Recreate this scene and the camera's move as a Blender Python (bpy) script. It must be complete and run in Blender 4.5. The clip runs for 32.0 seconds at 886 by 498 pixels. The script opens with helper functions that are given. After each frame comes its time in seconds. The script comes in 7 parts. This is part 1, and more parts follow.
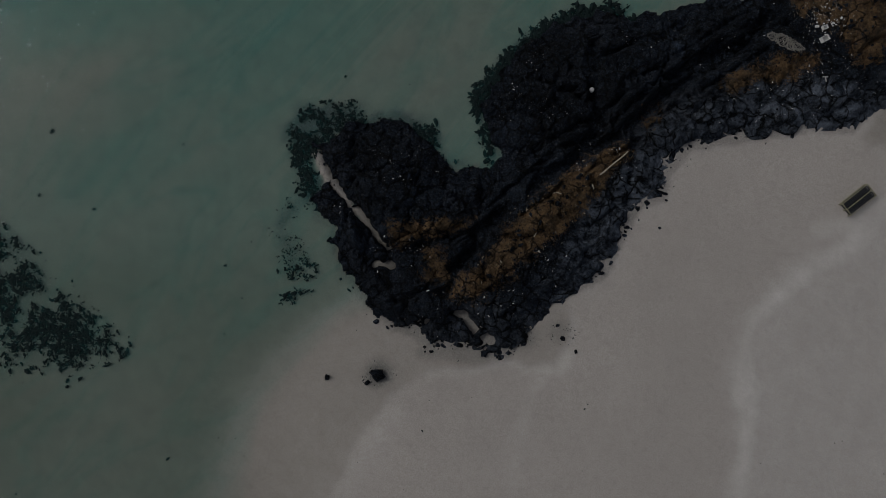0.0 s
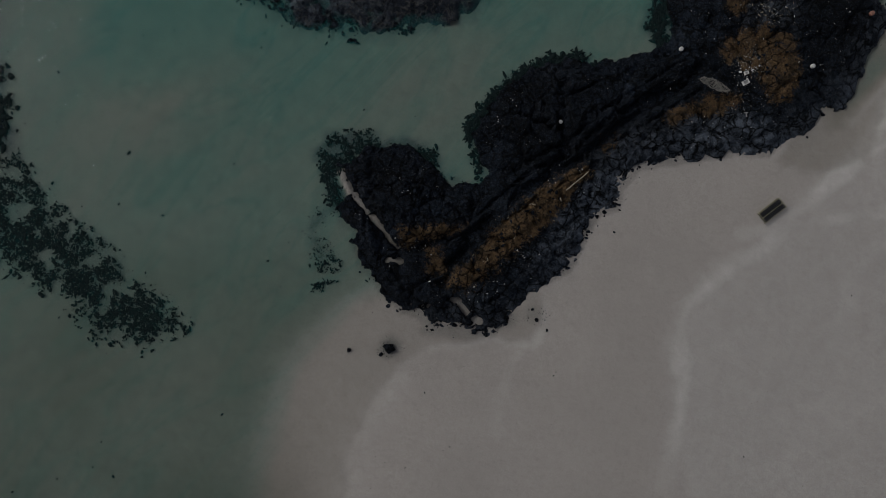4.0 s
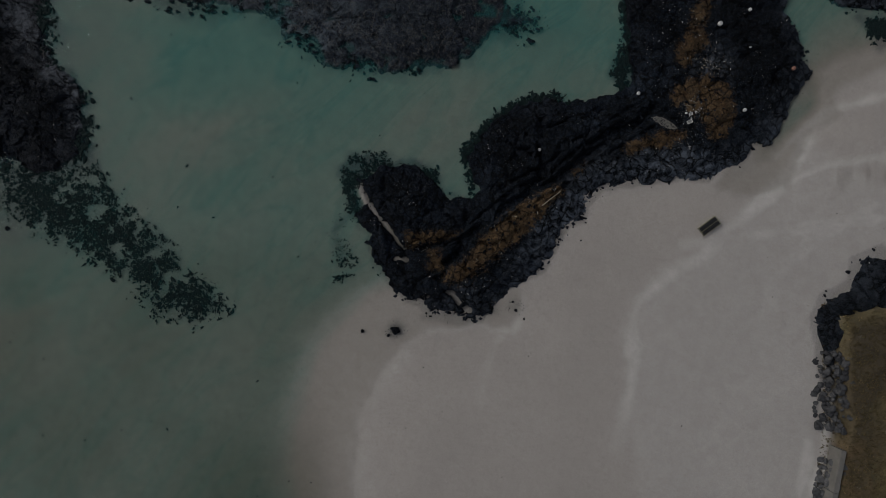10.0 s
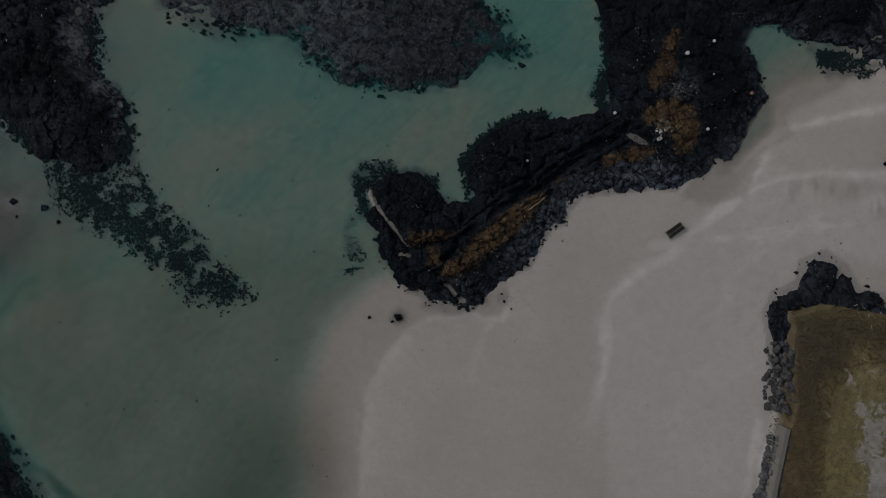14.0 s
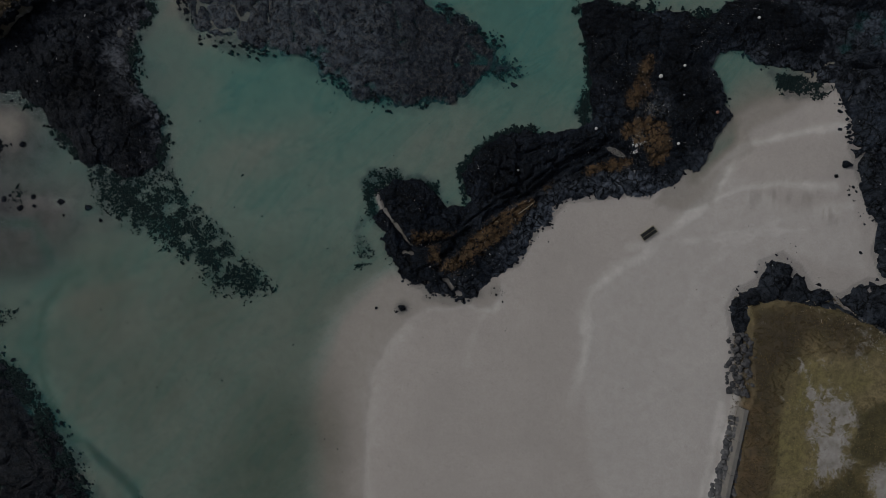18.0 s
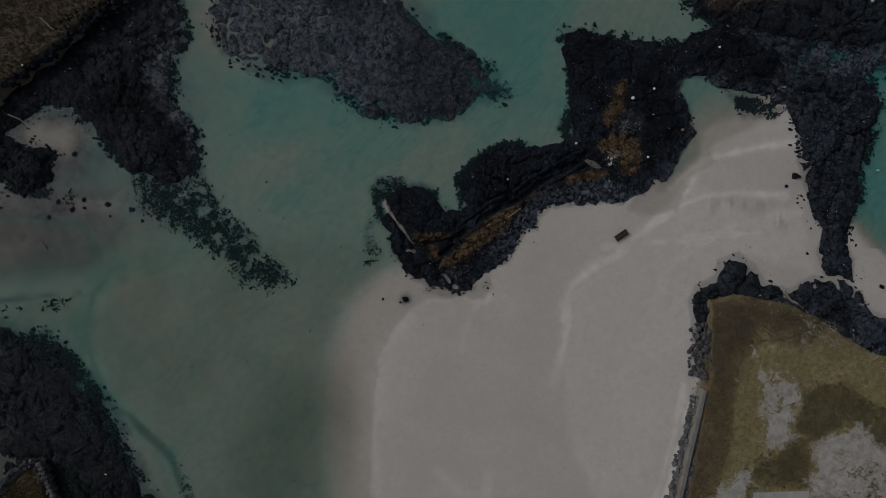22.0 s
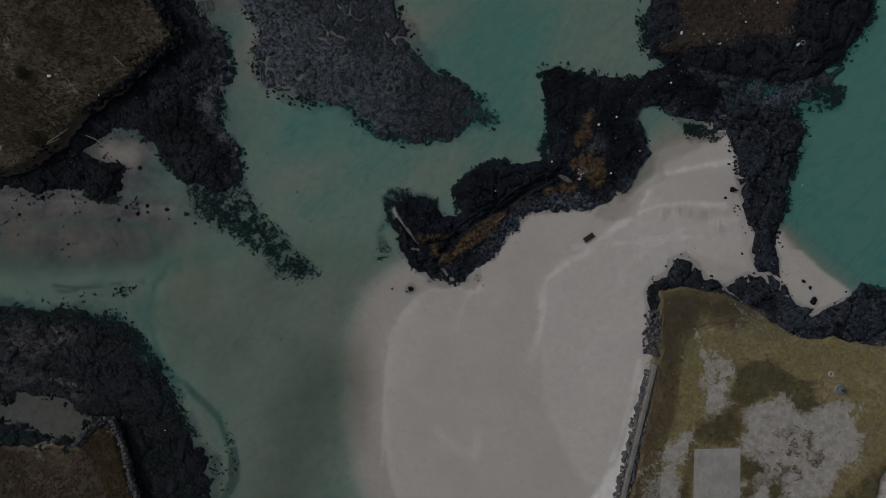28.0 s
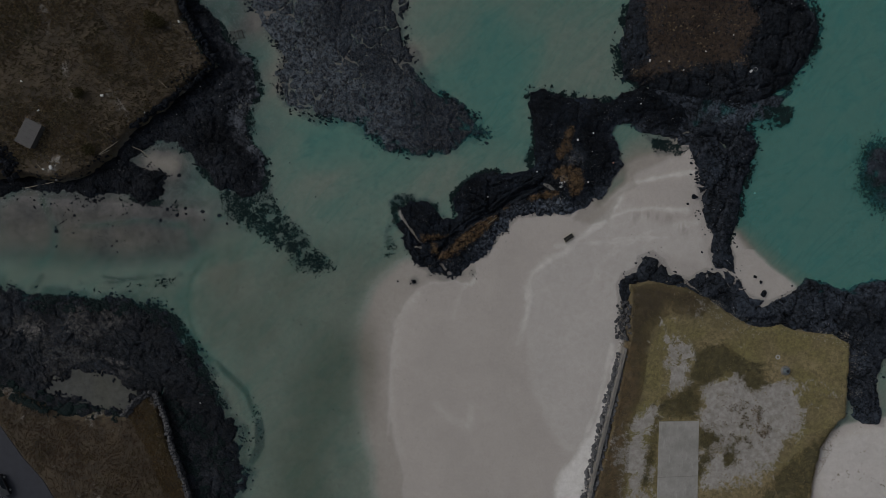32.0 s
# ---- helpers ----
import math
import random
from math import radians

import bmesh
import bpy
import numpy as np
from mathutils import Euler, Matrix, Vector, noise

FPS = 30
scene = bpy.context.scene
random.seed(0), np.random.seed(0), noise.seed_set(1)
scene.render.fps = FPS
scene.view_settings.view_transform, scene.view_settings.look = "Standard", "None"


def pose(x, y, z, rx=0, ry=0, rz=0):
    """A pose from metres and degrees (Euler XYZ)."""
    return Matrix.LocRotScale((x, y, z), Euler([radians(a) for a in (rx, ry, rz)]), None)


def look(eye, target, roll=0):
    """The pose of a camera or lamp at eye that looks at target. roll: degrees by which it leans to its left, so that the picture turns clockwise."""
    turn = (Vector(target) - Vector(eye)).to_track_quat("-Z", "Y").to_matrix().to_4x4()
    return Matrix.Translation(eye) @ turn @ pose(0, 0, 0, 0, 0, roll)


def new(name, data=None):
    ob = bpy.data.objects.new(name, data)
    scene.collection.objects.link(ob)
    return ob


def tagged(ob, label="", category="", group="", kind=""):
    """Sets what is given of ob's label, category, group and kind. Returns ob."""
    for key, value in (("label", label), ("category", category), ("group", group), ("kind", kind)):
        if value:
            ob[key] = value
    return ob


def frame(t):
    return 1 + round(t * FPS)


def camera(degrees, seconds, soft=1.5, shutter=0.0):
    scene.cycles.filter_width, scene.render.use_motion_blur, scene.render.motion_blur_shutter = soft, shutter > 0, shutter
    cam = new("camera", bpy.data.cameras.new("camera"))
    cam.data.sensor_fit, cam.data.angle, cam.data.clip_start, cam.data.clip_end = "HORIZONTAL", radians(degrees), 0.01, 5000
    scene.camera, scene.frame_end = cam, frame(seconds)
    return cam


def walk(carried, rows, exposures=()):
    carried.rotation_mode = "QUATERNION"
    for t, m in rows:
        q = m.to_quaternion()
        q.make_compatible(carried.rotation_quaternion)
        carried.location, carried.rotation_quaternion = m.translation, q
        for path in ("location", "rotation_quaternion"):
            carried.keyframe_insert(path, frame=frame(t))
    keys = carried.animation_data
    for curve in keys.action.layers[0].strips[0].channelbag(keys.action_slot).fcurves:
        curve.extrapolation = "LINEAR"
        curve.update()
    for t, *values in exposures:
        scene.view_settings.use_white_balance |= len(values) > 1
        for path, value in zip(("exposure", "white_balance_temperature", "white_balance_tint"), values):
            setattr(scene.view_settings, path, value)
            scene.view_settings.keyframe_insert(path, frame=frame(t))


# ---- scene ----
# ---------------------------------------------------------------- camera
cam = camera(80.0, 32.0, soft=0.12)
PATH = [
    (0, -0, -0, 32.773, 0.895, -0.082, -0.001),
    (0.5, 0.005, 0.02, 33.716, 0.788, -0.074, -0.009),
    (1, -0.003, 0.014, 34.691, 0.706, -0.073, 0.053),
    (1.5, -0.021, 0.025, 35.686, 0.616, -0.083, 0.066),
    (2, -0.007, 0.048, 36.741, 0.536, -0.094, 0.091),
    (2.5, -0.007, 0.09, 37.8, 0.451, -0.108, 0.12),
    (3, 0.002, 0.166, 38.931, 0.381, -0.127, 0.141),
    (3.5, 0.023, 0.243, 40.03, 0.312, -0.149, 0.181),
    (5.5, 0.076, -0.041, 43.88, 0.646, -0.206, 0.262),
    (6, 0.099, 0.019, 44.708, 0.603, -0.209, 0.31),
    (6.5, 0.117, 0.088, 45.448, 0.558, -0.202, 0.325),
    (7, 0.145, 0.16, 46.155, 0.516, -0.196, 0.348),
    (7.5, 0.151, 0.151, 46.839, 0.543, -0.196, 0.529),
    (8, 0.173, 0.185, 47.535, 0.512, -0.19, 0.57),
    (8.5, 0.191, 0.235, 48.191, 0.453, -0.183, 0.662),
    (9, 0.179, 0.226, 48.847, 0.447, -0.191, 0.878),
    (9.5, 0.165, 0.146, 49.548, 0.521, -0.21, 1.283),
    (10, 0.142, 0.124, 50.379, 0.562, -0.229, 1.649),
    (10.5, 0.163, 0.044, 51.289, 0.592, -0.232, 1.913),
    (11, 0.208, 0.012, 52.21, 0.583, -0.226, 2.113),
    (11.5, 0.267, -0.042, 53.095, 0.575, -0.221, 2.267),
    (12, 0.27, -0.006, 53.995, 0.526, -0.228, 2.348),
    (12.5, 0.265, -0.1, 54.862, 0.54, -0.243, 2.453),
    (13, 0.293, -0.066, 55.702, 0.467, -0.252, 2.518),
    (13.5, 0.28, -0.04, 56.545, 0.42, -0.264, 2.565),
    (14, 0.274, -0.02, 57.342, 0.382, -0.277, 2.602),
    (14.5, 0.245, -0.035, 58.115, 0.375, -0.292, 2.658),
    (16.5, 0.232, -0.203, 61.535, 0.442, -0.324, 2.943),
    (17, 0.277, -0.253, 62.502, 0.439, -0.326, 3.019),
    (17.5, 0.248, -0.27, 63.478, 0.432, -0.332, 3.086),
    (18, 0.264, -0.281, 64.492, 0.43, -0.341, 3.172),
    (18.5, 0.282, -0.342, 65.563, 0.434, -0.351, 3.272),
    (19, 0.282, -0.336, 66.647, 0.414, -0.359, 3.341),
    (19.5, 0.299, -0.339, 67.771, 0.392, -0.357, 3.392),
    (20, 0.345, -0.354, 68.881, 0.384, -0.353, 3.425),
    (20.5, 0.369, -0.357, 69.982, 0.358, -0.345, 3.483),
    (21, 0.4, -0.347, 71.163, 0.325, -0.327, 3.484),
    (21.5, 0.456, -0.314, 72.416, 0.296, -0.296, 3.528),
    (22, 0.526, -0.272, 73.721, 0.26, -0.255, 3.54),
    (22.5, 0.577, -0.229, 75.012, 0.216, -0.21, 3.551),
    (23, 0.649, -0.199, 76.32, 0.182, -0.164, 3.573),
    (23.5, 0.72, -0.16, 77.584, 0.135, -0.121, 3.579),
    (24, 0.78, -0.135, 78.684, 0.093, -0.086, 3.598),
    (24.5, 0.848, -0.102, 79.857, 0.055, -0.057, 3.61),
    (25, 0.881, -0.009, 81.08, 0.009, -0.03, 3.633),
    (25.5, 0.933, 0.036, 82.349, -0.006, -0.011, 3.67),
    (27.5, 0.936, 0.151, 88.081, -0.124, -0.016, 3.868),
    (28, 1.003, 0.155, 89.609, -0.163, -0.015, 3.907),
    (28.5, 1.055, 0.192, 91.192, -0.203, -0.004, 3.943),
    (29, 1.12, 0.187, 92.816, -0.231, 0.006, 3.978),
    (29.5, 1.147, 0.194, 94.527, -0.254, 0.016, 4.007),
    (30, 1.188, 0.193, 96.273, -0.272, 0.029, 4.03),
    (30.5, 1.214, 0.17, 98.01, -0.299, 0.044, 4.066),
    (31, 1.217, 0.157, 99.741, -0.316, 0.055, 4.106),
    (31.5, 1.274, 0.174, 101.42, -0.337, 0.055, 4.149),
    (32, 1.291, 0.199, 103.149, -0.364, 0.048, 4.194),
]
walk(cam, [(t, pose(x, y, z, rx, ry, rz)) for t, x, y, z, rx, ry, rz in PATH],
     exposures=[(0.0, -0.95), (32.0, -0.61)])

# ---------------------------------------------------------------- sky and sun (overcast)
SUN_EL, SUN_AZ = 36.0, 295.0          # degrees; azimuth clockwise from +y
world = bpy.data.worlds.new("overcast_sky")
scene.world = world
world.use_nodes = True
wn, wl = world.node_tree.nodes, world.node_tree.links
sky = wn.new("ShaderNodeTexSky")
sky.sky_type, sky.sun_disc = "NISHITA", False
sky.sun_elevation, sky.sun_rotation = radians(SUN_EL), radians(SUN_AZ)
sky.air_density, sky.dust_density, sky.ozone_density = 1.0, 4.0, 1.0
grey = wn.new("ShaderNodeHueSaturation")
grey.inputs["Saturation"].default_value = 0.5
wl.new(sky.outputs["Color"], grey.inputs["Color"])
wl.new(grey.outputs["Color"], wn["Background"].inputs["Color"])
wn["Background"].inputs["Strength"].default_value = 0.118
sun = new("sun", bpy.data.lights.new("sun", "SUN"))
sun.data.energy, sun.data.angle, sun.data.color = 1.18, radians(14), (0.95, 0.99, 1.0)
_s = Vector((math.sin(radians(SUN_AZ)) * math.cos(radians(SUN_EL)), math.cos(radians(SUN_AZ)) * math.cos(radians(SUN_EL)), math.sin(radians(SUN_EL))))
sun.matrix_world = look(_s * 200, (0, 0, 0))


# ---------------------------------------------------------------- material helpers
class Mat:
    """A small wrapper round one principled material."""

    def __init__(self, name, rough=0.9, spec=0.3, metal=0.0):
        self.m = bpy.data.materials.new(name)
        self.m.use_nodes = True
        self.n, self.l = self.m.node_tree.nodes, self.m.node_tree.links
        self.b = self.n["Principled BSDF"]
        self.b.inputs["Roughness"].default_value = rough
        self.b.inputs["Specular IOR Level"].default_value = spec
        self.b.inputs["Metallic"].default_value = metal
        self.geo = self.n.new("ShaderNodeNewGeometry")

    def link(self, a, b):
        self.l.new(a, b)

    def noise(self, scale, detail=6.0, rough=0.6, dist=0.0, stretch=None):
        t = self.n.new("ShaderNodeTexNoise")
        t.inputs["Scale"].default_value = scale
        t.inputs["Detail"].default_value = detail
        t.inputs["Roughness"].default_value = rough
        t.inputs["Distortion"].default_value = dist
        src = self.geo.outputs["Position"]
        if stretch:
            mp = self.n.new("ShaderNodeMapping")
            mp.inputs["Rotation"].default_value = (0, 0, radians(stretch[2]))
            self.link(src, mp.inputs["Vector"])
            sc = self.n.new("ShaderNodeMapping")
            sc.inputs["Scale"].default_value = (stretch[0], stretch[1], 1)
            self.link(mp.outputs["Vector"], sc.inputs["Vector"])
            src = sc.outputs["Vector"]
        self.link(src, t.inputs["Vector"])
        return t.outputs["Fac"]

    def cells(self, scale, feature="DISTANCE_TO_EDGE"):
        t = self.n.new("ShaderNodeTexVoronoi")
        t.feature = feature
        t.inputs["Scale"].default_value = scale
        self.link(self.geo.outputs["Position"], t.inputs["Vector"])
        return t.outputs["Distance"]

    def cracks(self, scale, warp, wf):
        """Distance to the joints of a bent net of cells."""
        n = self.n.new("ShaderNodeTexNoise")
        n.inputs["Scale"].default_value, n.inputs["Detail"].default_value = wf, 4.0
        self.link(self.geo.outputs["Position"], n.inputs["Vector"])
        v = self.n.new("ShaderNodeVectorMath")
        v.operation = "MULTIPLY_ADD"
        v.inputs[1].default_value = (warp, warp, warp)
        self.link(n.outputs["Color"], v.inputs[0])
        self.link(self.geo.outputs["Position"], v.inputs[2])
        t = self.n.new("ShaderNodeTexVoronoi")
        t.feature = "DISTANCE_TO_EDGE"
        t.inputs["Scale"].default_value = scale
        self.link(v.outputs[0], t.inputs["Vector"])
        return t.outputs["Distance"]

    def attr(self, name):
        t = self.n.new("ShaderNodeAttribute")
        t.attribute_name = name
        return t.outputs["Fac"]

    def ramp(self, fac, lo, hi, a=0.0, b=1.0):
        t = self.n.new("ShaderNodeMapRange")
        for i, v in zip((1, 2, 3, 4), (lo, hi, a, b)):
            t.inputs[i].default_value = v
        self.link(fac, t.inputs[0])
        return t.outputs[0]

    def math(self, op, a, b=None):
        t = self.n.new("ShaderNodeMath")
        t.operation = op
        for i, v in enumerate((a, b)):
            if v is None:
                continue
            if isinstance(v, (int, float)):
                t.inputs[i].default_value = v
            else:
                self.link(v, t.inputs[i])
        return t.outputs[0]

    def mix(self, fac, a, b, blend="MIX"):
        t = self.n.new("ShaderNodeMix")
        t.data_type, t.blend_type = "RGBA", blend
        for sock, v in ((t.inputs[0], fac), (t.inputs[6], a), (t.inputs[7], b)):
            if isinstance(v, (int, float)):
                sock.default_value = v
            elif isinstance(v, tuple):
                sock.default_value = (*v, 1)
            else:
                self.link(v, sock)
        return t.outputs[2]

    def colour(self, c):
        if isinstance(c, tuple):
            self.b.inputs["Base Color"].default_value = (*c, 1)
        else:
            self.link(c, self.b.inputs["Base Color"])
        return self

    def bump(self, *layers):
        last = None
        for h, strength, dist in layers:
            t = self.n.new("ShaderNodeBump")
            t.inputs["Strength"].default_value = strength
            t.inputs["Distance"].default_value = dist
            self.link(h, t.inputs["Height"])
            if last:
                self.link(last, t.inputs["Normal"])
            last = t.outputs["Normal"]
        self.link(last, self.b.inputs["Normal"])
        return self

    def island(self):
        return self.geo.outputs["Random Per Island"]

    def rand(self):
        return self.n.new("ShaderNodeObjectInfo").outputs["Random"]


def plain(name, c, rough=0.8, spec=0.3, metal=0.0, vary=0.25, scale=6.0, bump=0.01):
    """Paint, wood, foam and the like: a base colour with stains at two scales and a fine relief."""
    m = Mat(name, rough, spec, metal)
    dark = tuple(v * (1 - vary) for v in c)
    c1 = m.mix(m.ramp(m.noise(scale), 0.35, 0.7), c, dark)
    c2 = m.mix(m.math("MULTIPLY", m.ramp(m.noise(scale * 7), 0.4, 0.8), 0.5), c1, tuple(v * (1 - vary * 0.8) for v in c))
    m.colour(c2)
    m.bump((m.noise(scale * 5), 0.5, bump))
    return m.m


# ground: sand, wet sand, algae film, bare soil and turf, by the plan's zones
def make_ground():
    m = Mat("sand_and_soil", 0.95, 0.15)
    fine = m.noise(14, 8, 0.7)
    mid = m.noise(0.9, 6, 0.62, 0.4)
    broad = m.noise(0.11, 5, 0.55, 0.6)
    ripple = m.noise(2.2, 4, 0.6, 0.3, (0.25, 1.3, -58))
    sand = m.mix(m.ramp(broad, 0.3, 0.72), (0.42, 0.39, 0.362), (0.355, 0.329, 0.306))
    sand = m.mix(m.math("MULTIPLY", m.ramp(mid, 0.4, 0.75), 0.28), sand, (0.29, 0.26, 0.235))
    sand = m.mix(m.math("MULTIPLY", m.ramp(fine, 0.42, 0.60), 0.6), sand, (0.27, 0.24, 0.215))
    sand = m.mix(m.math("MULTIPLY", m.ramp(m.noise(2.6, 6, 0.75, 0.3), 0.5, 0.64), 0.42), sand, (0.28, 0.255, 0.232))
    tread = m.math("MULTIPLY", m.attr("trod"), m.ramp(m.noise(2.9, 5, 0.7, 0.6, (1.0, 1.6, 20)), 0.46, 0.60))
    sand = m.mix(m.math("MULTIPLY", tread, 0.45), sand, (0.30, 0.285, 0.268))
    sand = m.mix(m.attr("dry"), sand, m.mix(m.ramp(mid, 0.3, 0.7), (0.80, 0.785, 0.76), (0.60, 0.58, 0.555)))
    wet = m.mix(m.ramp(mid, 0.3, 0.75), (0.215, 0.198, 0.168), (0.170, 0.158, 0.134))
    col = m.mix(m.attr("wet"), sand, wet)
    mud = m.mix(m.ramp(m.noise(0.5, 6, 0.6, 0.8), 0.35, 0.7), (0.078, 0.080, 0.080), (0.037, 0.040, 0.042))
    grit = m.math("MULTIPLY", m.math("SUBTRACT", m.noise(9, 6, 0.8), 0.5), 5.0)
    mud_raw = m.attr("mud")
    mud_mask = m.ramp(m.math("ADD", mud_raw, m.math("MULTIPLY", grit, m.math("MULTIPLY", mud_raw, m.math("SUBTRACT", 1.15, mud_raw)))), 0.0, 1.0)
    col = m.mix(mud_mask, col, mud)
    alg = m.mix(m.ramp(m.noise(0.35, 6, 0.65, 1.2), 0.35, 0.68), (0.085, 0.084, 0.058), (0.058, 0.060, 0.043))
    col = m.mix(m.attr("algae"), col, alg)
    # turf and soil
    patch = m.noise(0.16, 7, 0.66, 0.5)
    turf = m.mix(m.ramp(patch, 0.4, 0.62), (0.225, 0.178, 0.098), (0.128, 0.108, 0.056))
    turf = m.mix(m.ramp(m.noise(0.13, 3, 0.5, 0.6), 0.44, 0.62), turf, (0.165, 0.142, 0.062))
    turf = m.mix(m.ramp(m.noise(1.7, 8, 0.74), 0.42, 0.7), turf, (0.06, 0.055, 0.028))
    turf = m.mix(m.math("MULTIPLY", m.ramp(fine, 0.5, 0.7), 0.5), turf, (0.19, 0.15, 0.085))
    bare = m.mix(m.ramp(m.noise(0.8, 8, 0.7), 0.35, 0.7), (0.31, 0.295, 0.275), (0.175, 0.158, 0.135))
    soil_mask = m.attr("soil")
    bare_mask = m.ramp(m.math("ADD", m.attr("bare"), m.math("ADD", m.math("MULTIPLY", m.math("SUBTRACT", m.noise(0.8, 9, 0.8, 0.5), 0.5), 2.6), m.math("MULTIPLY", m.math("SUBTRACT", m.noise(0.17, 4, 0.6, 0.8), 0.5), 2.2))), 0.38, 0.64)
    scrub = m.mix(m.ramp(m.noise(0.4, 8, 0.68), 0.35, 0.66), (0.080, 0.062, 0.042), (0.040, 0.033, 0.025))
    land = m.mix(m.attr("scrub"), turf, scrub)
    green = m.mix(m.ramp(m.noise(1.1, 8, 0.72), 0.38, 0.66), (0.092, 0.079, 0.040), (0.040, 0.037, 0.022))
    thick = m.ramp(m.math("ADD", m.attr("green"), m.math("ADD", m.math("MULTIPLY", m.math("SUBTRACT", m.noise(0.9, 9, 0.8, 0.4), 0.5), 2.4), m.math("MULTIPLY", m.math("SUBTRACT", m.noise(0.22, 4, 0.6, 0.8), 0.5), 2.6))), 0.42, 0.82)
    russet = m.mix(m.ramp(m.noise(0.8, 8, 0.7), 0.4, 0.65), (0.125, 0.090, 0.052), (0.055, 0.043, 0.028))
    land = m.mix(m.ramp(m.math("ADD", m.attr("russet"), m.math("MULTIPLY", m.math("SUBTRACT", m.noise(0.45, 9, 0.76, 0.4), 0.5), 2.4)), 0.40, 1.05), land, russet)
    land = m.mix(bare_mask, land, bare)
    land = m.mix(thick, land, green)
    col = m.mix(soil_mask, col, land)
    m.colour(col)
    m.bump((m.noise(0.35, 5, 0.6), 0.5, 0.25), (ripple, 0.35, 0.05), (m.noise(5.0, 3, 0.5, 0.5, (0.35, 1.5, 32)), 0.25, 0.03), (mid, 0.5, 0.08), (fine, 0.6, 0.02))
    return m.m


def make_water():
    """Clear shallow sea: its depth sets how much it tints and scatters."""
    m = Mat("sea_water", 0.08)
    n, l = m.n, m.l
    depth = m.math("MAXIMUM", m.math("ADD", m.attr("depth"), m.math("MULTIPLY", m.math("SUBTRACT", m.noise(0.11, 6, 0.6, 2.2, (0.55, 1.2, -35)), 0.5), m.math("MULTIPLY", m.attr("depth"), 0.9))), 0.0)
    swirl = m.math("ABSOLUTE", m.math("SUBTRACT", m.noise(0.16, 5, 0.55, 1.5, (0.35, 1.3, -48)), 0.5))
    depth = m.math("MULTIPLY", depth, m.ramp(swirl, 0.0, 0.04, 1.6, 0.95))
    murk = m.math("SUBTRACT", 1.0, m.math("EXPONENT", m.math("MULTIPLY", depth, -0.56)))
    tint = m.mix(m.math("SUBTRACT", 1.0, m.math("EXPONENT", m.math("MULTIPLY", depth, -5.0))), (1.0, 1.0, 1.0), (0.64, 0.92, 0.88))
    clear = n.new("ShaderNodeBsdfTransparent")
    l.new(tint, clear.inputs["Color"])
    body = n.new("ShaderNodeBsdfDiffuse")
    l.new(m.mix(m.ramp(m.noise(0.12, 5, 0.6), 0.3, 0.7), (0.046, 0.275, 0.268), (0.062, 0.295, 0.283)), body.inputs["Color"])
    mx = n.new("ShaderNodeMixShader")
    l.new(murk, mx.inputs[0])
    l.new(clear.outputs[0], mx.inputs[1])
    l.new(body.outputs[0], mx.inputs[2])
    gloss = n.new("ShaderNodeBsdfGlossy")
    gloss.inputs["Roughness"].default_value = 0.05
    wave = n.new("ShaderNodeBump")
    wave.inputs["Strength"].default_value, wave.inputs["Distance"].default_value = 0.35, 0.05
    l.new(m.noise(2.5, 5, 0.6, 0.8), wave.inputs["Height"])
    l.new(wave.outputs["Normal"], gloss.inputs["Normal"])
    top = n.new("ShaderNodeMixShader")
    l.new(m.ramp(m.attr("depth"), 0.0, 0.06, 0.0, 0.012), top.inputs[0])
    l.new(mx.outputs[0], top.inputs[1])
    l.new(gloss.outputs[0], top.inputs[2])
    l.new(top.outputs[0], n["Material Output"].inputs["Surface"])
    return m.m


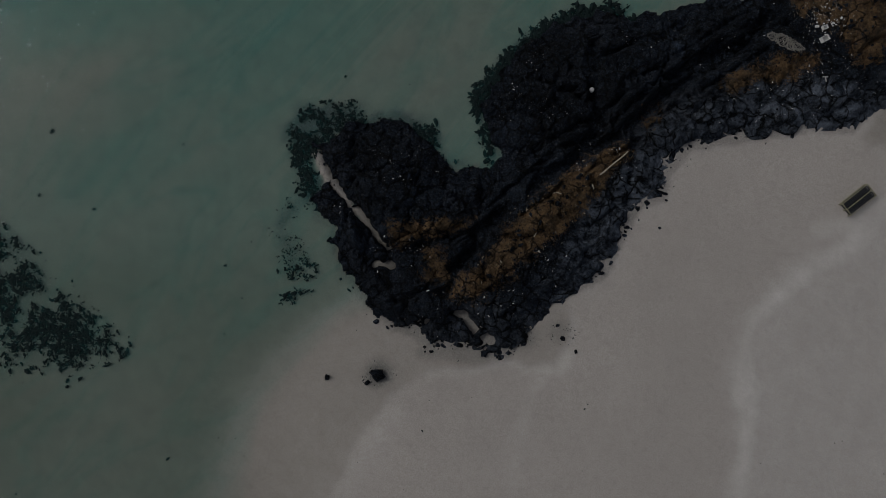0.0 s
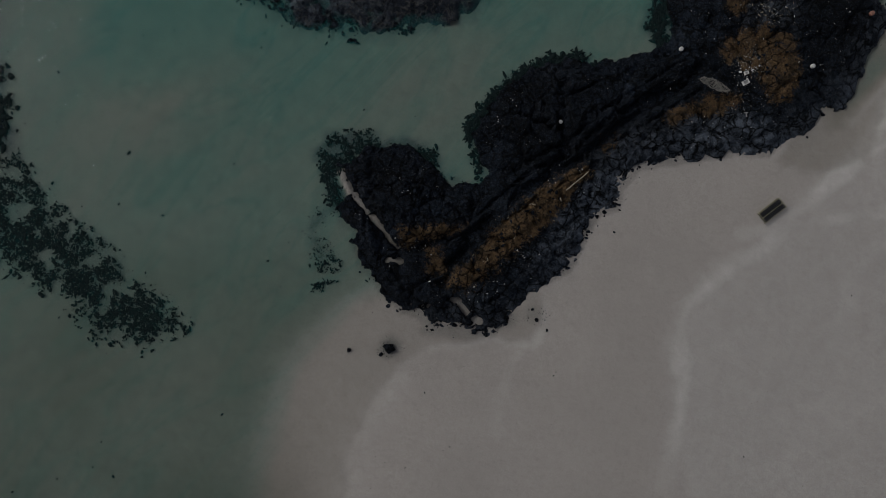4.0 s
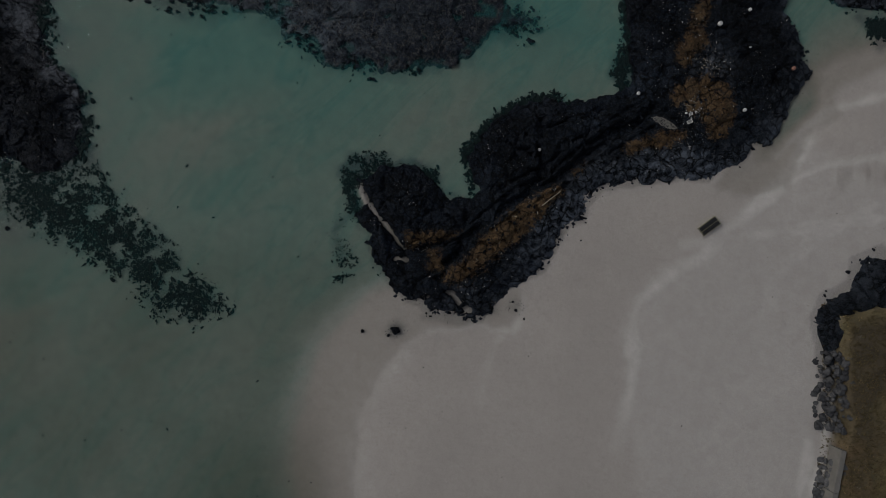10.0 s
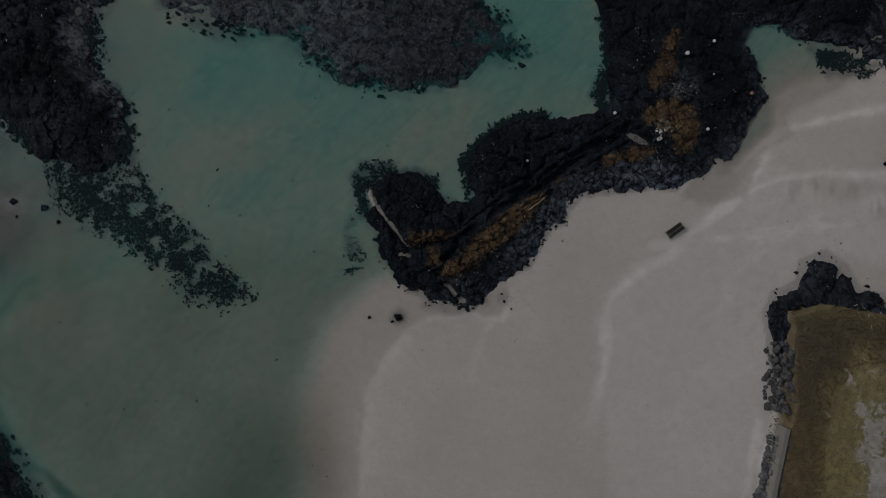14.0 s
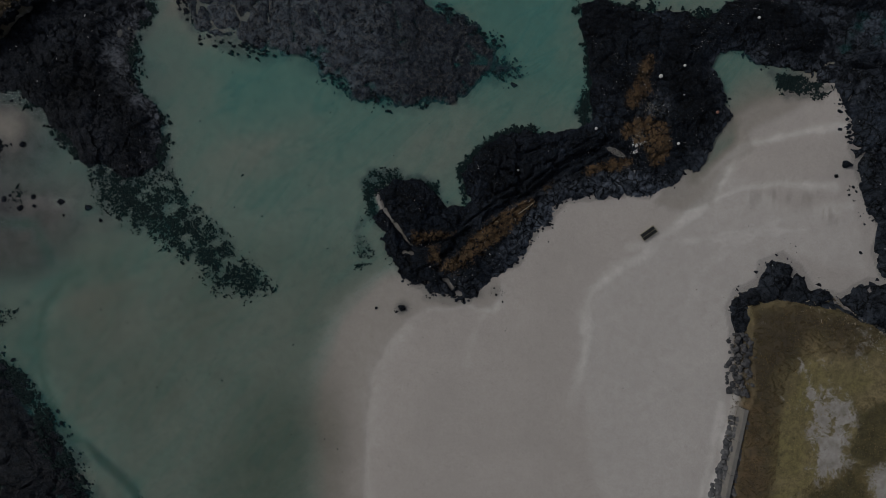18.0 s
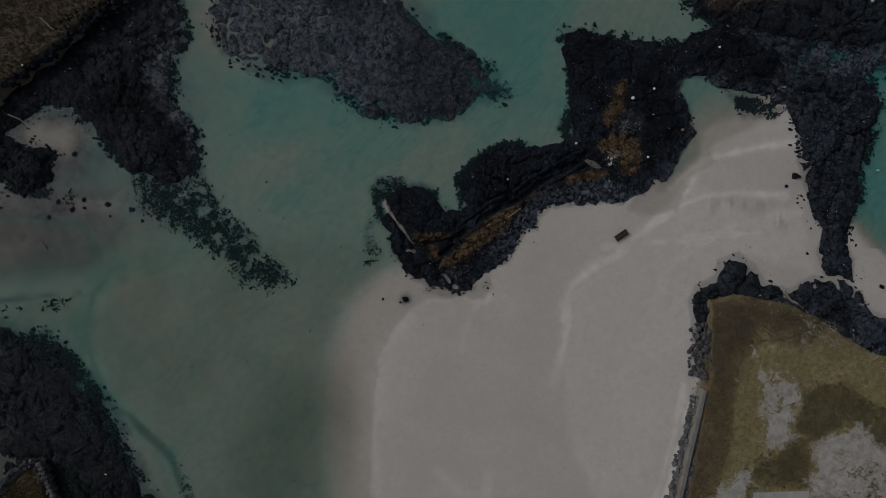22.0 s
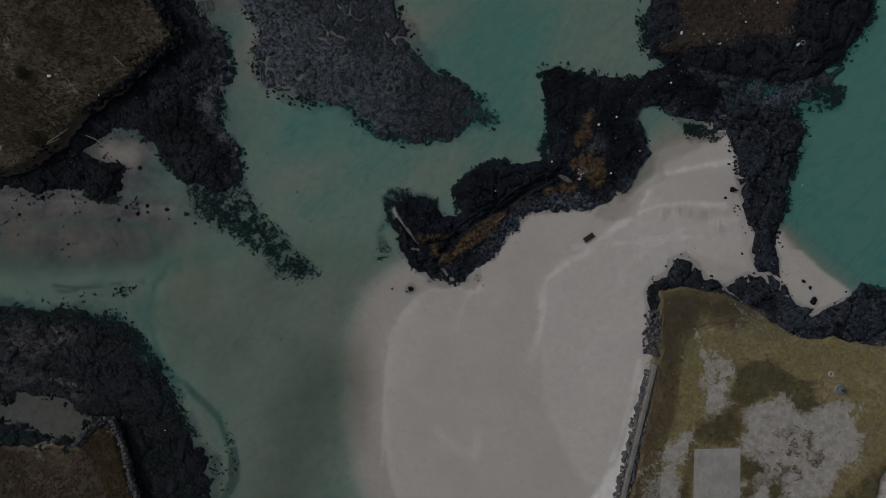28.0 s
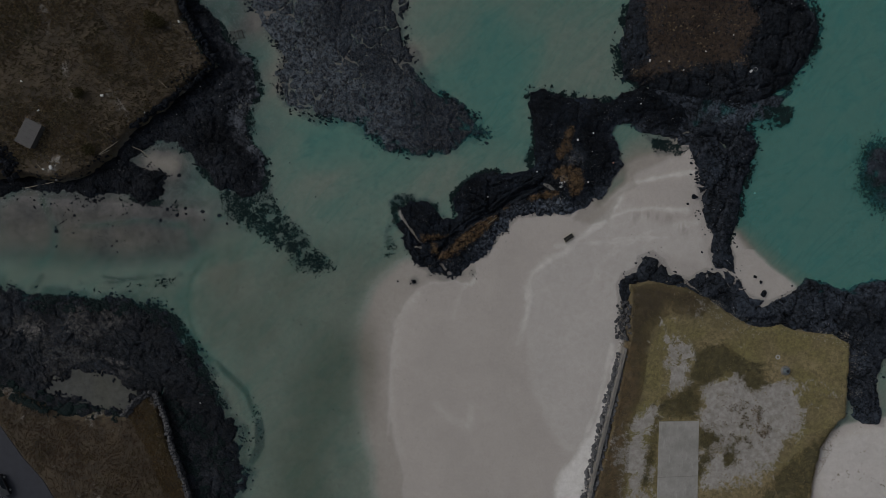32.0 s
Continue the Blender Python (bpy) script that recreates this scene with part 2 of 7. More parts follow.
def make_basalt(name, c1, c2, by_object=False, pale_colour=(0.060, 0.067, 0.082), crack=0.8, line=0.95, ochres=((0.195, 0.124, 0.064), (0.040, 0.030, 0.020), (0.28, 0.19, 0.105))):
    m = Mat(name, 0.85, 0.12)
    rnd = m.rand() if by_object else m.island()
    blotch = m.noise(0.4, 9, 0.72, 0.6)
    grain = m.noise(11, 8, 0.75)
    col = m.mix(m.ramp(blotch, 0.35, 0.68), c1, c2)
    col = m.mix(m.ramp(m.noise(0.14, 7, 0.68, 0.8), 0.42, 0.60), tuple(v * 0.8 for v in c1), col)
    col = m.mix(m.math("MULTIPLY", m.ramp(m.noise(0.2, 6, 0.6, 1.1), 0.52, 0.66), 0.6), col, (0.028, 0.031, 0.040))
    col = m.mix(m.math("MULTIPLY", rnd, 0.42), col, tuple(v * 0.5 for v in c1))
    # strong light and dark grain in the colour imitates tiny shadows on rough rock
    col = m.mix(m.math("MULTIPLY", m.ramp(grain, 0.50, 0.68), 0.8), col, tuple(min(1, v * 2.2) for v in c2))
    col = m.mix(m.math("MULTIPLY", m.ramp(m.noise(3.4, 9, 0.75), 0.55, 0.40), 0.75), col, tuple(v * 0.15 for v in c1))
    # pale specks: white flecks, and wet-rock highlights painted into the colour
    col = m.mix(m.math("MULTIPLY", m.ramp(m.noise(5.5, 5, 0.65), 0.61, 0.68), 0.8), col, (0.10, 0.106, 0.112))
    ochre = m.mix(m.ramp(m.noise(1.6, 8, 0.7), 0.35, 0.68), ochres[0], ochres[1])
    fine = m.cracks(1.0, 0.8, 1.3)
    joint = m.math("MULTIPLY", m.ramp(fine, 0.02, 0.075, 1.0, 0.0), m.ramp(m.noise(0.6, 3, 0.5), 0.40, 0.52))
    ochre = m.mix(m.math("MULTIPLY", m.ramp(m.noise(17, 6, 0.7), 0.6, 0.75), 0.5), ochre, ochres[2])
    mask = m.ramp(m.math("ADD", m.attr("lichen"), m.math("MULTIPLY", m.math("SUBTRACT", m.noise(1.5, 10, 0.82, 0.5), 0.5), 3.6)), 0.60, 0.84)
    ridge = m.math("ABSOLUTE", m.math("SUBTRACT", m.noise(0.55, 7, 0.68, 0.3), 0.5))
    vein = m.math("MULTIPLY", m.attr("vein"), m.ramp(ridge, 0.004, 0.016, 1.0, 0.0))
    pale = m.math("MULTIPLY", m.attr("pale"), m.ramp(m.noise(0.75, 9, 0.72, 1.6), 0.41, 0.60))
    col = m.mix(pale, col, pale_colour)
    col = m.mix(vein, col, (0.14, 0.137, 0.13))
    col = m.mix(mask, col, ochre)
    zone = m.noise(0.075, 4, 0.55, 0.6)
    col = m.mix(m.math("MULTIPLY", m.ramp(zone, 0.42, 0.64), 0.5), col, tuple(v * 0.4 for v in c1))
    joint = m.math("MULTIPLY", joint, m.ramp(mask, 0.0, 1.0, line, crack))
    m.colour(m.mix(joint, col, tuple(v * 0.2 for v in c1)))
    ropy = m.math("ABSOLUTE", m.math("SUBTRACT", m.noise(1.5, 2, 0.45, 3.5), 0.5))
    m.bump((m.noise(3.2, 10, 0.8, 0.6), 1.0, 0.42), (m.ramp(fine, 0.0, 0.09), 1.0, 0.14), (ropy, 0.7, 0.5), (m.cells(4.5), 0.6, 0.10), (grain, 1.0, 0.08))
    return m.m


GROUND = make_ground()
WATER = make_water()
BASALT = make_basalt("black_basalt", (0.0052, 0.0070, 0.0105), (0.040, 0.056, 0.086), pale_colour=(0.135, 0.157, 0.195))
BASALT_SLAB = make_basalt("cracked_basalt", (0.0052, 0.0070, 0.0105), (0.040, 0.056, 0.086), True, pale_colour=(0.135, 0.157, 0.195))
DULL_BROWN = ((0.105, 0.074, 0.053), (0.052, 0.040, 0.031), (0.145, 0.112, 0.085))
ISLAND_ROCK = make_basalt("island_basalt", (0.007, 0.009, 0.013), (0.048, 0.062, 0.086), ochres=DULL_BROWN, crack=0.15)
REEF_ROCK = make_basalt("reef_basalt", (0.014, 0.0178, 0.027), (0.051, 0.065, 0.096), pale_colour=(0.152, 0.180, 0.206), line=0.25)
POINT_ROCK = make_basalt("point_basalt", (0.0040, 0.0052, 0.0080), (0.030, 0.039, 0.058), pale_colour=(0.150, 0.164, 0.190), line=0.5)
PLATFORM_ROCK = make_basalt("platform_basalt", (0.0075, 0.0105, 0.016), (0.044, 0.058, 0.082), pale_colour=(0.19, 0.178, 0.166), line=0.4)


def make_weed():
    m = Mat("seaweed", 0.9, 0.1)
    c = m.mix(m.island(), (0.0045, 0.010, 0.0105), (0.009, 0.017, 0.017))
    m.colour(m.mix(m.ramp(m.noise(6, 6, 0.7), 0.5, 0.75), c, (0.015, 0.025, 0.024)))
    m.bump((m.noise(12, 7, 0.7), 0.9, 0.06))
    return m.m


def make_grass(name, a, b, c):
    m = Mat(name, 0.85, 0.15)
    col = m.mix(m.island(), a, b)
    m.colour(m.mix(m.ramp(m.noise(0.22, 6, 0.65), 0.42, 0.62), col, c))
    return m.m


WEED = make_weed()
CROWN = make_grass("dull_brown_grass", (0.105, 0.076, 0.055), (0.060, 0.046, 0.036), (0.088, 0.064, 0.047))
GRASS_BROWN = make_grass("dry_brown_grass", (0.180, 0.132, 0.082), (0.082, 0.064, 0.044), (0.112, 0.097, 0.058))
GRASS_OLIVE = make_grass("olive_grass", (0.235, 0.178, 0.080), (0.120, 0.094, 0.043), (0.26, 0.19, 0.09))
GRASS_DARK = make_grass("dark_green_grass", (0.092, 0.076, 0.035), (0.122, 0.093, 0.044), (0.068, 0.060, 0.028))
GRASS_RED = make_grass("russet_grass", (0.112, 0.072, 0.043), (0.060, 0.041, 0.028), (0.088, 0.060, 0.036))
REED = make_grass("brown_reed", (0.145, 0.108, 0.057), (0.066, 0.051, 0.030), (0.105, 0.086, 0.043))
TAN = make_grass("tan_scrub", (0.29, 0.225, 0.135), (0.16, 0.122, 0.072), (0.21, 0.17, 0.10))


def make_stone(name, c1, c2):
    m = Mat(name, 0.9, 0.2)
    col = m.mix(m.rand(), c1, c2)
    col = m.mix(m.math("MULTIPLY", m.ramp(m.noise(3.0, 8, 0.7), 0.4, 0.7), 0.6), col, tuple(v * 0.55 for v in c1))
    m.colour(m.mix(m.math("MULTIPLY", m.ramp(m.noise(14, 6, 0.7), 0.5, 0.7), 0.4), col, tuple(v * 1.3 for v in c2)))
    m.bump((m.noise(5, 9, 0.75), 0.9, 0.08))
    return m.m


STONE = make_stone("grey_stone", (0.032, 0.033, 0.037), (0.085, 0.085, 0.088))
RIPRAP_STONE = make_stone("pale_grey_stone", (0.050, 0.052, 0.058), (0.125, 0.125, 0.128))


def make_pad():
    """Old cast concrete: brushed streaks along its length, stains and a gritty surface."""
    m = Mat("pale_concrete", 0.95, 0.2)
    c = m.mix(m.ramp(m.noise(0.35, 7, 0.65), 0.35, 0.68), (0.27, 0.26, 0.243), (0.195, 0.188, 0.172))
    c = m.mix(m.math("MULTIPLY", m.ramp(m.noise(1.2, 6, 0.7, 0.4, (1.1, 0.2, 4)), 0.54, 0.70), 0.4), c, (0.36, 0.35, 0.335))
    c = m.mix(m.math("MULTIPLY", m.ramp(m.noise(2.4, 8, 0.75), 0.55, 0.75), 0.6), c, (0.14, 0.132, 0.115))
    m.colour(c)
    m.bump((m.noise(6, 8, 0.7), 0.5, 0.02))
    return m.m


PAD = make_pad()
CONCRETE = plain("weathered_concrete", (0.165, 0.157, 0.145), 0.95, 0.2, 0, 0.35, 0.7, 0.02)
ASPHALT = plain("asphalt", (0.034, 0.036, 0.045), 0.9, 0.3, 0, 0.25, 0.9, 0.02)
FOAM = plain("white_polystyrene", (0.52, 0.52, 0.51), 0.7, 0.3, 0, 0.2, 3.0, 0.01)
GREYFOAM = plain("dirty_polystyrene", (0.33, 0.33, 0.32), 0.8, 0.2, 0, 0.35, 3.0, 0.01)
DRIFT = plain("bleached_wood", (0.30, 0.26, 0.20), 0.9, 0.2, 0, 0.35, 5.0, 0.01)
ROPE = plain("faded_rope", (0.20, 0.19, 0.175), 0.9, 0.2, 0, 0.3, 5.0, 0.01)
BLACK = plain("black_rubber", (0.022, 0.024, 0.028), 0.6, 0.4, 0, 0.4, 4.0, 0.01)
FRAME = plain("weathered_yellow_frame", (0.27, 0.25, 0.17), 0.8, 0.3, 0, 0.4, 5.0, 0.01)
SHEET = plain("dull_roof_sheet", (0.042, 0.040, 0.041), 0.7, 0.4, 0, 0.3, 1.2, 0.02)
DARKWALL = plain("dark_hut_wall", (0.07, 0.065, 0.06), 0.9, 0.2, 0, 0.3, 2.0, 0.02)
BLUEGREY = plain("blue_grey_plastic", (0.10, 0.12, 0.13), 0.5, 0.4, 0, 0.3, 3.0, 0.01)
PINK = plain("faded_orange_plastic", (0.27, 0.13, 0.095), 0.6, 0.4, 0, 0.25, 3.0, 0.01)
PAINT = plain("black_car_paint", (0.012, 0.012, 0.014), 0.25, 0.6, 0, 0.2, 3.0, 0.002)
GLASS = plain("dark_car_glass", (0.02, 0.025, 0.03), 0.08, 0.6, 0, 0.1, 3.0, 0.001)
LAMP = plain("car_lamp", (0.5, 0.5, 0.5), 0.2, 0.6, 0, 0.1, 3.0, 0.001)

# ---------------------------------------------------------------- the plan, in metres
MAIN_ROCK = [(-8, 6.9), (-6.6, 7.7), (-4.7, 8.4), (-2.4, 8), (-0.3, 7.3), (0.5, 6), (3.1, 5.5), (3.4, 6.4), (2.7, 7.7), (2.2, 9.6), (3.3, 11.3), (4.8, 13), (6.9, 14.4), (10.5, 14.9), (12.4, 14.6), (15.3, 15.2), (17.2, 16.2), (18.4, 17.9), (17.9, 21.8), (16.4, 27.2), (15.6, 31), (17.7, 32.2), (21.6, 31.4), (27.2, 30.5), (31.6, 30.5), (34.2, 32.4), (37.4, 34.2), (45.8, 32.1), (46.7, 27.8), (45.3, 24.4), (41.9, 24.7), (38.6, 25), (34, 27.2), (32, 25.3), (33.8, 22.4), (34.7, 18.6), (33.8, 16.1), (30.8, 11.5), (29.3, 11.5), (28.3, 9.9), (26.7, 9.2), (25.5, 7.9), (22.8, 7.9), (20.2, 7.5), (17.3, 7.1), (15.4, 6.8), (14, 5.2), (13.8, 3.5), (12.3, 3.2), (11.1, 1.1)]
MAIN_ROCK_SOUTH = [(11.1, 1.1), (9.9, -1.2), (8, -2.1), (6.5, -3), (5.1, -4.5), (4.2, -6.1), (2.7, -5.9), (1.1, -5.8), (-0.9, -5.7), (-1.8, -4.7), (-3, -4.5), (-4.2, -3.3), (-5.2, -1.9), (-6.4, -0.7), (-6.9, 1), (-6.6, 1.9), (-7.8, 2.6), (-8, 3.6), (-7.1, 4.2), (-6.7, 5), (-7.7, 6)]
N_ISLAND = [(37.2, 57.2), (34.3, 52.6), (33, 47), (32.3, 41.5), (33.3, 36.1), (36.8, 33.9), (44.6, 32.3), (51.2, 31.7), (57.8, 31.3), (62.1, 33.1), (66.2, 36.3), (69.2, 40.9), (71, 45.4), (71, 49.8), (69.2, 52.4), (64.8, 54.8), (62.3, 59), (53.3, 61.6), (42.4, 60.8)]
N_ISLAND_GRASS = [(36.1, 56.3), (36.1, 49.8), (37.1, 43.4), (38, 39.2), (34.8, 35.5), (41.4, 36.2), (50, 37.9), (56.4, 39.4), (57, 44.9), (58.9, 48.2), (57.6, 51.4), (55, 56.6)]
EAST_ROCK = [(47.5, 26.7), (51.6, 28.1), (57.1, 28.5), (60, 26), (60.6, 22.7), (59.5, 18.3), (58.2, 14.3), (58.6, 11), (57.6, 7.6), (56.7, 4.8), (58, 2.2), (58.2, -0.6), (54.3, -0.3), (53, 2.9), (53.9, 5.7), (52, 8.9), (50.6, 12.1), (49.5, 15.3), (49.6, 18.6), (48.2, 21.8)]
SOUTHEAST_ROCK = [(35.4, -5), (36.3, -2.7), (39, -1.4), (39.3, 0.8), (42, 2.1), (44.3, 0.6), (46.2, -2), (49.5, -2.5), (52.7, -0.4), (57.1, -0.7), (59.4, -2.2), (61.3, -4.8), (65.3, -6.1), (69, -4.2), (72.6, -1.5), (76, -2), (79.4, -3.4), (83.6, -1.5), (91.2, 0.2), (97.9, 0.1), (99.1, -15.3), (89, -16), (87.4, -20.6), (88.8, -24.9), (89.7, -28.7), (85.8, -28.4), (82.8, -25.3), (81.5, -16.6), (77.9, -12.9), (72.4, -12.8), (66.8, -12.1), (62.4, -12.6), (58.4, -10.5), (53.3, -8.1), (47.6, -6.3), (40.4, -5.8), (39, -8.6), (38.3, -12), (36.7, -11), (36.2, -7.7)]
FIELD = [(37.3, -4.2), (42.5, -3.1), (49.1, -4.1), (53.6, -6.1), (58.2, -8.8), (63.2, -10.9), (67, -10), (71.4, -10.8), (78, -11.1), (81.6, -12.7), (81.5, -16.3), (81.8, -21.7), (81.7, -27.2), (79.3, -30.7), (77.4, -34.1), (76.6, -39.6), (76.3, -45.2), (75.9, -54), (31.8, -57.2), (33.2, -47.2), (35.5, -33.9), (37.2, -19.6), (37.9, -15.1), (37.6, -8.6)]
SEAWALL = [(37.8, -16.9), (36.6, -23.9), (35.1, -32.8), (33.8, -40.6), (32.9, -47.2), (31.7, -56.1)]
RIPRAP = [(37.1, -18.4), (35.8, -25.3), (34.4, -33.7), (33.2, -41), (32.2, -47.5), (30.9, -56.1)]
CORNER_OUTCROP = [(36.6, -8.2), (36.7, -11), (36.7, -13.7), (36.5, -15.4)]
SLAB = [(45.3, -30.6), (52.9, -29.9), (54.3, -53.3), (46.3, -53.9)]
SLAB_JOINT = [(45.8, -41.4), (53.5, -40.5)]
BARE_A = [(48.3, -15.7), (50.4, -15.3), (51.2, -18.5), (49.9, -23), (47.2, -25.6), (46.1, -25.4), (46.3, -22.1)]
BARE_B = [(52.7, -23), (58.9, -19.6), (64, -21.9), (68.9, -21.8), (73.4, -25.8), (72.5, -30.6), (69.4, -34.7), (65.5, -40.4), (60.8, -43.2), (54.4, -42.9), (53.6, -35.8), (52.8, -27.1)]
BARE_C = [(39.9, -30.8), (43.2, -27.3), (45.4, -27.7), (44.7, -33.2), (43.2, -38.8), (43.6, -47.5), (40, -50), (38.4, -36.9)]
WHITE_SAND = [(77.3, -33.5), (82.6, -30.3), (89.1, -28.4), (95.6, -27.7), (100.5, -32.9), (102.1, -52.7), (76.7, -54.6), (77.5, -43.4)]
REEF = [(-41.9, 51.7), (-40.1, 45.2), (-37.7, 40.1), (-34.3, 37.9), (-32.1, 33.9), (-33.5, 30.3), (-30.9, 25.5), (-27, 24.1), (-23, 23.3), (-18.1, 24.2), (-15.1, 21.1), (-10.5, 18.5), (-3.8, 17.4), (0.5, 19.1), (4.7, 21.4), (8.3, 22.3), (5.1, 25.9), (0.9, 28.4), (-2.5, 30.3), (-5.6, 34.5), (-8.7, 38.7), (-9.9, 43), (-9.8, 47.4), (-12, 53.8)]
WEST_ROCK = [(-51.9, 44.1), (-46.9, 42.3), (-43.7, 37.1), (-38.2, 33.1), (-36.7, 27.7), (-38.9, 22.6), (-37.4, 17.2), (-34.4, 14.1), (-34.4, 8.6), (-37.8, 6.9), (-42.8, 8), (-47.5, 12.6), (-51.1, 15.9), (-55, 16.5), (-58.1, 14.7), (-60.7, 12.2), (-53.8, 10.2), (-54.1, 6.6), (-57.9, 3.5), (-60.8, 5.6), (-64.1, 5.9), (-69, 4.2), (-74.6, 5.1), (-80.6, 5.2), (-85.5, 3.8), (-93.2, 3.5), (-93.5, 8.1), (-81.4, 8.1), (-74.7, 7.5), (-69.3, 9.2), (-65.2, 12.9), (-61.2, 19.1), (-55, 24.4), (-48.8, 30.3), (-45.8, 32), (-49.5, 37.7), (-53.1, 41.9)]
WEST_HEADLAND = [(-96.9, 47.7), (-53.6, 50.8), (-51.8, 41.2), (-49, 37.1), (-45.2, 31.7), (-48.5, 28.7), (-54, 23.1), (-60.2, 17.7), (-64.1, 12.4), (-68.2, 8.9), (-73.5, 7), (-80.1, 7.6), (-94, 5.2)]
WEST_WALL = [(-53.7, 49.7), (-52.3, 41.8), (-49.4, 37.1), (-45.7, 31.8), (-49, 28.9), (-54.6, 23.7), (-60.8, 18.8)]
SOUTHWEST_ROCK = [(-91.9, -16), (-84.3, -14.1), (-79.8, -15.1), (-73.2, -14.6), (-66.6, -14.7), (-58.9, -14.7), (-53.3, -15.4), (-50.4, -17.9), (-48.4, -21.7), (-45, -23.8), (-43, -27.9), (-40.5, -32.1), (-38.6, -36.4), (-35.8, -38.4), (-34.9, -41.7), (-36.3, -44.2), (-33.6, -47.1), (-34.2, -50.5), (-37.3, -54.6), (-43.3, -63.4), (-88.5, -66.7)]
SOUTHWEST_HEADLAND = [(-89.7, -33.3), (-82.1, -32.9), (-79.9, -33.6), (-75.4, -35.1), (-69.7, -38.1), (-64.3, -37.4), (-57.9, -37.3), (-56.3, -34.6), (-52.8, -32), (-50.4, -36.9), (-48.2, -43.4), (-45.4, -48.6), (-43.4, -54), (-41.7, -62.6), (-87.5, -66)]
SOUTHWEST_WALL = [(-57.3, -37.2), (-55.2, -34.2), (-52.6, -32.3), (-50.3, -36.9), (-48.2, -43.4), (-45.8, -48.7), (-43.9, -54), (-41.8, -62.1)]
ROAD = [(-89.8, -31.6), (-81.5, -40.9), (-76.8, -46.6), (-72.7, -50.6), (-69.7, -54.8), (-64.6, -64.3), (-87.5, -66)]
EAST_REEF = [(82, 27.8), (89.6, 29.7), (96.9, 22.2), (93.7, 13.1), (87.5, 11.3), (83.1, 13.2), (80.3, 17.7), (79.6, 20.9), (80.5, 25.2)]
WEED_BED = [(-42.4, 7), (-37.4, 7.3), (-33, 7.1), (-29.1, 2.7), (-25.8, -0.1), (-21.7, -3.7), (-19.7, -5.4), (-23.1, -7), (-26.5, -6.4), (-30, -2.9), (-34.7, -0.3), (-38.1, 1), (-41.6, 3.6)]
WEED_A = [(-9.7, 8.1), (-8.4, 9.5), (-5.7, 9.8), (-4.7, 8.9), (-2.2, 8.7), (-0.4, 8.1), (-0.2, 7.1), (-1, 6), (-2.9, 7.1), (-5, 7.6), (-7, 7), (-7.9, 5.5), (-7.5, 3.7), (-8.5, 3.6), (-9.3, 5.5)]
WEED_B = [(1.7, 10.3), (3.4, 12.3), (4.9, 14.2), (7.7, 15.4), (12.7, 14.9), (9.8, 13.8), (6.5, 12.6), (4.3, 10.3), (3.4, 8), (2.9, 5.8), (2.1, 8.5)]
WEED_C = [(-10.5, -0.9), (-8.9, 0.2), (-7.7, -0.5), (-6.8, -1.2), (-7.8, -2.4), (-9.9, -3)]
WEED_D = [(39.9, 24.1), (44.4, 23.8), (47.6, 22.7), (45.7, 20.8), (41.3, 20.7)]
WEED_E = [(17.1, 28.5), (19.2, 22.2), (18.7, 17.8), (17.4, 15.9), (16, 17.7), (16.9, 22), (16.1, 28.5)]
WEED_F = [(57.1, 31.4), (67.6, 32.2), (67.2, 29.4), (64.1, 27.3), (59.6, 27.7)]
WEED_G = [(-60.6, 5.6), (-52.8, 5.1), (-47.7, 4.4), (-49.3, 2.8), (-55.9, 2.7), (-62.1, 3.3)]
BEACH = [(-3.6, -7.9), (-6.4, -12), (-7.5, -17.6), (-7.3, -23.1), (-7, -29.8), (-5.8, -36.4), (-3.8, -40.7), (-1.5, -51.6), (-0.3, -60.5), (36.1, -57.8), (38.5, -15.3), (37.6, -4.3), (55.1, -0.8), (50.8, 12.1), (49.2, 21.4), (43.6, 19.1), (38.8, 16.8), (35.8, 12.1), (31.6, 9.4), (24.5, 8), (14.1, 6.7), (10.8, -0.8), (5.7, -6.1)]
BEACH_E = [(57.9, 6), (62.7, 0.8), (69.1, -3.7), (65.5, -6.5), (59.6, -2.7), (56.6, 0.4)]
BASIN = [(-17.5, -24), (-21.3, -33.2), (-22.7, -44.4), (-22.5, -62.3)]
CHANNEL = [(-43.5, -4.9), (-44.9, -5.6), (-47.6, -9.6), (-48.1, -13.8), (-47.2, -18.2), (-45.6, -21.5), (-43.6, -24.5), (-39.6, -27.4), (-36.5, -29.8), (-34.4, -32.6), (-33.2, -35.1)]
STREAM = [(-84.9, -10.4), (-79.8, -9), (-75.4, -7.6), (-70.1, -8.7), (-64.8, -9.2), (-59.6, -9.2), (-53.6, -8.6), (-48.5, -7.1), (-43.5, -4.9), (-36, -2.5)]
BAR = [(-37.4, -6.3), (-41, -7.3), (-44.7, -8.7), (-46.3, -11), (-46.6, -14.1), (-45.9, -18.1), (-44.4, -21.6)]
POOL = [(-73.6, -33.5), (-68.9, -29.2), (-62.2, -29.9), (-57.4, -32.3), (-57.9, -35.9), (-62.8, -36.9), (-69.7, -34.3)]
LAGOON = [(-30.8, 21.7), (-24.7, 13.3), (-15.9, 15.1), (-2.7, 16.6), (7.2, 17.9), (16, 19.6), (15.4, 27.3), (17.6, 43), (5.1, 46.5), (0.4, 35.1)]
RAVINE_A = [(-3.2, 0.1), (-0.8, 0.9), (2, 1.5), (3.5, 2.6), (7.4, 5.6), (10.8, 7.4), (13.6, 9.9), (19.4, 13.5)]
RAVINE_B = [(0.1, -2.2), (0.6, -0.8), (2.1, 0.7), (3.5, 2.6)]
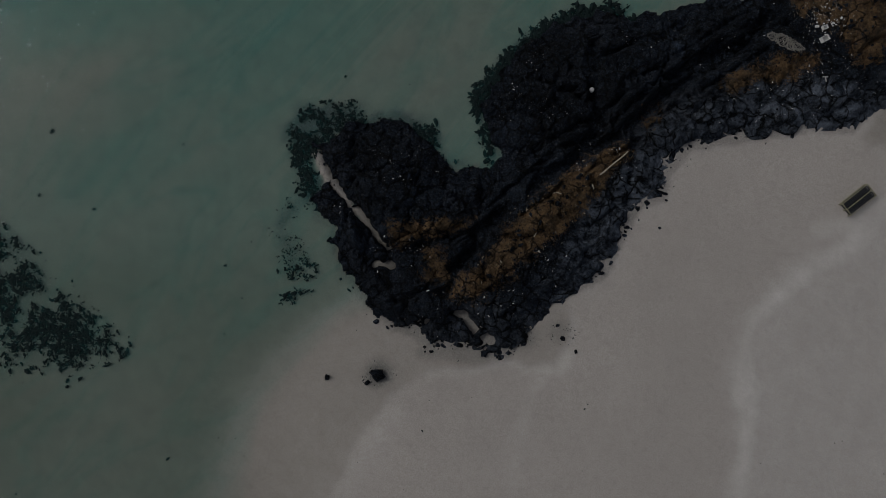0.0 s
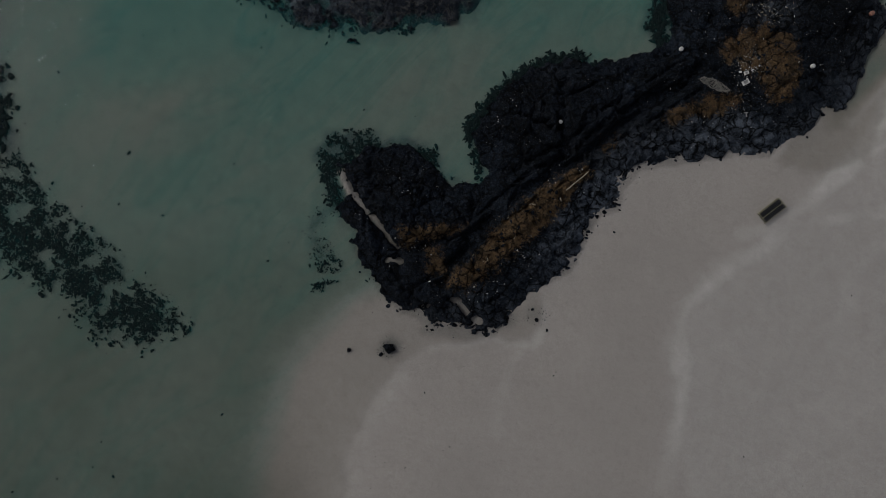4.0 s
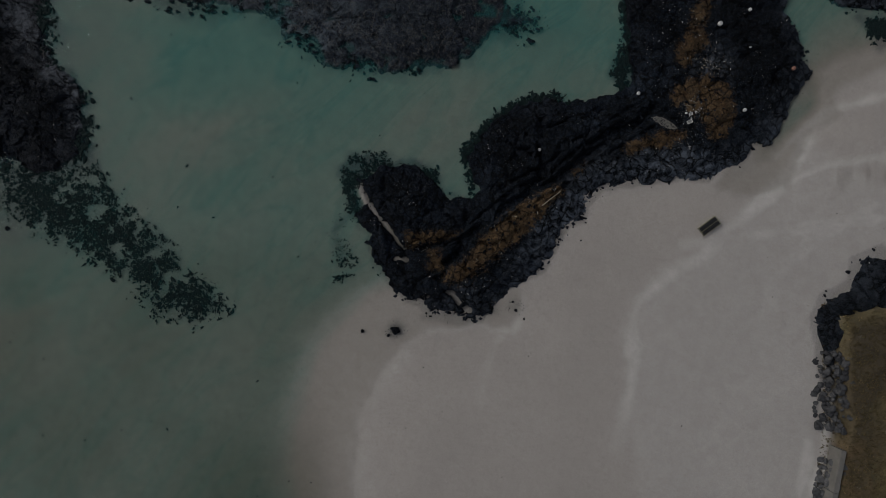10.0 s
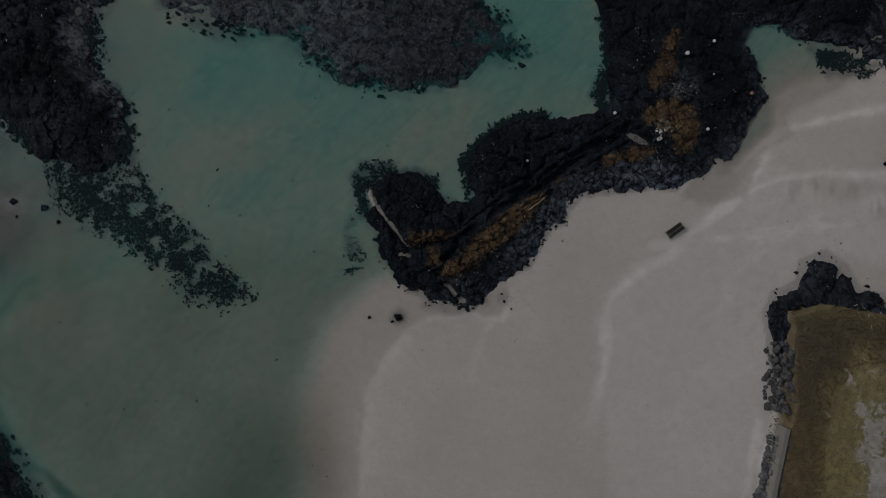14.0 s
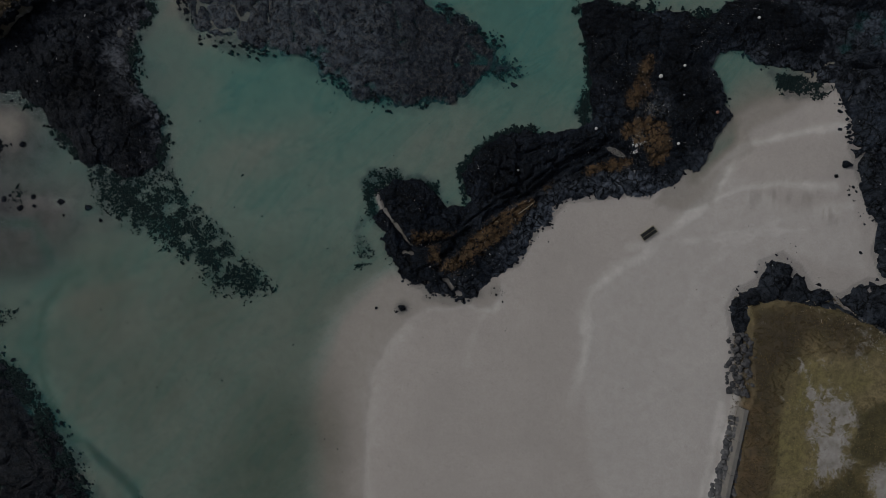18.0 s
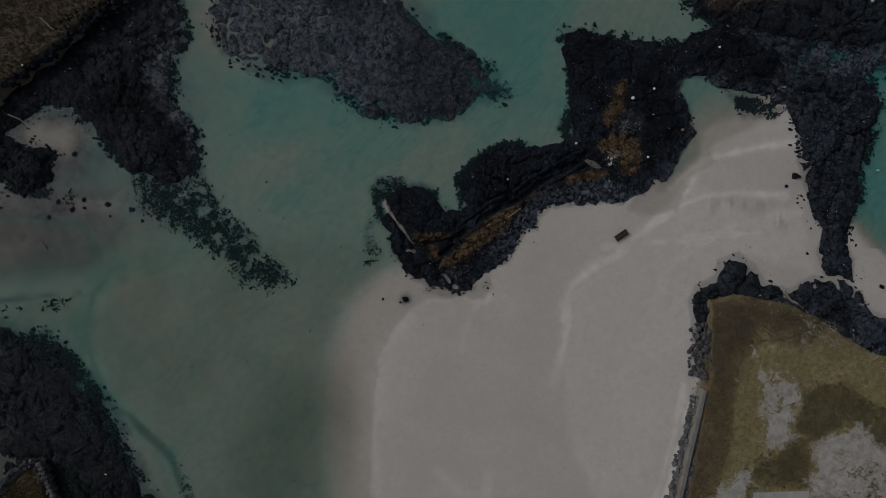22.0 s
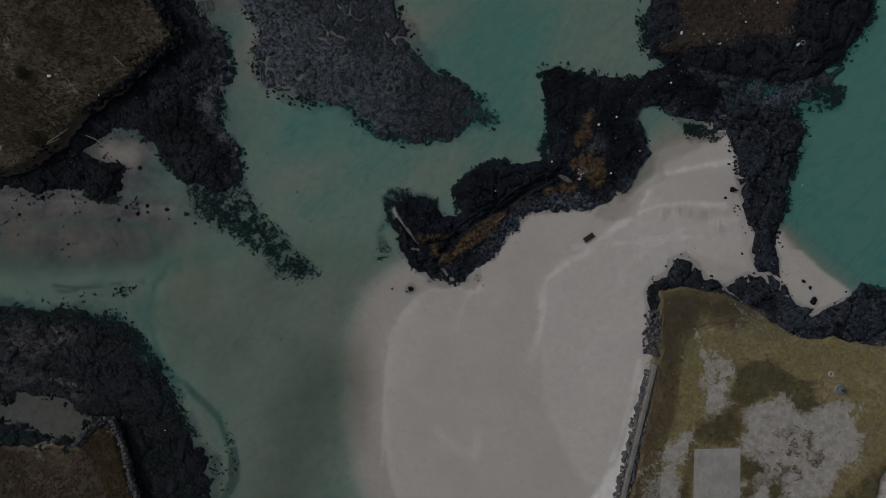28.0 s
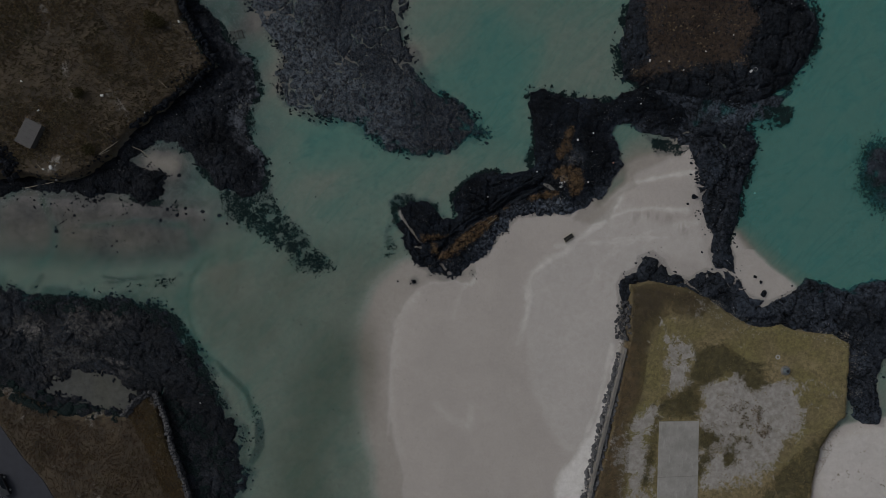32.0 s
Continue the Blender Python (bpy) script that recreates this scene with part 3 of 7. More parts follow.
RAVINE_C = [(9.2, 13.5), (9.4, 12.3), (9.5, 11.6), (9.2, 10.7), (9.3, 9.7), (9.6, 8.8), (9.2, 7.5), (7.9, 5.8)]
RAVINE_D = [(-6.3, 4.3), (-4.9, 1.9), (-4.2, 0), (-3.2, 0.1)]
GAPS = [(-7.8, 6.5), (-7.1, 4.7), (-5.3, 3), (-3.4, 0.6), (1.4, -3.8), (3.1, -5.3), (-4.1, -0.4), (-3.2, -0.5), (-1.9, -4.4), (-0.8, -3.8), (-6.8, 4.6), (-5.8, 3.4), (0.5, -3.4), (1.5, -3.6)]
PLATFORM_WEED = [(-80, -15.8), (-73.3, -14.7), (-65.1, -15.4), (-59.7, -15.2), (-53.6, -15.6), (-49.3, -18), (-46, -21.8), (-44, -26.4), (-41.7, -29.7), (-38.6, -34.9), (-41.5, -33.1), (-45.9, -27.9), (-49.8, -21.4), (-56.2, -17.5), (-66.3, -17.9), (-76.4, -19)]
BANK_SHADE = [(-83.1, -31.4), (-78.9, -33.1), (-75.4, -33.9), (-71.2, -35.8), (-65.7, -36.1), (-59.6, -36.6), (-59.5, -38.3), (-66.3, -37.9), (-71.7, -38.1), (-76.6, -37), (-82.8, -34.7)]
WALL_WEED_SHADE = [(-52.4, -33), (-49.9, -38), (-47.8, -44), (-45.2, -49.3), (-43, -55), (-41, -62), (-37.5, -56), (-35.5, -49), (-38.5, -41), (-43.5, -36.5), (-48.5, -33.5)]
LOW_GREY = [(-42.2, 25.6), (-40.6, 26.9), (-38.9, 26.7), (-37.9, 24.2), (-38.5, 21), (-37.2, 17.9), (-35.4, 16), (-33.6, 13.9), (-34.3, 11.5), (-35.3, 10.3), (-35.6, 14.3), (-38.2, 16.2), (-40.6, 17.7), (-42.1, 19.9), (-42.6, 22.5)]
FLAT_STONES = [(-52.3, 3.8), (-51, 2.4), (-49.5, 3.8), (-49.3, 2.7), (-46.1, 3.4), (-53, 3.3), (-41.2, 1.4), (-42.8, 2.9), (-51.2, 10.1), (-49.3, 15.2), (-69.5, 2.7), (-67.3, 4), (-71, 0.8), (-55.1, 11.1), (-74.4, -2.5), (-54.2, 1.1)]
DRIFT_BRANCH = [(-60.2, 14.9), (-58.4, 14.3), (-57.4, 13.4), (-56.6, 12.9)]
SHORE_LOGS = [(-65.4, 12.9), (-62.1, 15.5), (-65.6, 12.6), (-63.4, 13.8), (-77.3, 10.1), (-76.1, 9.1)]
YARD = [(-79.4, 10.5), (-76.5, 12.4), (-73.2, 11.9), (-72.6, 9), (-75.9, 8), (-78.9, 8.5)]
TAN_SPOTS = [(-60.4, 38), (-66.7, 31.6), (-74.1, 20.6), (-55.5, 31.6), (-83, 18.8), (-80.6, 38.7), (-75.4, 39.5), (-70, 15.5), (-75.9, 13.6)]
RIPPLES = [(36.5, 7.5), (38.6, 8.6), (42, 9.2), (45.6, 8.6), (47.9, 6.5)]
LICHEN_A = [(-3.5, 2), (-0.8, 2.3), (1.9, 2.4), (1.8, 1.8), (-0.8, 1.2), (-2.8, 0.5)]
LICHEN_B = [(-1.1, 0.6), (0.1, 0.6), (0.3, -0.8), (-0.4, -2.1), (-1.3, -1.2)]
LICHEN_C = [(0.4, -1.7), (2.3, 0.2), (4, 2.3), (5.7, 4), (9.1, 6.2), (11.1, 7), (11.8, 6.3), (10.4, 4.9), (8, 2.4), (5.7, -0.1), (3.6, -2), (1.8, -3.1), (0.6, -2.5)]
LICHEN_D = [(12.2, 9.1), (13.6, 9.4), (13.2, 8.4), (12.4, 7.8)]
LICHEN_E = [(16.9, 10.3), (17.8, 11.3), (19.4, 12), (20.4, 12.3), (21.3, 12.2), (22.6, 12.5), (22.8, 11.6), (21.5, 10.8), (19.7, 10.5), (18, 10.1)]
LICHEN_F = [(21.2, 15.6), (21.8, 16.9), (23.1, 17.5), (25.1, 17.8), (26.6, 17.2), (27.3, 15.6), (27.3, 14.5), (27, 13.3), (26.7, 12), (25.2, 11.8), (24.6, 12.7), (24.6, 13.9), (23.2, 14.5), (21.9, 14.9)]
DEBRIS = [(25.1, 18.9), (23.2, 14.8)]
LICHEN_H = [(21.6, 18.8), (22, 20.8), (23, 22.5), (23.7, 24.3), (24.5, 25.7), (24.9, 24.1), (24.3, 22.6), (24.6, 20.6), (23.9, 19.5), (22.7, 18.7)]
SCRUB = [(37.3, -4), (42.5, -3), (49.1, -3.9), (53.8, -6.3), (51.6, -8.7), (45.1, -8.9), (41.6, -12.7), (40.8, -24.8), (39, -32.5), (39.1, -47.9), (38.9, -56.7), (31.8, -57.2), (33.2, -47.2), (35.5, -33.9), (37.2, -19.6), (37.7, -15.1)]
CREST_A = [(34.6, 11.8), (34.1, 10.2), (33.1, 8.4), (31.2, 6.4), (28.8, 4.6), (25.9, 1.9), (24.9, 0.5), (22.5, -0.9), (20.6, -2.3), (19.1, -3.9), (18.4, -6), (18.6, -7.9), (18.8, -9.5), (18.5, -12.1), (18, -14.7), (17.4, -18)]
CREST_F = [(31.7, 10.7), (34.2, 13), (37.6, 15.2), (44, 17), (49, 18)]
CREST_G = [(28.8, 4.8), (31.9, 7.4), (36.4, 9.5), (41.4, 10.5), (47.9, 10.5)]
CREST_H = [(8, -3.8), (7.8, -5.6), (7.1, -6.9), (5.2, -6.9), (3.9, -6.4), (2, -7), (-0.8, -7.2)]
CREST_I = [(4.3, -13.7), (4.8, -10.6), (5.5, -8.2), (6.4, -7.2)]
CREST_J = [(23.2, 1.6), (27.5, 2.5), (31.7, 3.1), (37.4, 4.2), (44.6, 5)]
CREST_K = [(-7.2, -12.6), (-7.4, -18.7), (-7.1, -27.6), (-5.7, -36.4), (-3.8, -40.7)]
ROPE_LINE = [(24.2, 12.6), (24.6, 12.9), (24.9, 13.1), (25.2, 13.6), (25.3, 14.2), (25.5, 14.5)]
LITTER_LINE = [(44.9, -4.3), (54, -6.9), (58.4, -9.5), (63.5, -11.7), (72.8, -11.7), (80.5, -12.6), (82, -17.4), (82, -22.9)]
HUT_STONES = [(-86.3, 12.6), (-84, 10.9), (-81.7, 8.8), (-83.2, 7.6)]
FLANK = [(7.8, -1.9), (7.5, 0.2), (10.3, 4.2), (12.4, 6.9), (14.4, 9), (17.9, 10.1), (23.1, 10.4), (26.9, 9.7), (26.9, 7.5), (22.7, 7.8), (18.9, 7.3), (15.5, 6.6), (13.7, 4.7), (12, 3), (10.2, 0.5)]
CREEK_A = [(-77.5, 3.3), (-75.8, 0.1), (-74.6, -2), (-74.7, -5.9), (-77.2, -9.4)]
CREEK_B = [(-68.9, -1.1), (-58, 0.8), (-49.1, 0.4), (-47.1, -3.9)]
PALE_LINE = [(-48, -2.3), (-46.9, 0.5), (-46.2, 3.9), (-46.7, 6.6)]
FLAT = [(-85.8, 3.2), (-74.8, 4.6), (-61.5, 3.9), (-47.1, 4.4), (-44.7, 0.7), (-48.8, -4), (-63, -6.2), (-85.1, -6.7)]
UPPER_BEACH = [(34.6, 11.8), (34.1, 10.2), (33.1, 8.4), (31.2, 6.4), (28.8, 4.6), (25.9, 1.9), (24.9, 0.5), (22.5, -0.9), (20.6, -2.3), (19.1, -3.9), (18.4, -6), (18.6, -7.9), (18.8, -9.5), (18.5, -12.1), (18, -14.7), (18.7, -17.9), (20.6, -27.8), (28, -38.3), (34.6, -37.8), (36.8, -15.5), (36, -4.4), (41.5, 2.6), (52.8, 0.1), (50.5, 7.7), (41.2, 7.6)]
DRY_SAND = [(8, -3.8), (7.8, -5.6), (7.1, -6.9), (5.2, -6.9), (3.9, -6.4), (2, -7), (-0.8, -7.2), (-2.9, -8.4), (-4.3, -10.3), (-5.5, -12), (-6.2, -13.6), (-7, -15.3), (-7.3, -20.1), (-7.2, -26), (-7.2, -27.4), (-6.9, -37.5), (-6.5, -34.2), (-5.2, -39.7), (-3, -45.1), (-3.1, -60.7), (29.7, -60.5), (106.9, -54.8), (103.4, -10.6), (68.7, 9), (50, 22), (27.7, 9.7), (16.5, 7.9), (11.1, 1.2), (7.6, -1.6)]
PLUME = [(-8.5, 4.2), (-9.2, 3.2), (-10.1, 2), (-9.7, 0.9), (-9.2, -0.5)]
STREAKS = [(-70.5, -12.6), (-66.9, -11.8), (-62.4, -11.7), (-58, -10.6), (-53.6, -9.7), (-49.5, -9.1), (-69.1, -11.2), (-65.4, -10.7), (-60.9, -11), (-56.5, -10.1)]
STREAK_SIDE = [(-76.6, -11.4), (-77.6, -13.3), (-78.9, -15.3)]
SILT_PATCH = [(-32.9, -36.2), (-31.5, -36.5), (-30.9, -38.7), (-30.8, -41.7), (-31.7, -44), (-33.1, -45.8), (-34, -45.1), (-32.8, -41.8), (-33, -38.9)]
SILT_BAND = [(-41.5, -25.4), (-39.7, -26.6), (-36.9, -29), (-34.9, -30.8), (-33.6, -33.7), (-32.9, -36.2), (-34.3, -34.5), (-35.6, -31.6), (-38, -29.5), (-40.3, -27.8)]
PLATFORM_SAND = [(-68.5, -20.1), (-66.3, -20.4), (-62.6, -19), (-77.8, -21.6)]
PLATFORM_VEIN = [(-65.5, -25.9), (-62.1, -26.8), (-59.1, -27.3), (-56.7, -28.6), (-55.6, -29.3)]
REEF_GAP = [(-11.5, 52), (-11.5, 47.3), (-11.1, 44.8), (-10.3, 42.7), (-9.3, 40.6), (-9.8, 39.1), (-7.7, 37.9), (-5.7, 35.9), (-4.5, 34.6), (-4, 32.1), (-2.8, 30.8), (-1.3, 29.6)]
REEF_CLEFT = [(-9.8, 39.1), (-11.7, 38.7), (-13.6, 38.3)]
HUB_POOL = [(44.8, 31.9), (46.5, 32.9), (50.5, 32.9), (54.5, 32.1), (58, 30.7), (60.8, 30.6), (64.1, 31.4), (64.2, 29.7), (58.7, 28.7), (53.1, 28.3), (49.2, 27.2), (45.8, 27.8)]
EAST_CLEFT = [(47.6, 26), (50, 25), (52.8, 24.7), (55.2, 22.9), (56.7, 21.6), (57.3, 19.3), (56.3, 16.4)]
FISSURE_A = [(5.6, 11.1), (6.6, 10.7), (7.1, 10.3), (8.2, 10.2), (8.5, 9.7), (9.3, 9.7)]
FISSURE_B = [(9.7, 12.3), (10.8, 12.7), (12, 13.3), (13.4, 13.5), (14.8, 14.2)]
FISSURE_C = [(13.9, 11), (15.6, 11.7), (16.6, 12.5), (17.8, 13.1), (19, 13.7), (20, 14.6)]
TIP_GRIT = [(-1.4, -5.9), (0.3, -6), (2, -6.3), (3.7, -6.3)]
STONE_RINGS = [(-4, -7.2), (5.2, -4.9), (7.4, -4.7)]
OCHRE_TIP = [(-57.2, -37.2), (-53.4, -32.8), (-50.3, -36.9), (-47.5, -43.3), (-44, -52.9), (-49, -52.7), (-52.6, -44.8)]
FIELD_RIM = [(53.4, -7.6), (58, -10), (62.6, -12.2), (74.7, -11.6), (79.2, -12.1), (82.8, -13.4), (83.4, -16.5), (82.5, -19.7), (83.2, -23.2)]
WHITE_STRIP = [(37.1, -15.4), (35.9, -20.3), (34.1, -28), (32.5, -34), (29.6, -38.8), (27.5, -42.7), (26.3, -47.6), (24.5, -58.6), (30.8, -58.2), (32.2, -47), (34.9, -32.2), (37.3, -19.9)]
COVE_SAND = [(-56.5, 12.2), (-53.2, 12)]
COVE_DAMP = [(37.9, 14.7), (35.2, 12.9), (34.5, 11.4), (34.1, 9.8), (32.9, 7.8), (29.3, 6.6), (26, 7.4), (28.4, 10.8), (32.2, 14.7), (35.6, 19)]
CREST_B = [(50, 8.2), (41.3, 5.9), (34.9, 2.1), (31.9, -1.4), (31, -4.8)]
CREST_C = [(-3, -9.5), (-5.5, -12.5), (-6.2, -17.5), (-6.4, -23.1)]
CREST_D = [(1.9, -30.8), (5.4, -33.3), (8.9, -34.7), (9.1, -30.8)]
CREST_E = [(35.5, -16.7), (34.8, -22.3), (32.8, -31.3), (30.9, -38.1), (28.5, -45), (26.4, -54)]
COVE = [(34.3, 25.1), (39.9, 24), (47.2, 23.1), (46.2, 21.2), (41.9, 19.2), (37.7, 17.2), (35.7, 13.8), (33.1, 11.9), (32.1, 13), (33.9, 15.5), (34.8, 18.7)]
HUB = [(39.1, 34.5), (51.3, 33.7), (59.1, 33.2), (67.2, 35.4), (64.8, 31.4), (60, 29.1), (57.4, 25.9), (52.6, 24.4), (50, 22.2), (46.9, 22.2), (45, 22.7), (43, 26.5), (39.7, 27.3)]
WEED_H = [(-59.4, -11.1), (-51.7, -9.8), (-46.8, -8.5), (-47.2, -10.6), (-52.7, -12.1), (-68.1, -13.4), (-69.3, -12.2)]
WEED_I = [(-34.7, -30.7), (-32.1, -33.9), (-31, -39.4), (-32.1, -43.9), (-34, -48.5), (-35.3, -46.4), (-33.9, -41.8), (-33.4, -37.3), (-35, -33.5)]
WEED_J = [(60.4, 31.6), (67.5, 32.7), (68, 30.5), (65.1, 28.1), (61.2, 28.2)]
WEST_POLES = [(-68.9, 41.2), (-59, 30.7), (-80.7, 5.4), (-75.1, 7), (-55.2, 27.8), (-53.2, 26.2)]
HUT = [(-79, 18.6), (-75.9, 17.2), (-77.8, 12.6), (-81.1, 14.2)]
RACK = [(-43.1, 38.6), (-41, 39.2), (-40.4, 37.8), (-42.6, 37.2)]
WELL = [(68.8, -19), (67.1, -16.5)]
CAR = [(-81.3, -49.7), (-78.6, -54.4)]
FLOATS = [(28.6, 24), (28.7, 20.5), (37.4, 30.4), (28.3, 14.5), (25.6, 22.4), (18.3, 15.8), (9.2, 10.3), (61.3, 14.9), (44.8, 37.2), (41.9, 38.6)]
FOAM_BITS = [(23.1, 13.2), (23.3, 14), (22.9, 14.1), (23.7, 14.2), (24.2, 14.5)]
COIL = [(19.8, 13.5), (20.5, 12.9), (21.7, 12.6)]
TEE = [(23, 10.9), (23.3, 10.9), (23.2, 10.6)]
POLE = [(9.4, 4.9), (11.1, 6.3)]
RED = [(32.9, 18.6)]
STONES = [(-4, -7.2), (-4.6, -7.7), (-7.1, -7.4), (5, -4.8), (7.4, -5), (7.1, -4.2), (2.6, -5.9), (8.2, -5.8), (13.4, 1.8), (49.3, 13.3), (48.1, 11.8), (64.2, -4.6), (63.5, -2.4), (62.3, -1.4)]
WEST_BITS = [(-74.5, 9.6), (-76, 9.2), (-65.8, 24), (-77.7, 20.3), (-57.5, 21.4), (-52.1, 39.1), (-81.3, 25.6), (-74.1, 7.4)]
NORTH_BITS = [(57.7, 37.9), (38.2, 38.5), (53.8, 44.6), (48.7, 41)]
BUSHES = [(-56.8, 38.9), (-67.1, 13.5), (-70, 24.1), (-55.4, 38.4), (-57.6, 39.7)]
FIELD_PATH = [(42.1, -3.6), (42.4, -6.1), (43.3, -8.7), (45.5, -14.6), (48, -18.8)]
GREEN_A = [(51.6, -15.8), (56.5, -14.9), (60, -17.9), (63.8, -18.7), (65.7, -21.8), (62.6, -23.2), (59, -19.6), (54.8, -22.1), (52.8, -23.9), (51.2, -20.7)]
GREEN_B = [(45.1, -30.5), (44.3, -27.8), (46.9, -25.4), (51.1, -23.4), (52.4, -26.1), (51.9, -29.2), (46.2, -30.4), (45.1, -33.2), (44.2, -39.8), (43.3, -43.2), (43.8, -35.5)]
GREEN_C = [(53.4, -31.5), (55.7, -30.8), (57.3, -33.4), (56.1, -35.7), (54.4, -38), (53.9, -41.3)]
GREEN_D = [(58, -34.4), (60.1, -33.7), (60.9, -37), (58.8, -38.2)]
GREEN_E = [(77.3, -30.8), (80.5, -29.5), (78.7, -34), (75.9, -40.8), (75.2, -45.2), (64.3, -46), (67.2, -41.4), (72.3, -35.6)]
TUSSOCK = [(58, -27.9), (62.8, -26.4), (65.7, -28.9), (64.9, -32.3), (61.2, -33.7), (58.3, -32.2)]

MAIN_ROCK = MAIN_ROCK + MAIN_ROCK_SOUTH[1:]


# ---------------------------------------------------------------- arithmetic
def vnoise(x, y, seed=0):
    """Smooth value noise, 0 to 1."""
    xi, yi = np.floor(x).astype(np.int64), np.floor(y).astype(np.int64)
    fx, fy = x - xi, y - yi
    fx, fy = fx * fx * (3 - 2 * fx), fy * fy * (3 - 2 * fy)

    def h(a, b):
        n = (a * 374761393 + b * 668265263 + seed * 974711) & 0x7FFFFFFF
        n = ((n ^ (n >> 13)) * 1274126177) & 0x7FFFFFFF
        return ((n ^ (n >> 16)) & 0xFFFF) / 65535.0

    return (h(xi, yi) * (1 - fx) + h(xi + 1, yi) * fx) * (1 - fy) + (h(xi, yi + 1) * (1 - fx) + h(xi + 1, yi + 1) * fx) * fy


def fbm(x, y, scale, octaves=4, seed=0):
    """Layered noise, about -1 to 1; scale in metres."""
    out, amp, tot, f = 0.0, 1.0, 0.0, 1.0 / scale
    for k in range(octaves):
        out = out + amp * (vnoise(x * f + 17.3 * k, y * f - 9.1 * k, seed + k) * 2 - 1)
        tot += amp
        amp *= 0.55
        f *= 2.03
    return out / tot


def sdf(poly, x, y):
    """Signed distance to a closed outline, negative inside."""
    x, y = np.asarray(x, float), np.asarray(y, float)
    best, inside = np.full(x.shape, 1e18), np.zeros(x.shape, bool)
    for (ax, ay), (bx, by) in zip(poly, poly[1:] + poly[:1]):
        dx, dy = bx - ax, by - ay
        t = np.clip(((x - ax) * dx + (y - ay) * dy) / max(dx * dx + dy * dy, 1e-9), 0, 1)
        best = np.minimum(best, (x - ax - t * dx) ** 2 + (y - ay - t * dy) ** 2)
        if ay != by:
            inside ^= ((ay > y) != (by > y)) & (x < dx * (y - ay) / dy + ax)
    return np.sqrt(best) * np.where(inside, -1, 1)


def away(line, x, y):
    """Distance to an open line."""
    x, y = np.asarray(x, float), np.asarray(y, float)
    best = np.full(x.shape, 1e18)
    for (ax, ay), (bx, by) in zip(line, line[1:]):
        dx, dy = bx - ax, by - ay
        t = np.clip(((x - ax) * dx + (y - ay) * dy) / max(dx * dx + dy * dy, 1e-9), 0, 1)
        best = np.minimum(best, (x - ax - t * dx) ** 2 + (y - ay - t * dy) ** 2)
    return np.sqrt(best)


def smooth(a, b, v):
    t = np.clip((v - a) / (b - a), 0, 1)
    return t * t * (3 - 2 * t)


def bell(d, s):
    return np.exp(-(d / s) ** 2)


# ---------------------------------------------------------------- ground sheet and sea
def ground_z(x, y):
    wob = fbm(x, y, 9, 4, 3) * 1.6
    z = -0.15 + 0.065 * smooth(4, -9, y) * smooth(-50, -40, x) + 0.11 * fbm(x + 0.6 * y, 2.2 * (y - 0.8 * x), 16, 4, 5) * smooth(-6, 4, y)
    z = z - 0.24 * smooth(3, -5, sdf(LAGOON, x, y) + wob)
    east = smooth(54, 62, x) * smooth(-9, 0, y)
    z = z - east * 2.6 * smooth(1, 20, sdf(BEACH_E, x, y) + wob) - 0.4 * smooth(40, 80, y) * smooth(0, 30, x)
    z = z - 0.05 * bell(away(STREAM, x, y) + wob * 0.5, 2.4) - 0.07 * bell(away(CHANNEL, x, y) + wob * 0.2, 1.2)
    z = z + 0.015 * bell(away(BAR, x, y) + wob * 0.15, 0.9)
    z = z + 0.09 * smooth(4, 0, sdf(REEF, x, y))
    flat = smooth(-30, -52, x) * smooth(-16, -9, y)
    z = z + 0.07 * flat + 0.15 * bell(away(COVE_SAND, x, y) + wob * 0.5, 3.2) + 0.07 * smooth(2.5, -2.0, sdf(FLAT, x, y) + wob) - 0.10 * (bell(away(CREEK_A, x, y), 0.7) + bell(away(CREEK_B, x, y), 0.7))
    b = smooth(9.5, -6.0, sdf(BEACH, x, y) + wob * 0.7)
    z = z * (1 - b) + (0.34 + 0.06 * fbm(x, y, 10, 4, 8)) * b
    b = smooth(3.5, -1.5, sdf(BEACH_E, x, y) + wob * 0.4)
    z = z * (1 - b) + 0.22 * b
    b = smooth(2.0, -1.5, sdf(WHITE_SAND, x, y))
    z = z * (1 - b) + 0.5 * b
    z = z - 0.12 * smooth(0.5, -2.5, sdf(COVE_DAMP, x, y) + wob * 0.2)
    z = z - 0.9 * smooth(0.5, -1.0, sdf(HUB_POOL, x, y))
    z = z + 0.01 * smooth(1.2, -1.5, sdf(COVE, x, y) + wob * 0.3)
    near = np.full(np.shape(x), 1e9)
    for i in range(0, len(GAPS), 2):
        near = np.minimum(near, away(GAPS[i:i + 2], x, y))
    z = np.maximum(z, 0.10 - 1.2 * smooth(0.15, 0.7, near))
    k = smooth(3.2, 0.8, sdf(POOL, x, y) + wob * 0.3)
    z = np.maximum(z, 0.16 * k - 0.6 * (1 - k))
    rise = 0.12 * fbm(x, y, 6, 5, 11)
    edge = fbm(x, y, 2.2, 4, 12) * 0.5
    for poly, top in ((FIELD, 1.45), (WEST_HEADLAND, 2.1), (SOUTHWEST_HEADLAND, 1.35), (N_ISLAND_GRASS, 0.9)):
        z = np.maximum(z, -0.5 + (top + 0.5 + rise) * smooth(0.3, -0.9, sdf(poly, x, y) + edge))
    for poly, top in ((ROAD, 1.36), (SLAB, 1.40)):
        k = smooth(1.0, 0.2, sdf(poly, x, y))
        z = z * (1 - k) + top * k
    return z


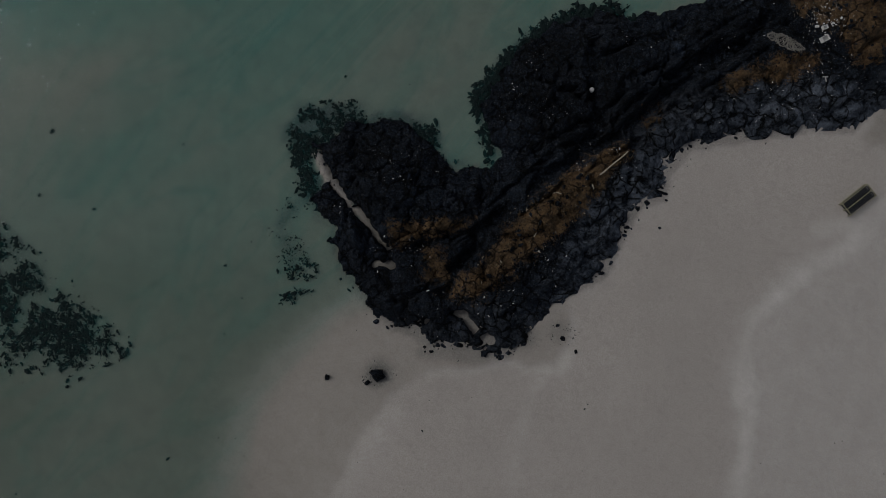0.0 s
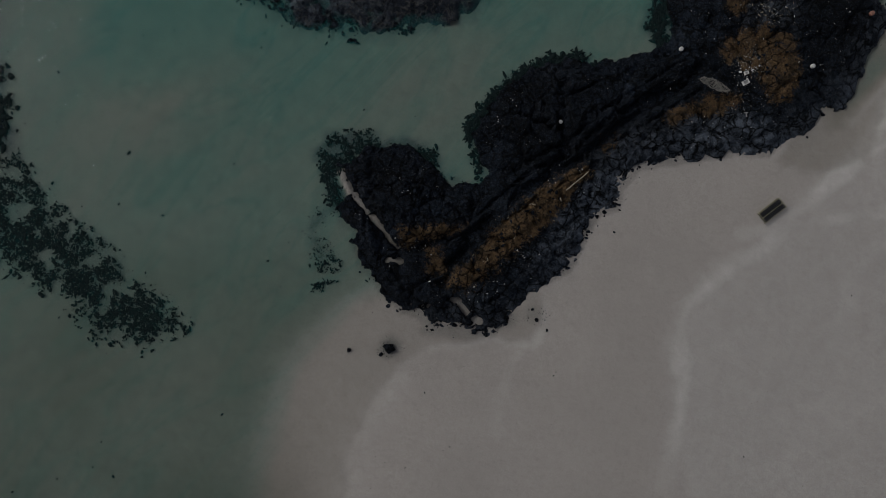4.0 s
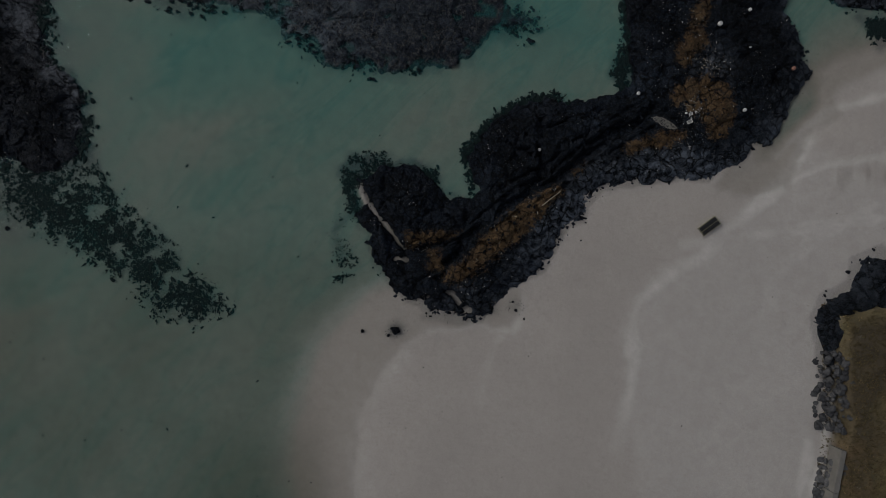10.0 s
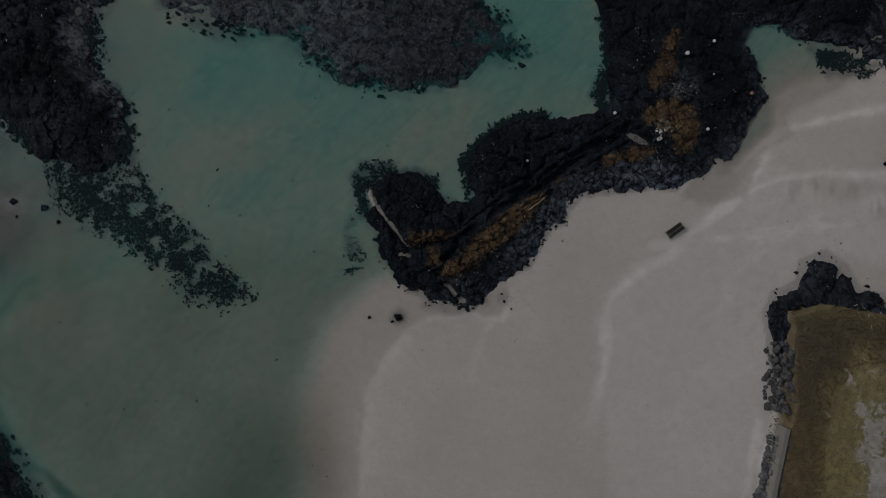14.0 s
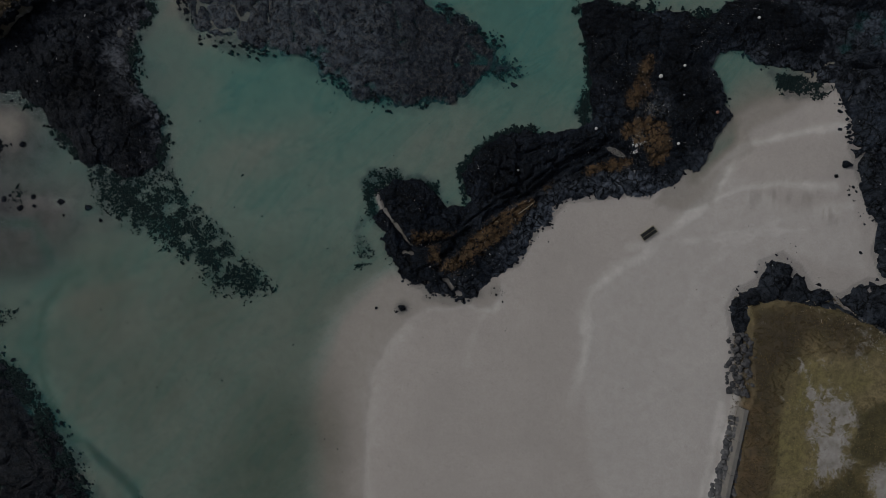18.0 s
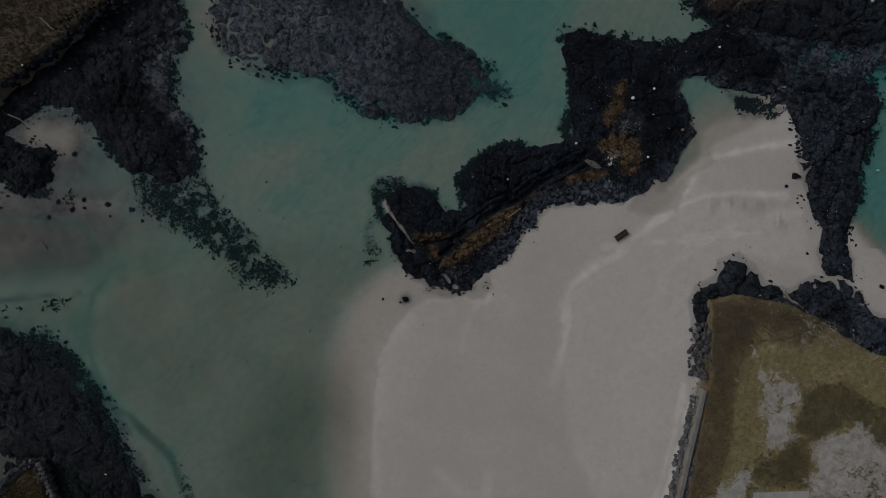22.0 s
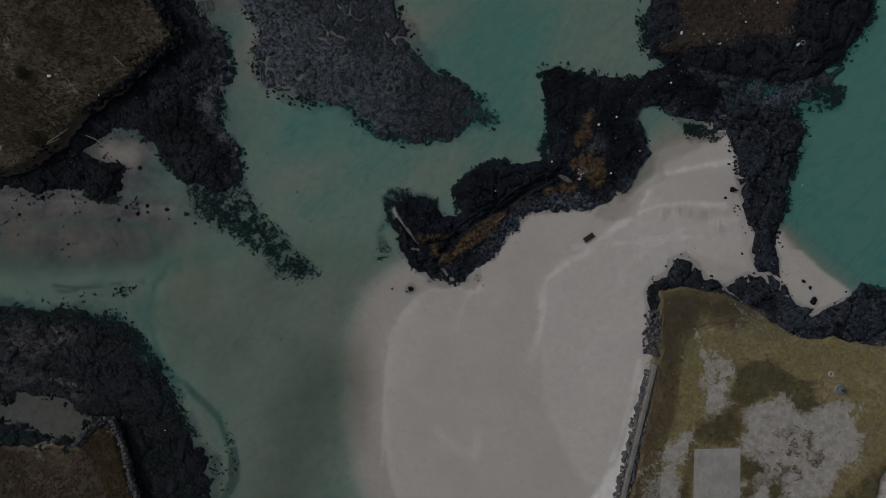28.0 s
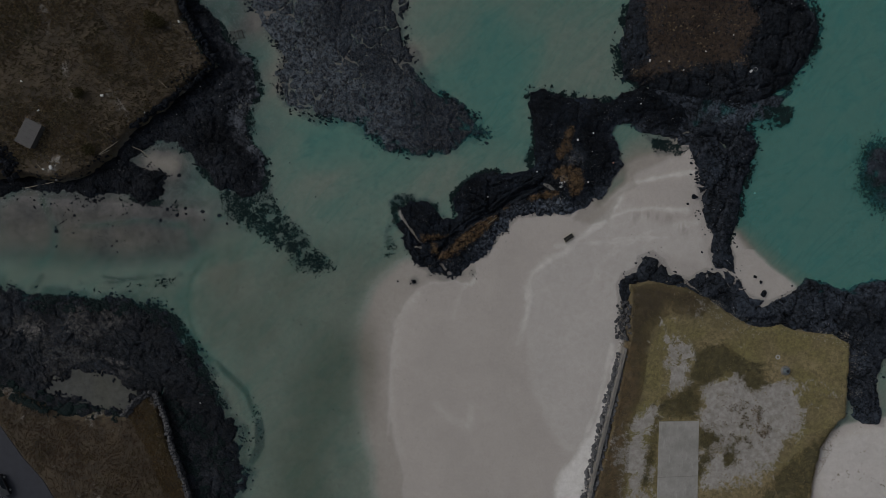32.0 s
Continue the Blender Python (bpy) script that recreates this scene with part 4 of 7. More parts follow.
def axis(lo, hi, step, fine_lo, fine_hi):
    """Grid lines: close in the middle stretch, wider outside it, then out to the horizon."""
    core = np.concatenate([np.arange(lo, fine_lo - step / 4, step), np.arange(fine_lo, fine_hi, step / 2), np.arange(fine_hi, hi + step / 2, step)])
    out = step * 1.6 ** np.arange(1, 19)
    out = np.cumsum(out)
    return np.concatenate([lo - out[::-1], core, hi + out])


def grid_mesh(name, xs, ys, zz, keep=None):
    nx, ny = len(xs), len(ys)
    X, Y = np.meshgrid(xs, ys)
    v = np.stack([X.ravel(), Y.ravel(), zz.ravel()], 1)
    i, j = np.meshgrid(np.arange(nx - 1), np.arange(ny - 1))
    a = (j * nx + i).ravel()
    f = np.stack([a, a + 1, a + nx + 1, a + nx], 1)
    if keep is not None:
        k = keep.ravel()
        f = f[k[f].any(1)]
        used = np.unique(f)
        remap = np.full(len(v), -1)
        remap[used] = np.arange(len(used))
        v, f = v[used], remap[f]
    else:
        used = np.arange(len(v))
    me = bpy.data.meshes.new(name)
    me.vertices.add(len(v))
    me.vertices.foreach_set("co", v.ravel())
    me.loops.add(f.size)
    me.loops.foreach_set("vertex_index", f.ravel())
    me.polygons.add(len(f))
    me.polygons.foreach_set("loop_start", np.arange(0, f.size, 4))
    me.polygons.foreach_set("loop_total", np.full(len(f), 4))
    me.polygons.foreach_set("use_smooth", np.ones(len(f), bool))
    me.update()
    me.validate()
    return me, used


def put_attr(me, name, values):
    a = me.attributes.new(name, "FLOAT", "POINT")
    a.data.foreach_set("value", np.asarray(values, np.float32))


GX, GY = axis(-98, 104, 0.5, -54, 62), axis(-60, 60, 0.5, -36, 36)
_X, _Y = np.meshgrid(GX, GY)
_Z = ground_z(_X, _Y)
gm, _ = grid_mesh("ground", GX, GY, _Z)
x, y, z = _X.ravel(), _Y.ravel(), _Z.ravel()
wig = fbm(x, y, 5, 4, 21)
land = np.zeros_like(x)
for p in (FIELD, WEST_HEADLAND, SOUTHWEST_HEADLAND, N_ISLAND_GRASS):
    land = np.maximum(land, smooth(0.4, -0.4, sdf(p, x, y) + wig * 0.4))
scrub = np.zeros_like(x)
for p in (WEST_HEADLAND, SOUTHWEST_HEADLAND, N_ISLAND_GRASS):
    scrub = np.maximum(scrub, smooth(0.5, -0.5, sdf(p, x, y)))
scrub = np.maximum(scrub, 0.9 * smooth(2.0, -2.0, sdf(SCRUB, x, y) - 0.2 + wig * 3.0))
bare = np.zeros_like(x)
for p in (BARE_A, BARE_B, BARE_C):
    bare = np.maximum(bare, smooth(4.0, -4.0, sdf(p, x, y)))
bare = np.maximum(bare, 0.38 * bell(away(FIELD_PATH, x, y) + wig * 0.3, 0.35))
bare = np.maximum(bare, 0.22 * smooth(1.5, -0.8, sdf(YARD, x, y)))
dry = np.zeros_like(x)
streak = 0.55 + 0.45 * fbm(x, y, 2.5, 4, 25)
for line, s, k in ((CREST_A, 0.8, 0.55 * smooth(-21, -12, y)), (CREST_B, 0.7, 0.34), (CREST_C, 0.9, 0.15), (CREST_D, 0.7, 0.15), (PALE_LINE, 0.5, 0.7), (CREST_F, 0.5, 0.5),
                   (CREST_G, 0.6, 0.55), (CREST_H, 0.4, 0.3), (CREST_I, 0.5, 0.16), (CREST_J, 0.55, 0.45), (CREST_K, 0.6, 0.12), (CREST_E, 0.7, 0.5)):
    dry = np.maximum(dry, np.clip(k * bell(away(line, x, y) + fbm(x, y, 4, 3, 26) * 0.55, s) * streak, 0, 1))
dry = np.maximum(dry, 0.26 * smooth(1.5, -2, sdf(WHITE_SAND, x, y)))
dry = np.maximum(dry, 0.6 * smooth(0.7, -0.9, sdf(WHITE_STRIP, x, y) + fbm(x, y, 3, 4, 29) * 0.9))
dry = np.maximum(dry, 0.13 * smooth(1.0, -1.0, sdf(UPPER_BEACH, x, y) + fbm(x, y, 5, 4, 27) * 1.2))
beach_d = sdf(BEACH, x, y)
wet = np.clip(1 - smooth(-0.03, 0.15, z + wig * 0.03), 0, 1)
tide = sdf(DRY_SAND, x, y) + fbm(x, y, 1.6, 4, 22) * 0.35
wet = np.where(y < 4, 0.0, wet)
tide_zone = smooth(22, 16, x) * smooth(5, 1, y)
wet = np.maximum(wet, (0.40 * smooth(-0.2, 0.45, tide) + 0.60 * smooth(2, 13, tide + wig * 2)) * tide_zone)
wet = np.maximum(wet, 1 - smooth(-0.09, 0.0, z))
wet = np.maximum(wet, 0.5 * smooth(0.5, -0.3, sdf(COVE_DAMP, x, y) + fbm(x, y, 2.0, 4, 23) * 0.7))
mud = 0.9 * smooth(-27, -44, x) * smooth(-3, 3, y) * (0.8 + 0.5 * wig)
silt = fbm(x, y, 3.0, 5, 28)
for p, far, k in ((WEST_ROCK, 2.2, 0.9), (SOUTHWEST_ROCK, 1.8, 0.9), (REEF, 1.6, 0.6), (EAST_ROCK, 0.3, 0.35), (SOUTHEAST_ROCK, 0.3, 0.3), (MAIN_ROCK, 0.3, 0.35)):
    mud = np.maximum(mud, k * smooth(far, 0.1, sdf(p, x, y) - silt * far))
mud = np.maximum(mud, 0.75 * bell(away(PLUME, x, y) + silt * 0.8, 0.55) * smooth(-0.5, 0.4, silt))
for half in (STREAKS[:6], STREAKS[6:]):
    mud = np.maximum(mud, 1.0 * bell(away(half, x, y) + silt * 0.5, 0.42) * smooth(-0.35, 0.25, silt))
mud = np.maximum(mud, 0.6 * bell(away(STREAK_SIDE, x, y) + silt * 0.8, 0.5))
mud = np.maximum(mud, 1.0 * smooth(0.25, -0.3, sdf(SILT_PATCH, x, y) + silt * 0.25))
mud = np.maximum(mud, (0.72 + 0.5 * silt) * smooth(0.5, -0.4, sdf(SILT_BAND, x, y) + silt * 0.5))
for i, (px, py) in enumerate(STONE_RINGS):
    mud = np.maximum(mud, (0.85 if i == 0 else 0.3) * bell(np.hypot(x - px, y - py) + silt * 0.4, 0.7))
mud = np.maximum(mud, 0.3 * bell(away(TIP_GRIT, x, y) + silt * 0.4, 0.35))
algae = 0.70 * bell(away(BASIN, x, y) + fbm(x, y, 14, 4, 31) * 4, 8.5) * smooth(0, 4, beach_d)
mud = mud * (1 - 0.8 * bell(away(COVE_SAND, x, y) + silt, 1.9))
mud = np.maximum(mud, smooth(2.5, 0.5, sdf(POOL, x, y)))
for p, k in ((WEED_A, 0.9), (WEED_B, 0.95), (WEED_BED, 0.35), (WEED_D, 0.6), (WEED_E, 0.7), (WEED_F, 0.6)):
    mud = np.maximum(mud, k * smooth(0.5, -0.6, sdf(p, x, y) - silt * 1.6))
mud = np.maximum(mud, (0.80 + 0.35 * wig) * smooth(4.5, 0.0, sdf(FLAT, x, y)))
wet = np.maximum(wet, 0.6 * smooth(0.8, -0.6, sdf(COVE, x, y) + wig * 0.6))
wet = np.maximum(wet, 0.8 * bell(away(COVE_SAND, x, y) + wig, 5.0))
algae = np.maximum(algae, 0.55 * bell(away(CHANNEL, x, y) + wig * 0.4, 0.8))
for line in (CREEK_A, CREEK_B):
    algae = np.maximum(algae, 0.35 * bell(away(line, x, y) + wig * 1.2, 0.5))
algae = np.maximum(algae, (0.22 + 0.22 * smooth(-0.4, 0.4, fbm(x, y, 7, 5, 35))) * smooth(4, 13, tide) * smooth(3, -4, y))
streaky = fbm(x * 3.2, y * 0.7, 2.0, 3, 36)
# darker streaks for the sand ripples, drawn with the wet-sand colour
wet = np.maximum(wet, 0.42 * bell(away(RIPPLES, x, y) + streaky * 0.7, 1.2) * smooth(-0.05, 0.3, streaky))
mud = np.maximum(mud, 0.92 * smooth(0.8, -0.5, sdf(PLATFORM_WEED, x, y) + silt))
dry = np.maximum(dry, 0.75 * bell(away(BAR, x, y) + wig * 0.35, 0.6))
trod = smooth(1.0, -2.0, sdf(UPPER_BEACH, x, y) + wig * 1.2)
green = np.zeros_like(x)
for p in (GREEN_A, GREEN_B, GREEN_C, GREEN_D, GREEN_E):
    green = np.maximum(green, smooth(1.6, -1.2, sdf(p, x, y)))
russet = smooth(2.2, -1.6, sdf(SCRUB, x, y)) * smooth(-12, -18, y)
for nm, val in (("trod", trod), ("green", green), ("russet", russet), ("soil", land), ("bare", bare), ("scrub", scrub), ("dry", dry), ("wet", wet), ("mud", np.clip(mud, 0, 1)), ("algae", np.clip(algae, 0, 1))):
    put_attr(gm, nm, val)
gm.materials.append(GROUND)
ground = tagged(new("ground", gm), "pale grey-beige beach sand running into dry turf", "ground", kind="structure")


# ---------------------------------------------------------------- mesh helpers
def mesh_of(name, verts, faces, material, flat=True):
    me = bpy.data.meshes.new(name)
    me.from_pydata([tuple(map(float, v)) for v in verts], [], faces)
    me.materials.append(material)
    if not flat:
        me.polygons.foreach_set("use_smooth", np.ones(len(me.polygons), bool))
    me.update()
    return me


def tri_mesh(name, verts, tris, material):
    """A large mesh of triangles from arrays."""
    v, f = np.asarray(verts, np.float32), np.asarray(tris, np.int32)
    me = bpy.data.meshes.new(name)
    me.vertices.add(len(v))
    me.vertices.foreach_set("co", v.ravel())
    me.loops.add(f.size)
    me.loops.foreach_set("vertex_index", f.ravel())
    me.polygons.add(len(f))
    me.polygons.foreach_set("loop_start", np.arange(0, f.size, 3))
    me.polygons.foreach_set("loop_total", np.full(len(f), 3))
    me.update()
    me.materials.append(material)
    return me


def part(name, bm, material, parent, label=""):
    """Links a bmesh as one mesh object under a thing or a part."""
    me = bpy.data.meshes.new(name)
    bm.to_mesh(me)
    bm.free()
    me.materials.append(material)
    ob = new(name, me)
    ob.parent = parent
    return tagged(ob, label) if label else ob


def box(sx, sy, sz, at=(0, 0, 0), rz=0.0, bevel=0.0, rough=0.0, rx=0.0, ry=0.0, seed=0):
    bm = bmesh.new()
    bmesh.ops.create_cube(bm, size=1, matrix=Matrix.Diagonal((sx, sy, sz, 1)))
    if bevel:
        bmesh.ops.bevel(bm, geom=bm.edges[:], offset=bevel, segments=2, affect="EDGES", profile=0.6)
    if rough:
        rn = random.Random(seed)
        for v in bm.verts:
            v.co += Vector((rn.uniform(-1, 1), rn.uniform(-1, 1), rn.uniform(-1, 1))) * rough
    bm.transform(pose(*at, rx, ry, rz))
    return bm


def tube(points, r, sides=8, taper=1.0):
    """A bent round bar through the points."""
    bm = bmesh.new()
    pts = [Vector(p) for p in points]
    rings = []
    for i, p in enumerate(pts):
        d = (pts[min(i + 1, len(pts) - 1)] - pts[max(i - 1, 0)]).normalized()
        u = d.cross(Vector((0.01, 0.02, 1))).normalized() if abs(d.z) < 0.99 else Vector((1, 0, 0))
        w = d.cross(u)
        rr = r * (1 + (taper - 1) * i / max(1, len(pts) - 1))
        rings.append([bm.verts.new(p + (u * math.cos(a) + w * math.sin(a)) * rr) for a in (2 * math.pi * k / sides for k in range(sides))])
    for a, b in zip(rings, rings[1:]):
        for k in range(sides):
            bm.faces.new((a[k], a[(k + 1) % sides], b[(k + 1) % sides], b[k]))
    bm.faces.new(rings[0][::-1])
    bm.faces.new(rings[-1])
    bmesh.ops.recalc_face_normals(bm, faces=bm.faces[:])
    return bm


def lathe(profile, sides=16):
    """A turned body from (radius, height) pairs."""
    bm = bmesh.new()
    rings = [[bm.verts.new((r * math.cos(2 * math.pi * k / sides), r * math.sin(2 * math.pi * k / sides), z)) for k in range(sides)] for r, z in profile]
    for a, b in zip(rings, rings[1:]):
        for k in range(sides):
            bm.faces.new((a[k], a[(k + 1) % sides], b[(k + 1) % sides], b[k]))
    bm.faces.new(rings[0][::-1])
    bm.faces.new(rings[-1])
    for f in bm.faces:
        f.smooth = True
    return bm


def thing(name, at, rz, label, category, group=""):
    e = new(name)
    e.empty_display_size = 0.2
    e.matrix_world = pose(*at, 0, 0, rz)
    return tagged(e, label, category, group)


def put(bm, m):
    bm.transform(m)
    return bm


# ---------------------------------------------------------------- lava rock
LICHEN = (LICHEN_A, LICHEN_B, LICHEN_C, LICHEN_D, LICHEN_E, LICHEN_F, LICHEN_H)
STRATA = [[(px + dx, py + dy) for px, py in RAVINE_A[3:]] for dx, dy in ((0.5, -0.75), (-0.5, 0.8), (-0.9, 1.5))]
RAVINES = ((RAVINE_A, 0.3, 1.3), (STRATA[0], 0.13, 0.5), (STRATA[1], 0.12, 0.6), (STRATA[2], 0.1, 0.4), (RAVINE_B, 0.34, 1.1), (RAVINE_C, 0.2, 1.3), (RAVINE_D, 0.32, 0.8), (FISSURE_A, 0.16, 1.1), (FISSURE_B, 0.16, 1.1), (FISSURE_C, 0.2, 1.0))
GAP_LINES = [GAPS[i:i + 2] for i in range(0, len(GAPS), 2)]


def gap_cut(x, y):
    d = np.full(np.shape(x), 1e9)
    for g in GAP_LINES:
        d = np.minimum(d, away(g, x, y))
    return d


def blocks(x, y, size, seed):
    """Coarse joints: the distance to the nearest joint and a number for each block."""
    xw, yw = x + fbm(x, y, size * 0.8, 3, seed) * size * 0.22, y + fbm(x, y, size * 0.8, 3, seed + 9) * size * 0.22
    gx, gy = np.floor(xw / size), np.floor(yw / size)
    f1, f2, num = np.full(np.shape(x), 1e9), np.full(np.shape(x), 1e9), np.zeros(np.shape(x))
    for i in (-1, 0, 1):
        for j in (-1, 0, 1):
            cx, cy = gx + i, gy + j
            k = np.sin(cx * 127.1 + cy * 311.7 + seed) * 43758.5453
            k2 = np.sin(cx * 269.5 + cy * 183.3 + seed) * 43758.5453
            a, b = k - np.floor(k), k2 - np.floor(k2)
            d = np.hypot((cx + a) * size - xw, (cy + b) * size - yw)
            closer = d < f1
            f2 = np.where(closer, f1, np.minimum(f2, d))
            num = np.where(closer, a * 7.3 + b * 3.1, num)
            f1 = np.where(closer, d, f1)
    return (f2 - f1) / 2, num - np.floor(num)


def rock_top(poly, top, edge, low=-0.5, rough=0.35, seed=0, main=False, pool=None, joints=3.2, groove=0.4, ragged=0.55, out=0.0, lobes=0.0, cuts=(), dip=None, pool_z=-0.4, crown=None):
    """The height of a rock's upper side as a function of the plan."""

    def h(x, y):
        x, y = np.asarray(x, float), np.asarray(y, float)
        d = out - (sdf(poly, x, y) + fbm(x, y, 2.6, 4, seed) * ragged + fbm(x, y, 0.9, 3, seed + 4) * 0.5 + np.maximum(fbm(x, y, 6.0, 5, seed + 2), 0) * lobes * (0.25 + 0.75 * smooth(-13, -24, x)))
        z = low + (top - low) * (1 - np.exp(-np.maximum(d, 0) / edge)) + fbm(x, y, 3.2, 5, seed + 7) * rough * smooth(0, 2.5, d)
        joint, num = blocks(x, y, joints, seed)
        z = z + (rough * 1.1 * (num - 0.5) - groove * bell(joint, 0.035 * joints + 0.05)) * smooth(0.2, 1.5, d)
        z = np.where(d < 0, low - np.minimum(-d * 2, 8), z)
        if crown:
            k = smooth(1.0, -2.0, sdf(crown, x, y))
            z = z * (1 - k) + (top * 0.95 + fbm(x, y, 4.0, 4, seed + 1) * 0.25) * k
        if main:
            for line, wide, deep in RAVINES:
                z = z - deep * bell(away(line, x, y) + fbm(x, y, 1.2, 3, 5) * 0.25, wide) * smooth(0, 1.5, d)
            z = np.where(d > 0.3, np.maximum(z, 0.22), z)
            z = z + 0.25 * smooth(0.5, -1.5, sdf(LICHEN_C, x, y))
            k = smooth(0.12, 0.30, gap_cut(x, y) + 0.3 * fbm(x, y, 0.6, 3, 9))
            z = low * (1 - k) + z * k
        for line, wide in cuts:
            k = smooth(wide * 0.6, wide * 1.5, away(line, x, y) + 0.5 * fbm(x, y, 1.2, 3, 9))
            z = low * (1 - k) + z * k
        # made-up ditch along a wall, sunk so the rock there turns darker
        if dip:
            z = z - 0.32 * bell(away(dip, x, y), 1.6)
        if pool:
            k = smooth(0.8, -0.8, sdf(pool, x, y) + fbm(x, y, 2.2, 4, 4) * (2.4 if pool is POOL else 1.3))
            z = z - (z - pool_z - fbm(x, y, 1.8, 4, 6) * (0.3 if pool is HUB_POOL else 0.0)) * k
        return z

    return h


def lichen_at(x, y, base=0.0):
    out = np.full(np.shape(x), 0.0) if base == 0 else 0.85 * smooth(1.5, -1.5, sdf(N_ISLAND_GRASS, x, y) + fbm(x, y, 3.0, 4, 19) * 1.6)
    for p in LICHEN:
        grow = 0.3 if p in (LICHEN_F, LICHEN_H) else 0.0
        out = np.maximum(out, smooth(0.8, -0.8, sdf(p, x, y) - grow + fbm(x, y, 1.6, 4, 44) * 0.6))
    return out


def clip_cell(poly, px, py, qx, qy):
    """Keep the part of a convex outline that lies nearer to p than to q."""
    mx, my, nx, ny = (px + qx) / 2, (py + qy) / 2, qx - px, qy - py
    out = []
    last = poly[-1]
    dl = (last[0] - mx) * nx + (last[1] - my) * ny
    for cur in poly:
        dc = (cur[0] - mx) * nx + (cur[1] - my) * ny
        if (dc <= 0) != (dl <= 0):
            t = dl / (dl - dc)
            out.append((last[0] + (cur[0] - last[0]) * t, last[1] + (cur[1] - last[1]) * t))
        if dc <= 0:
            out.append(cur)
        last, dl = cur, dc
    return out


def crack_cells(poly, cell, seed, drop=0.35, accept=None, flow=0.0, long=1.0, massive=0.0):
    """Irregular polygons, as lava cracks on cooling: (centre, outline) pairs.
    flow, long: the direction in which they are drawn out; massive: how far whole zones stay in large slabs."""
    rn = random.Random(seed)
    cf, sf = math.cos(radians(flow)), math.sin(radians(flow))

    def there(px, py):
        return ((px * cf + py * sf) / long, -px * sf + py * cf)

    def back(u, v):
        return (u * long * cf - v * sf, u * long * sf + v * cf)

    turned = [there(*p) for p in poly]
    xs, ys = [p[0] for p in turned], [p[1] for p in turned]
    x0, y0 = min(xs) - 5 * cell, min(ys) - 5 * cell
    nx, ny = int((max(xs) - x0) / cell) + 6, int((max(ys) - y0) / cell) + 6
    sites = {}
    for i in range(nx):
        for j in range(ny):
            r = (rn.random(), rn.random(), rn.random())
            u, v = x0 + (i + r[0]) * cell, y0 + (j + r[1]) * cell
            calm = noise.noise((u * 0.22 / cell * 0.62, v * 0.22 / cell * 0.62, seed * 1.7))
            if r[2] > drop + massive * max(-0.3, min(0.5, calm * 1.6)):
                sites[i, j] = (u, v)
    keys = list(sites)
    px, py = back(np.array([sites[k][0] for k in keys]), np.array([sites[k][1] for k in keys]))
    ok = accept(px, py)
    cells = []
    for k, good in zip(keys, ok):
        if not good:
            continue
        ax, ay = sites[k]
        near = [sites[k[0] + a, k[1] + b] for a in range(-4, 5) for b in range(-4, 5) if (a or b) and (k[0] + a, k[1] + b) in sites]
        near.sort(key=lambda s: (s[0] - ax) ** 2 + (s[1] - ay) ** 2)
        w = cell * 2.3
        out = [(ax - w, ay - w), (ax + w, ay - w), (ax + w, ay + w), (ax - w, ay + w)]
        for q in near:
            reach = max((c[0] - ax) ** 2 + (c[1] - ay) ** 2 for c in out)
            if (q[0] - ax) ** 2 + (q[1] - ay) ** 2 > 4 * reach:
                break
            out = clip_cell(out, ax, ay, *q)
        if len(out) > 2:
            cells.append((back(ax, ay), [back(*q) for q in out]))
    return cells


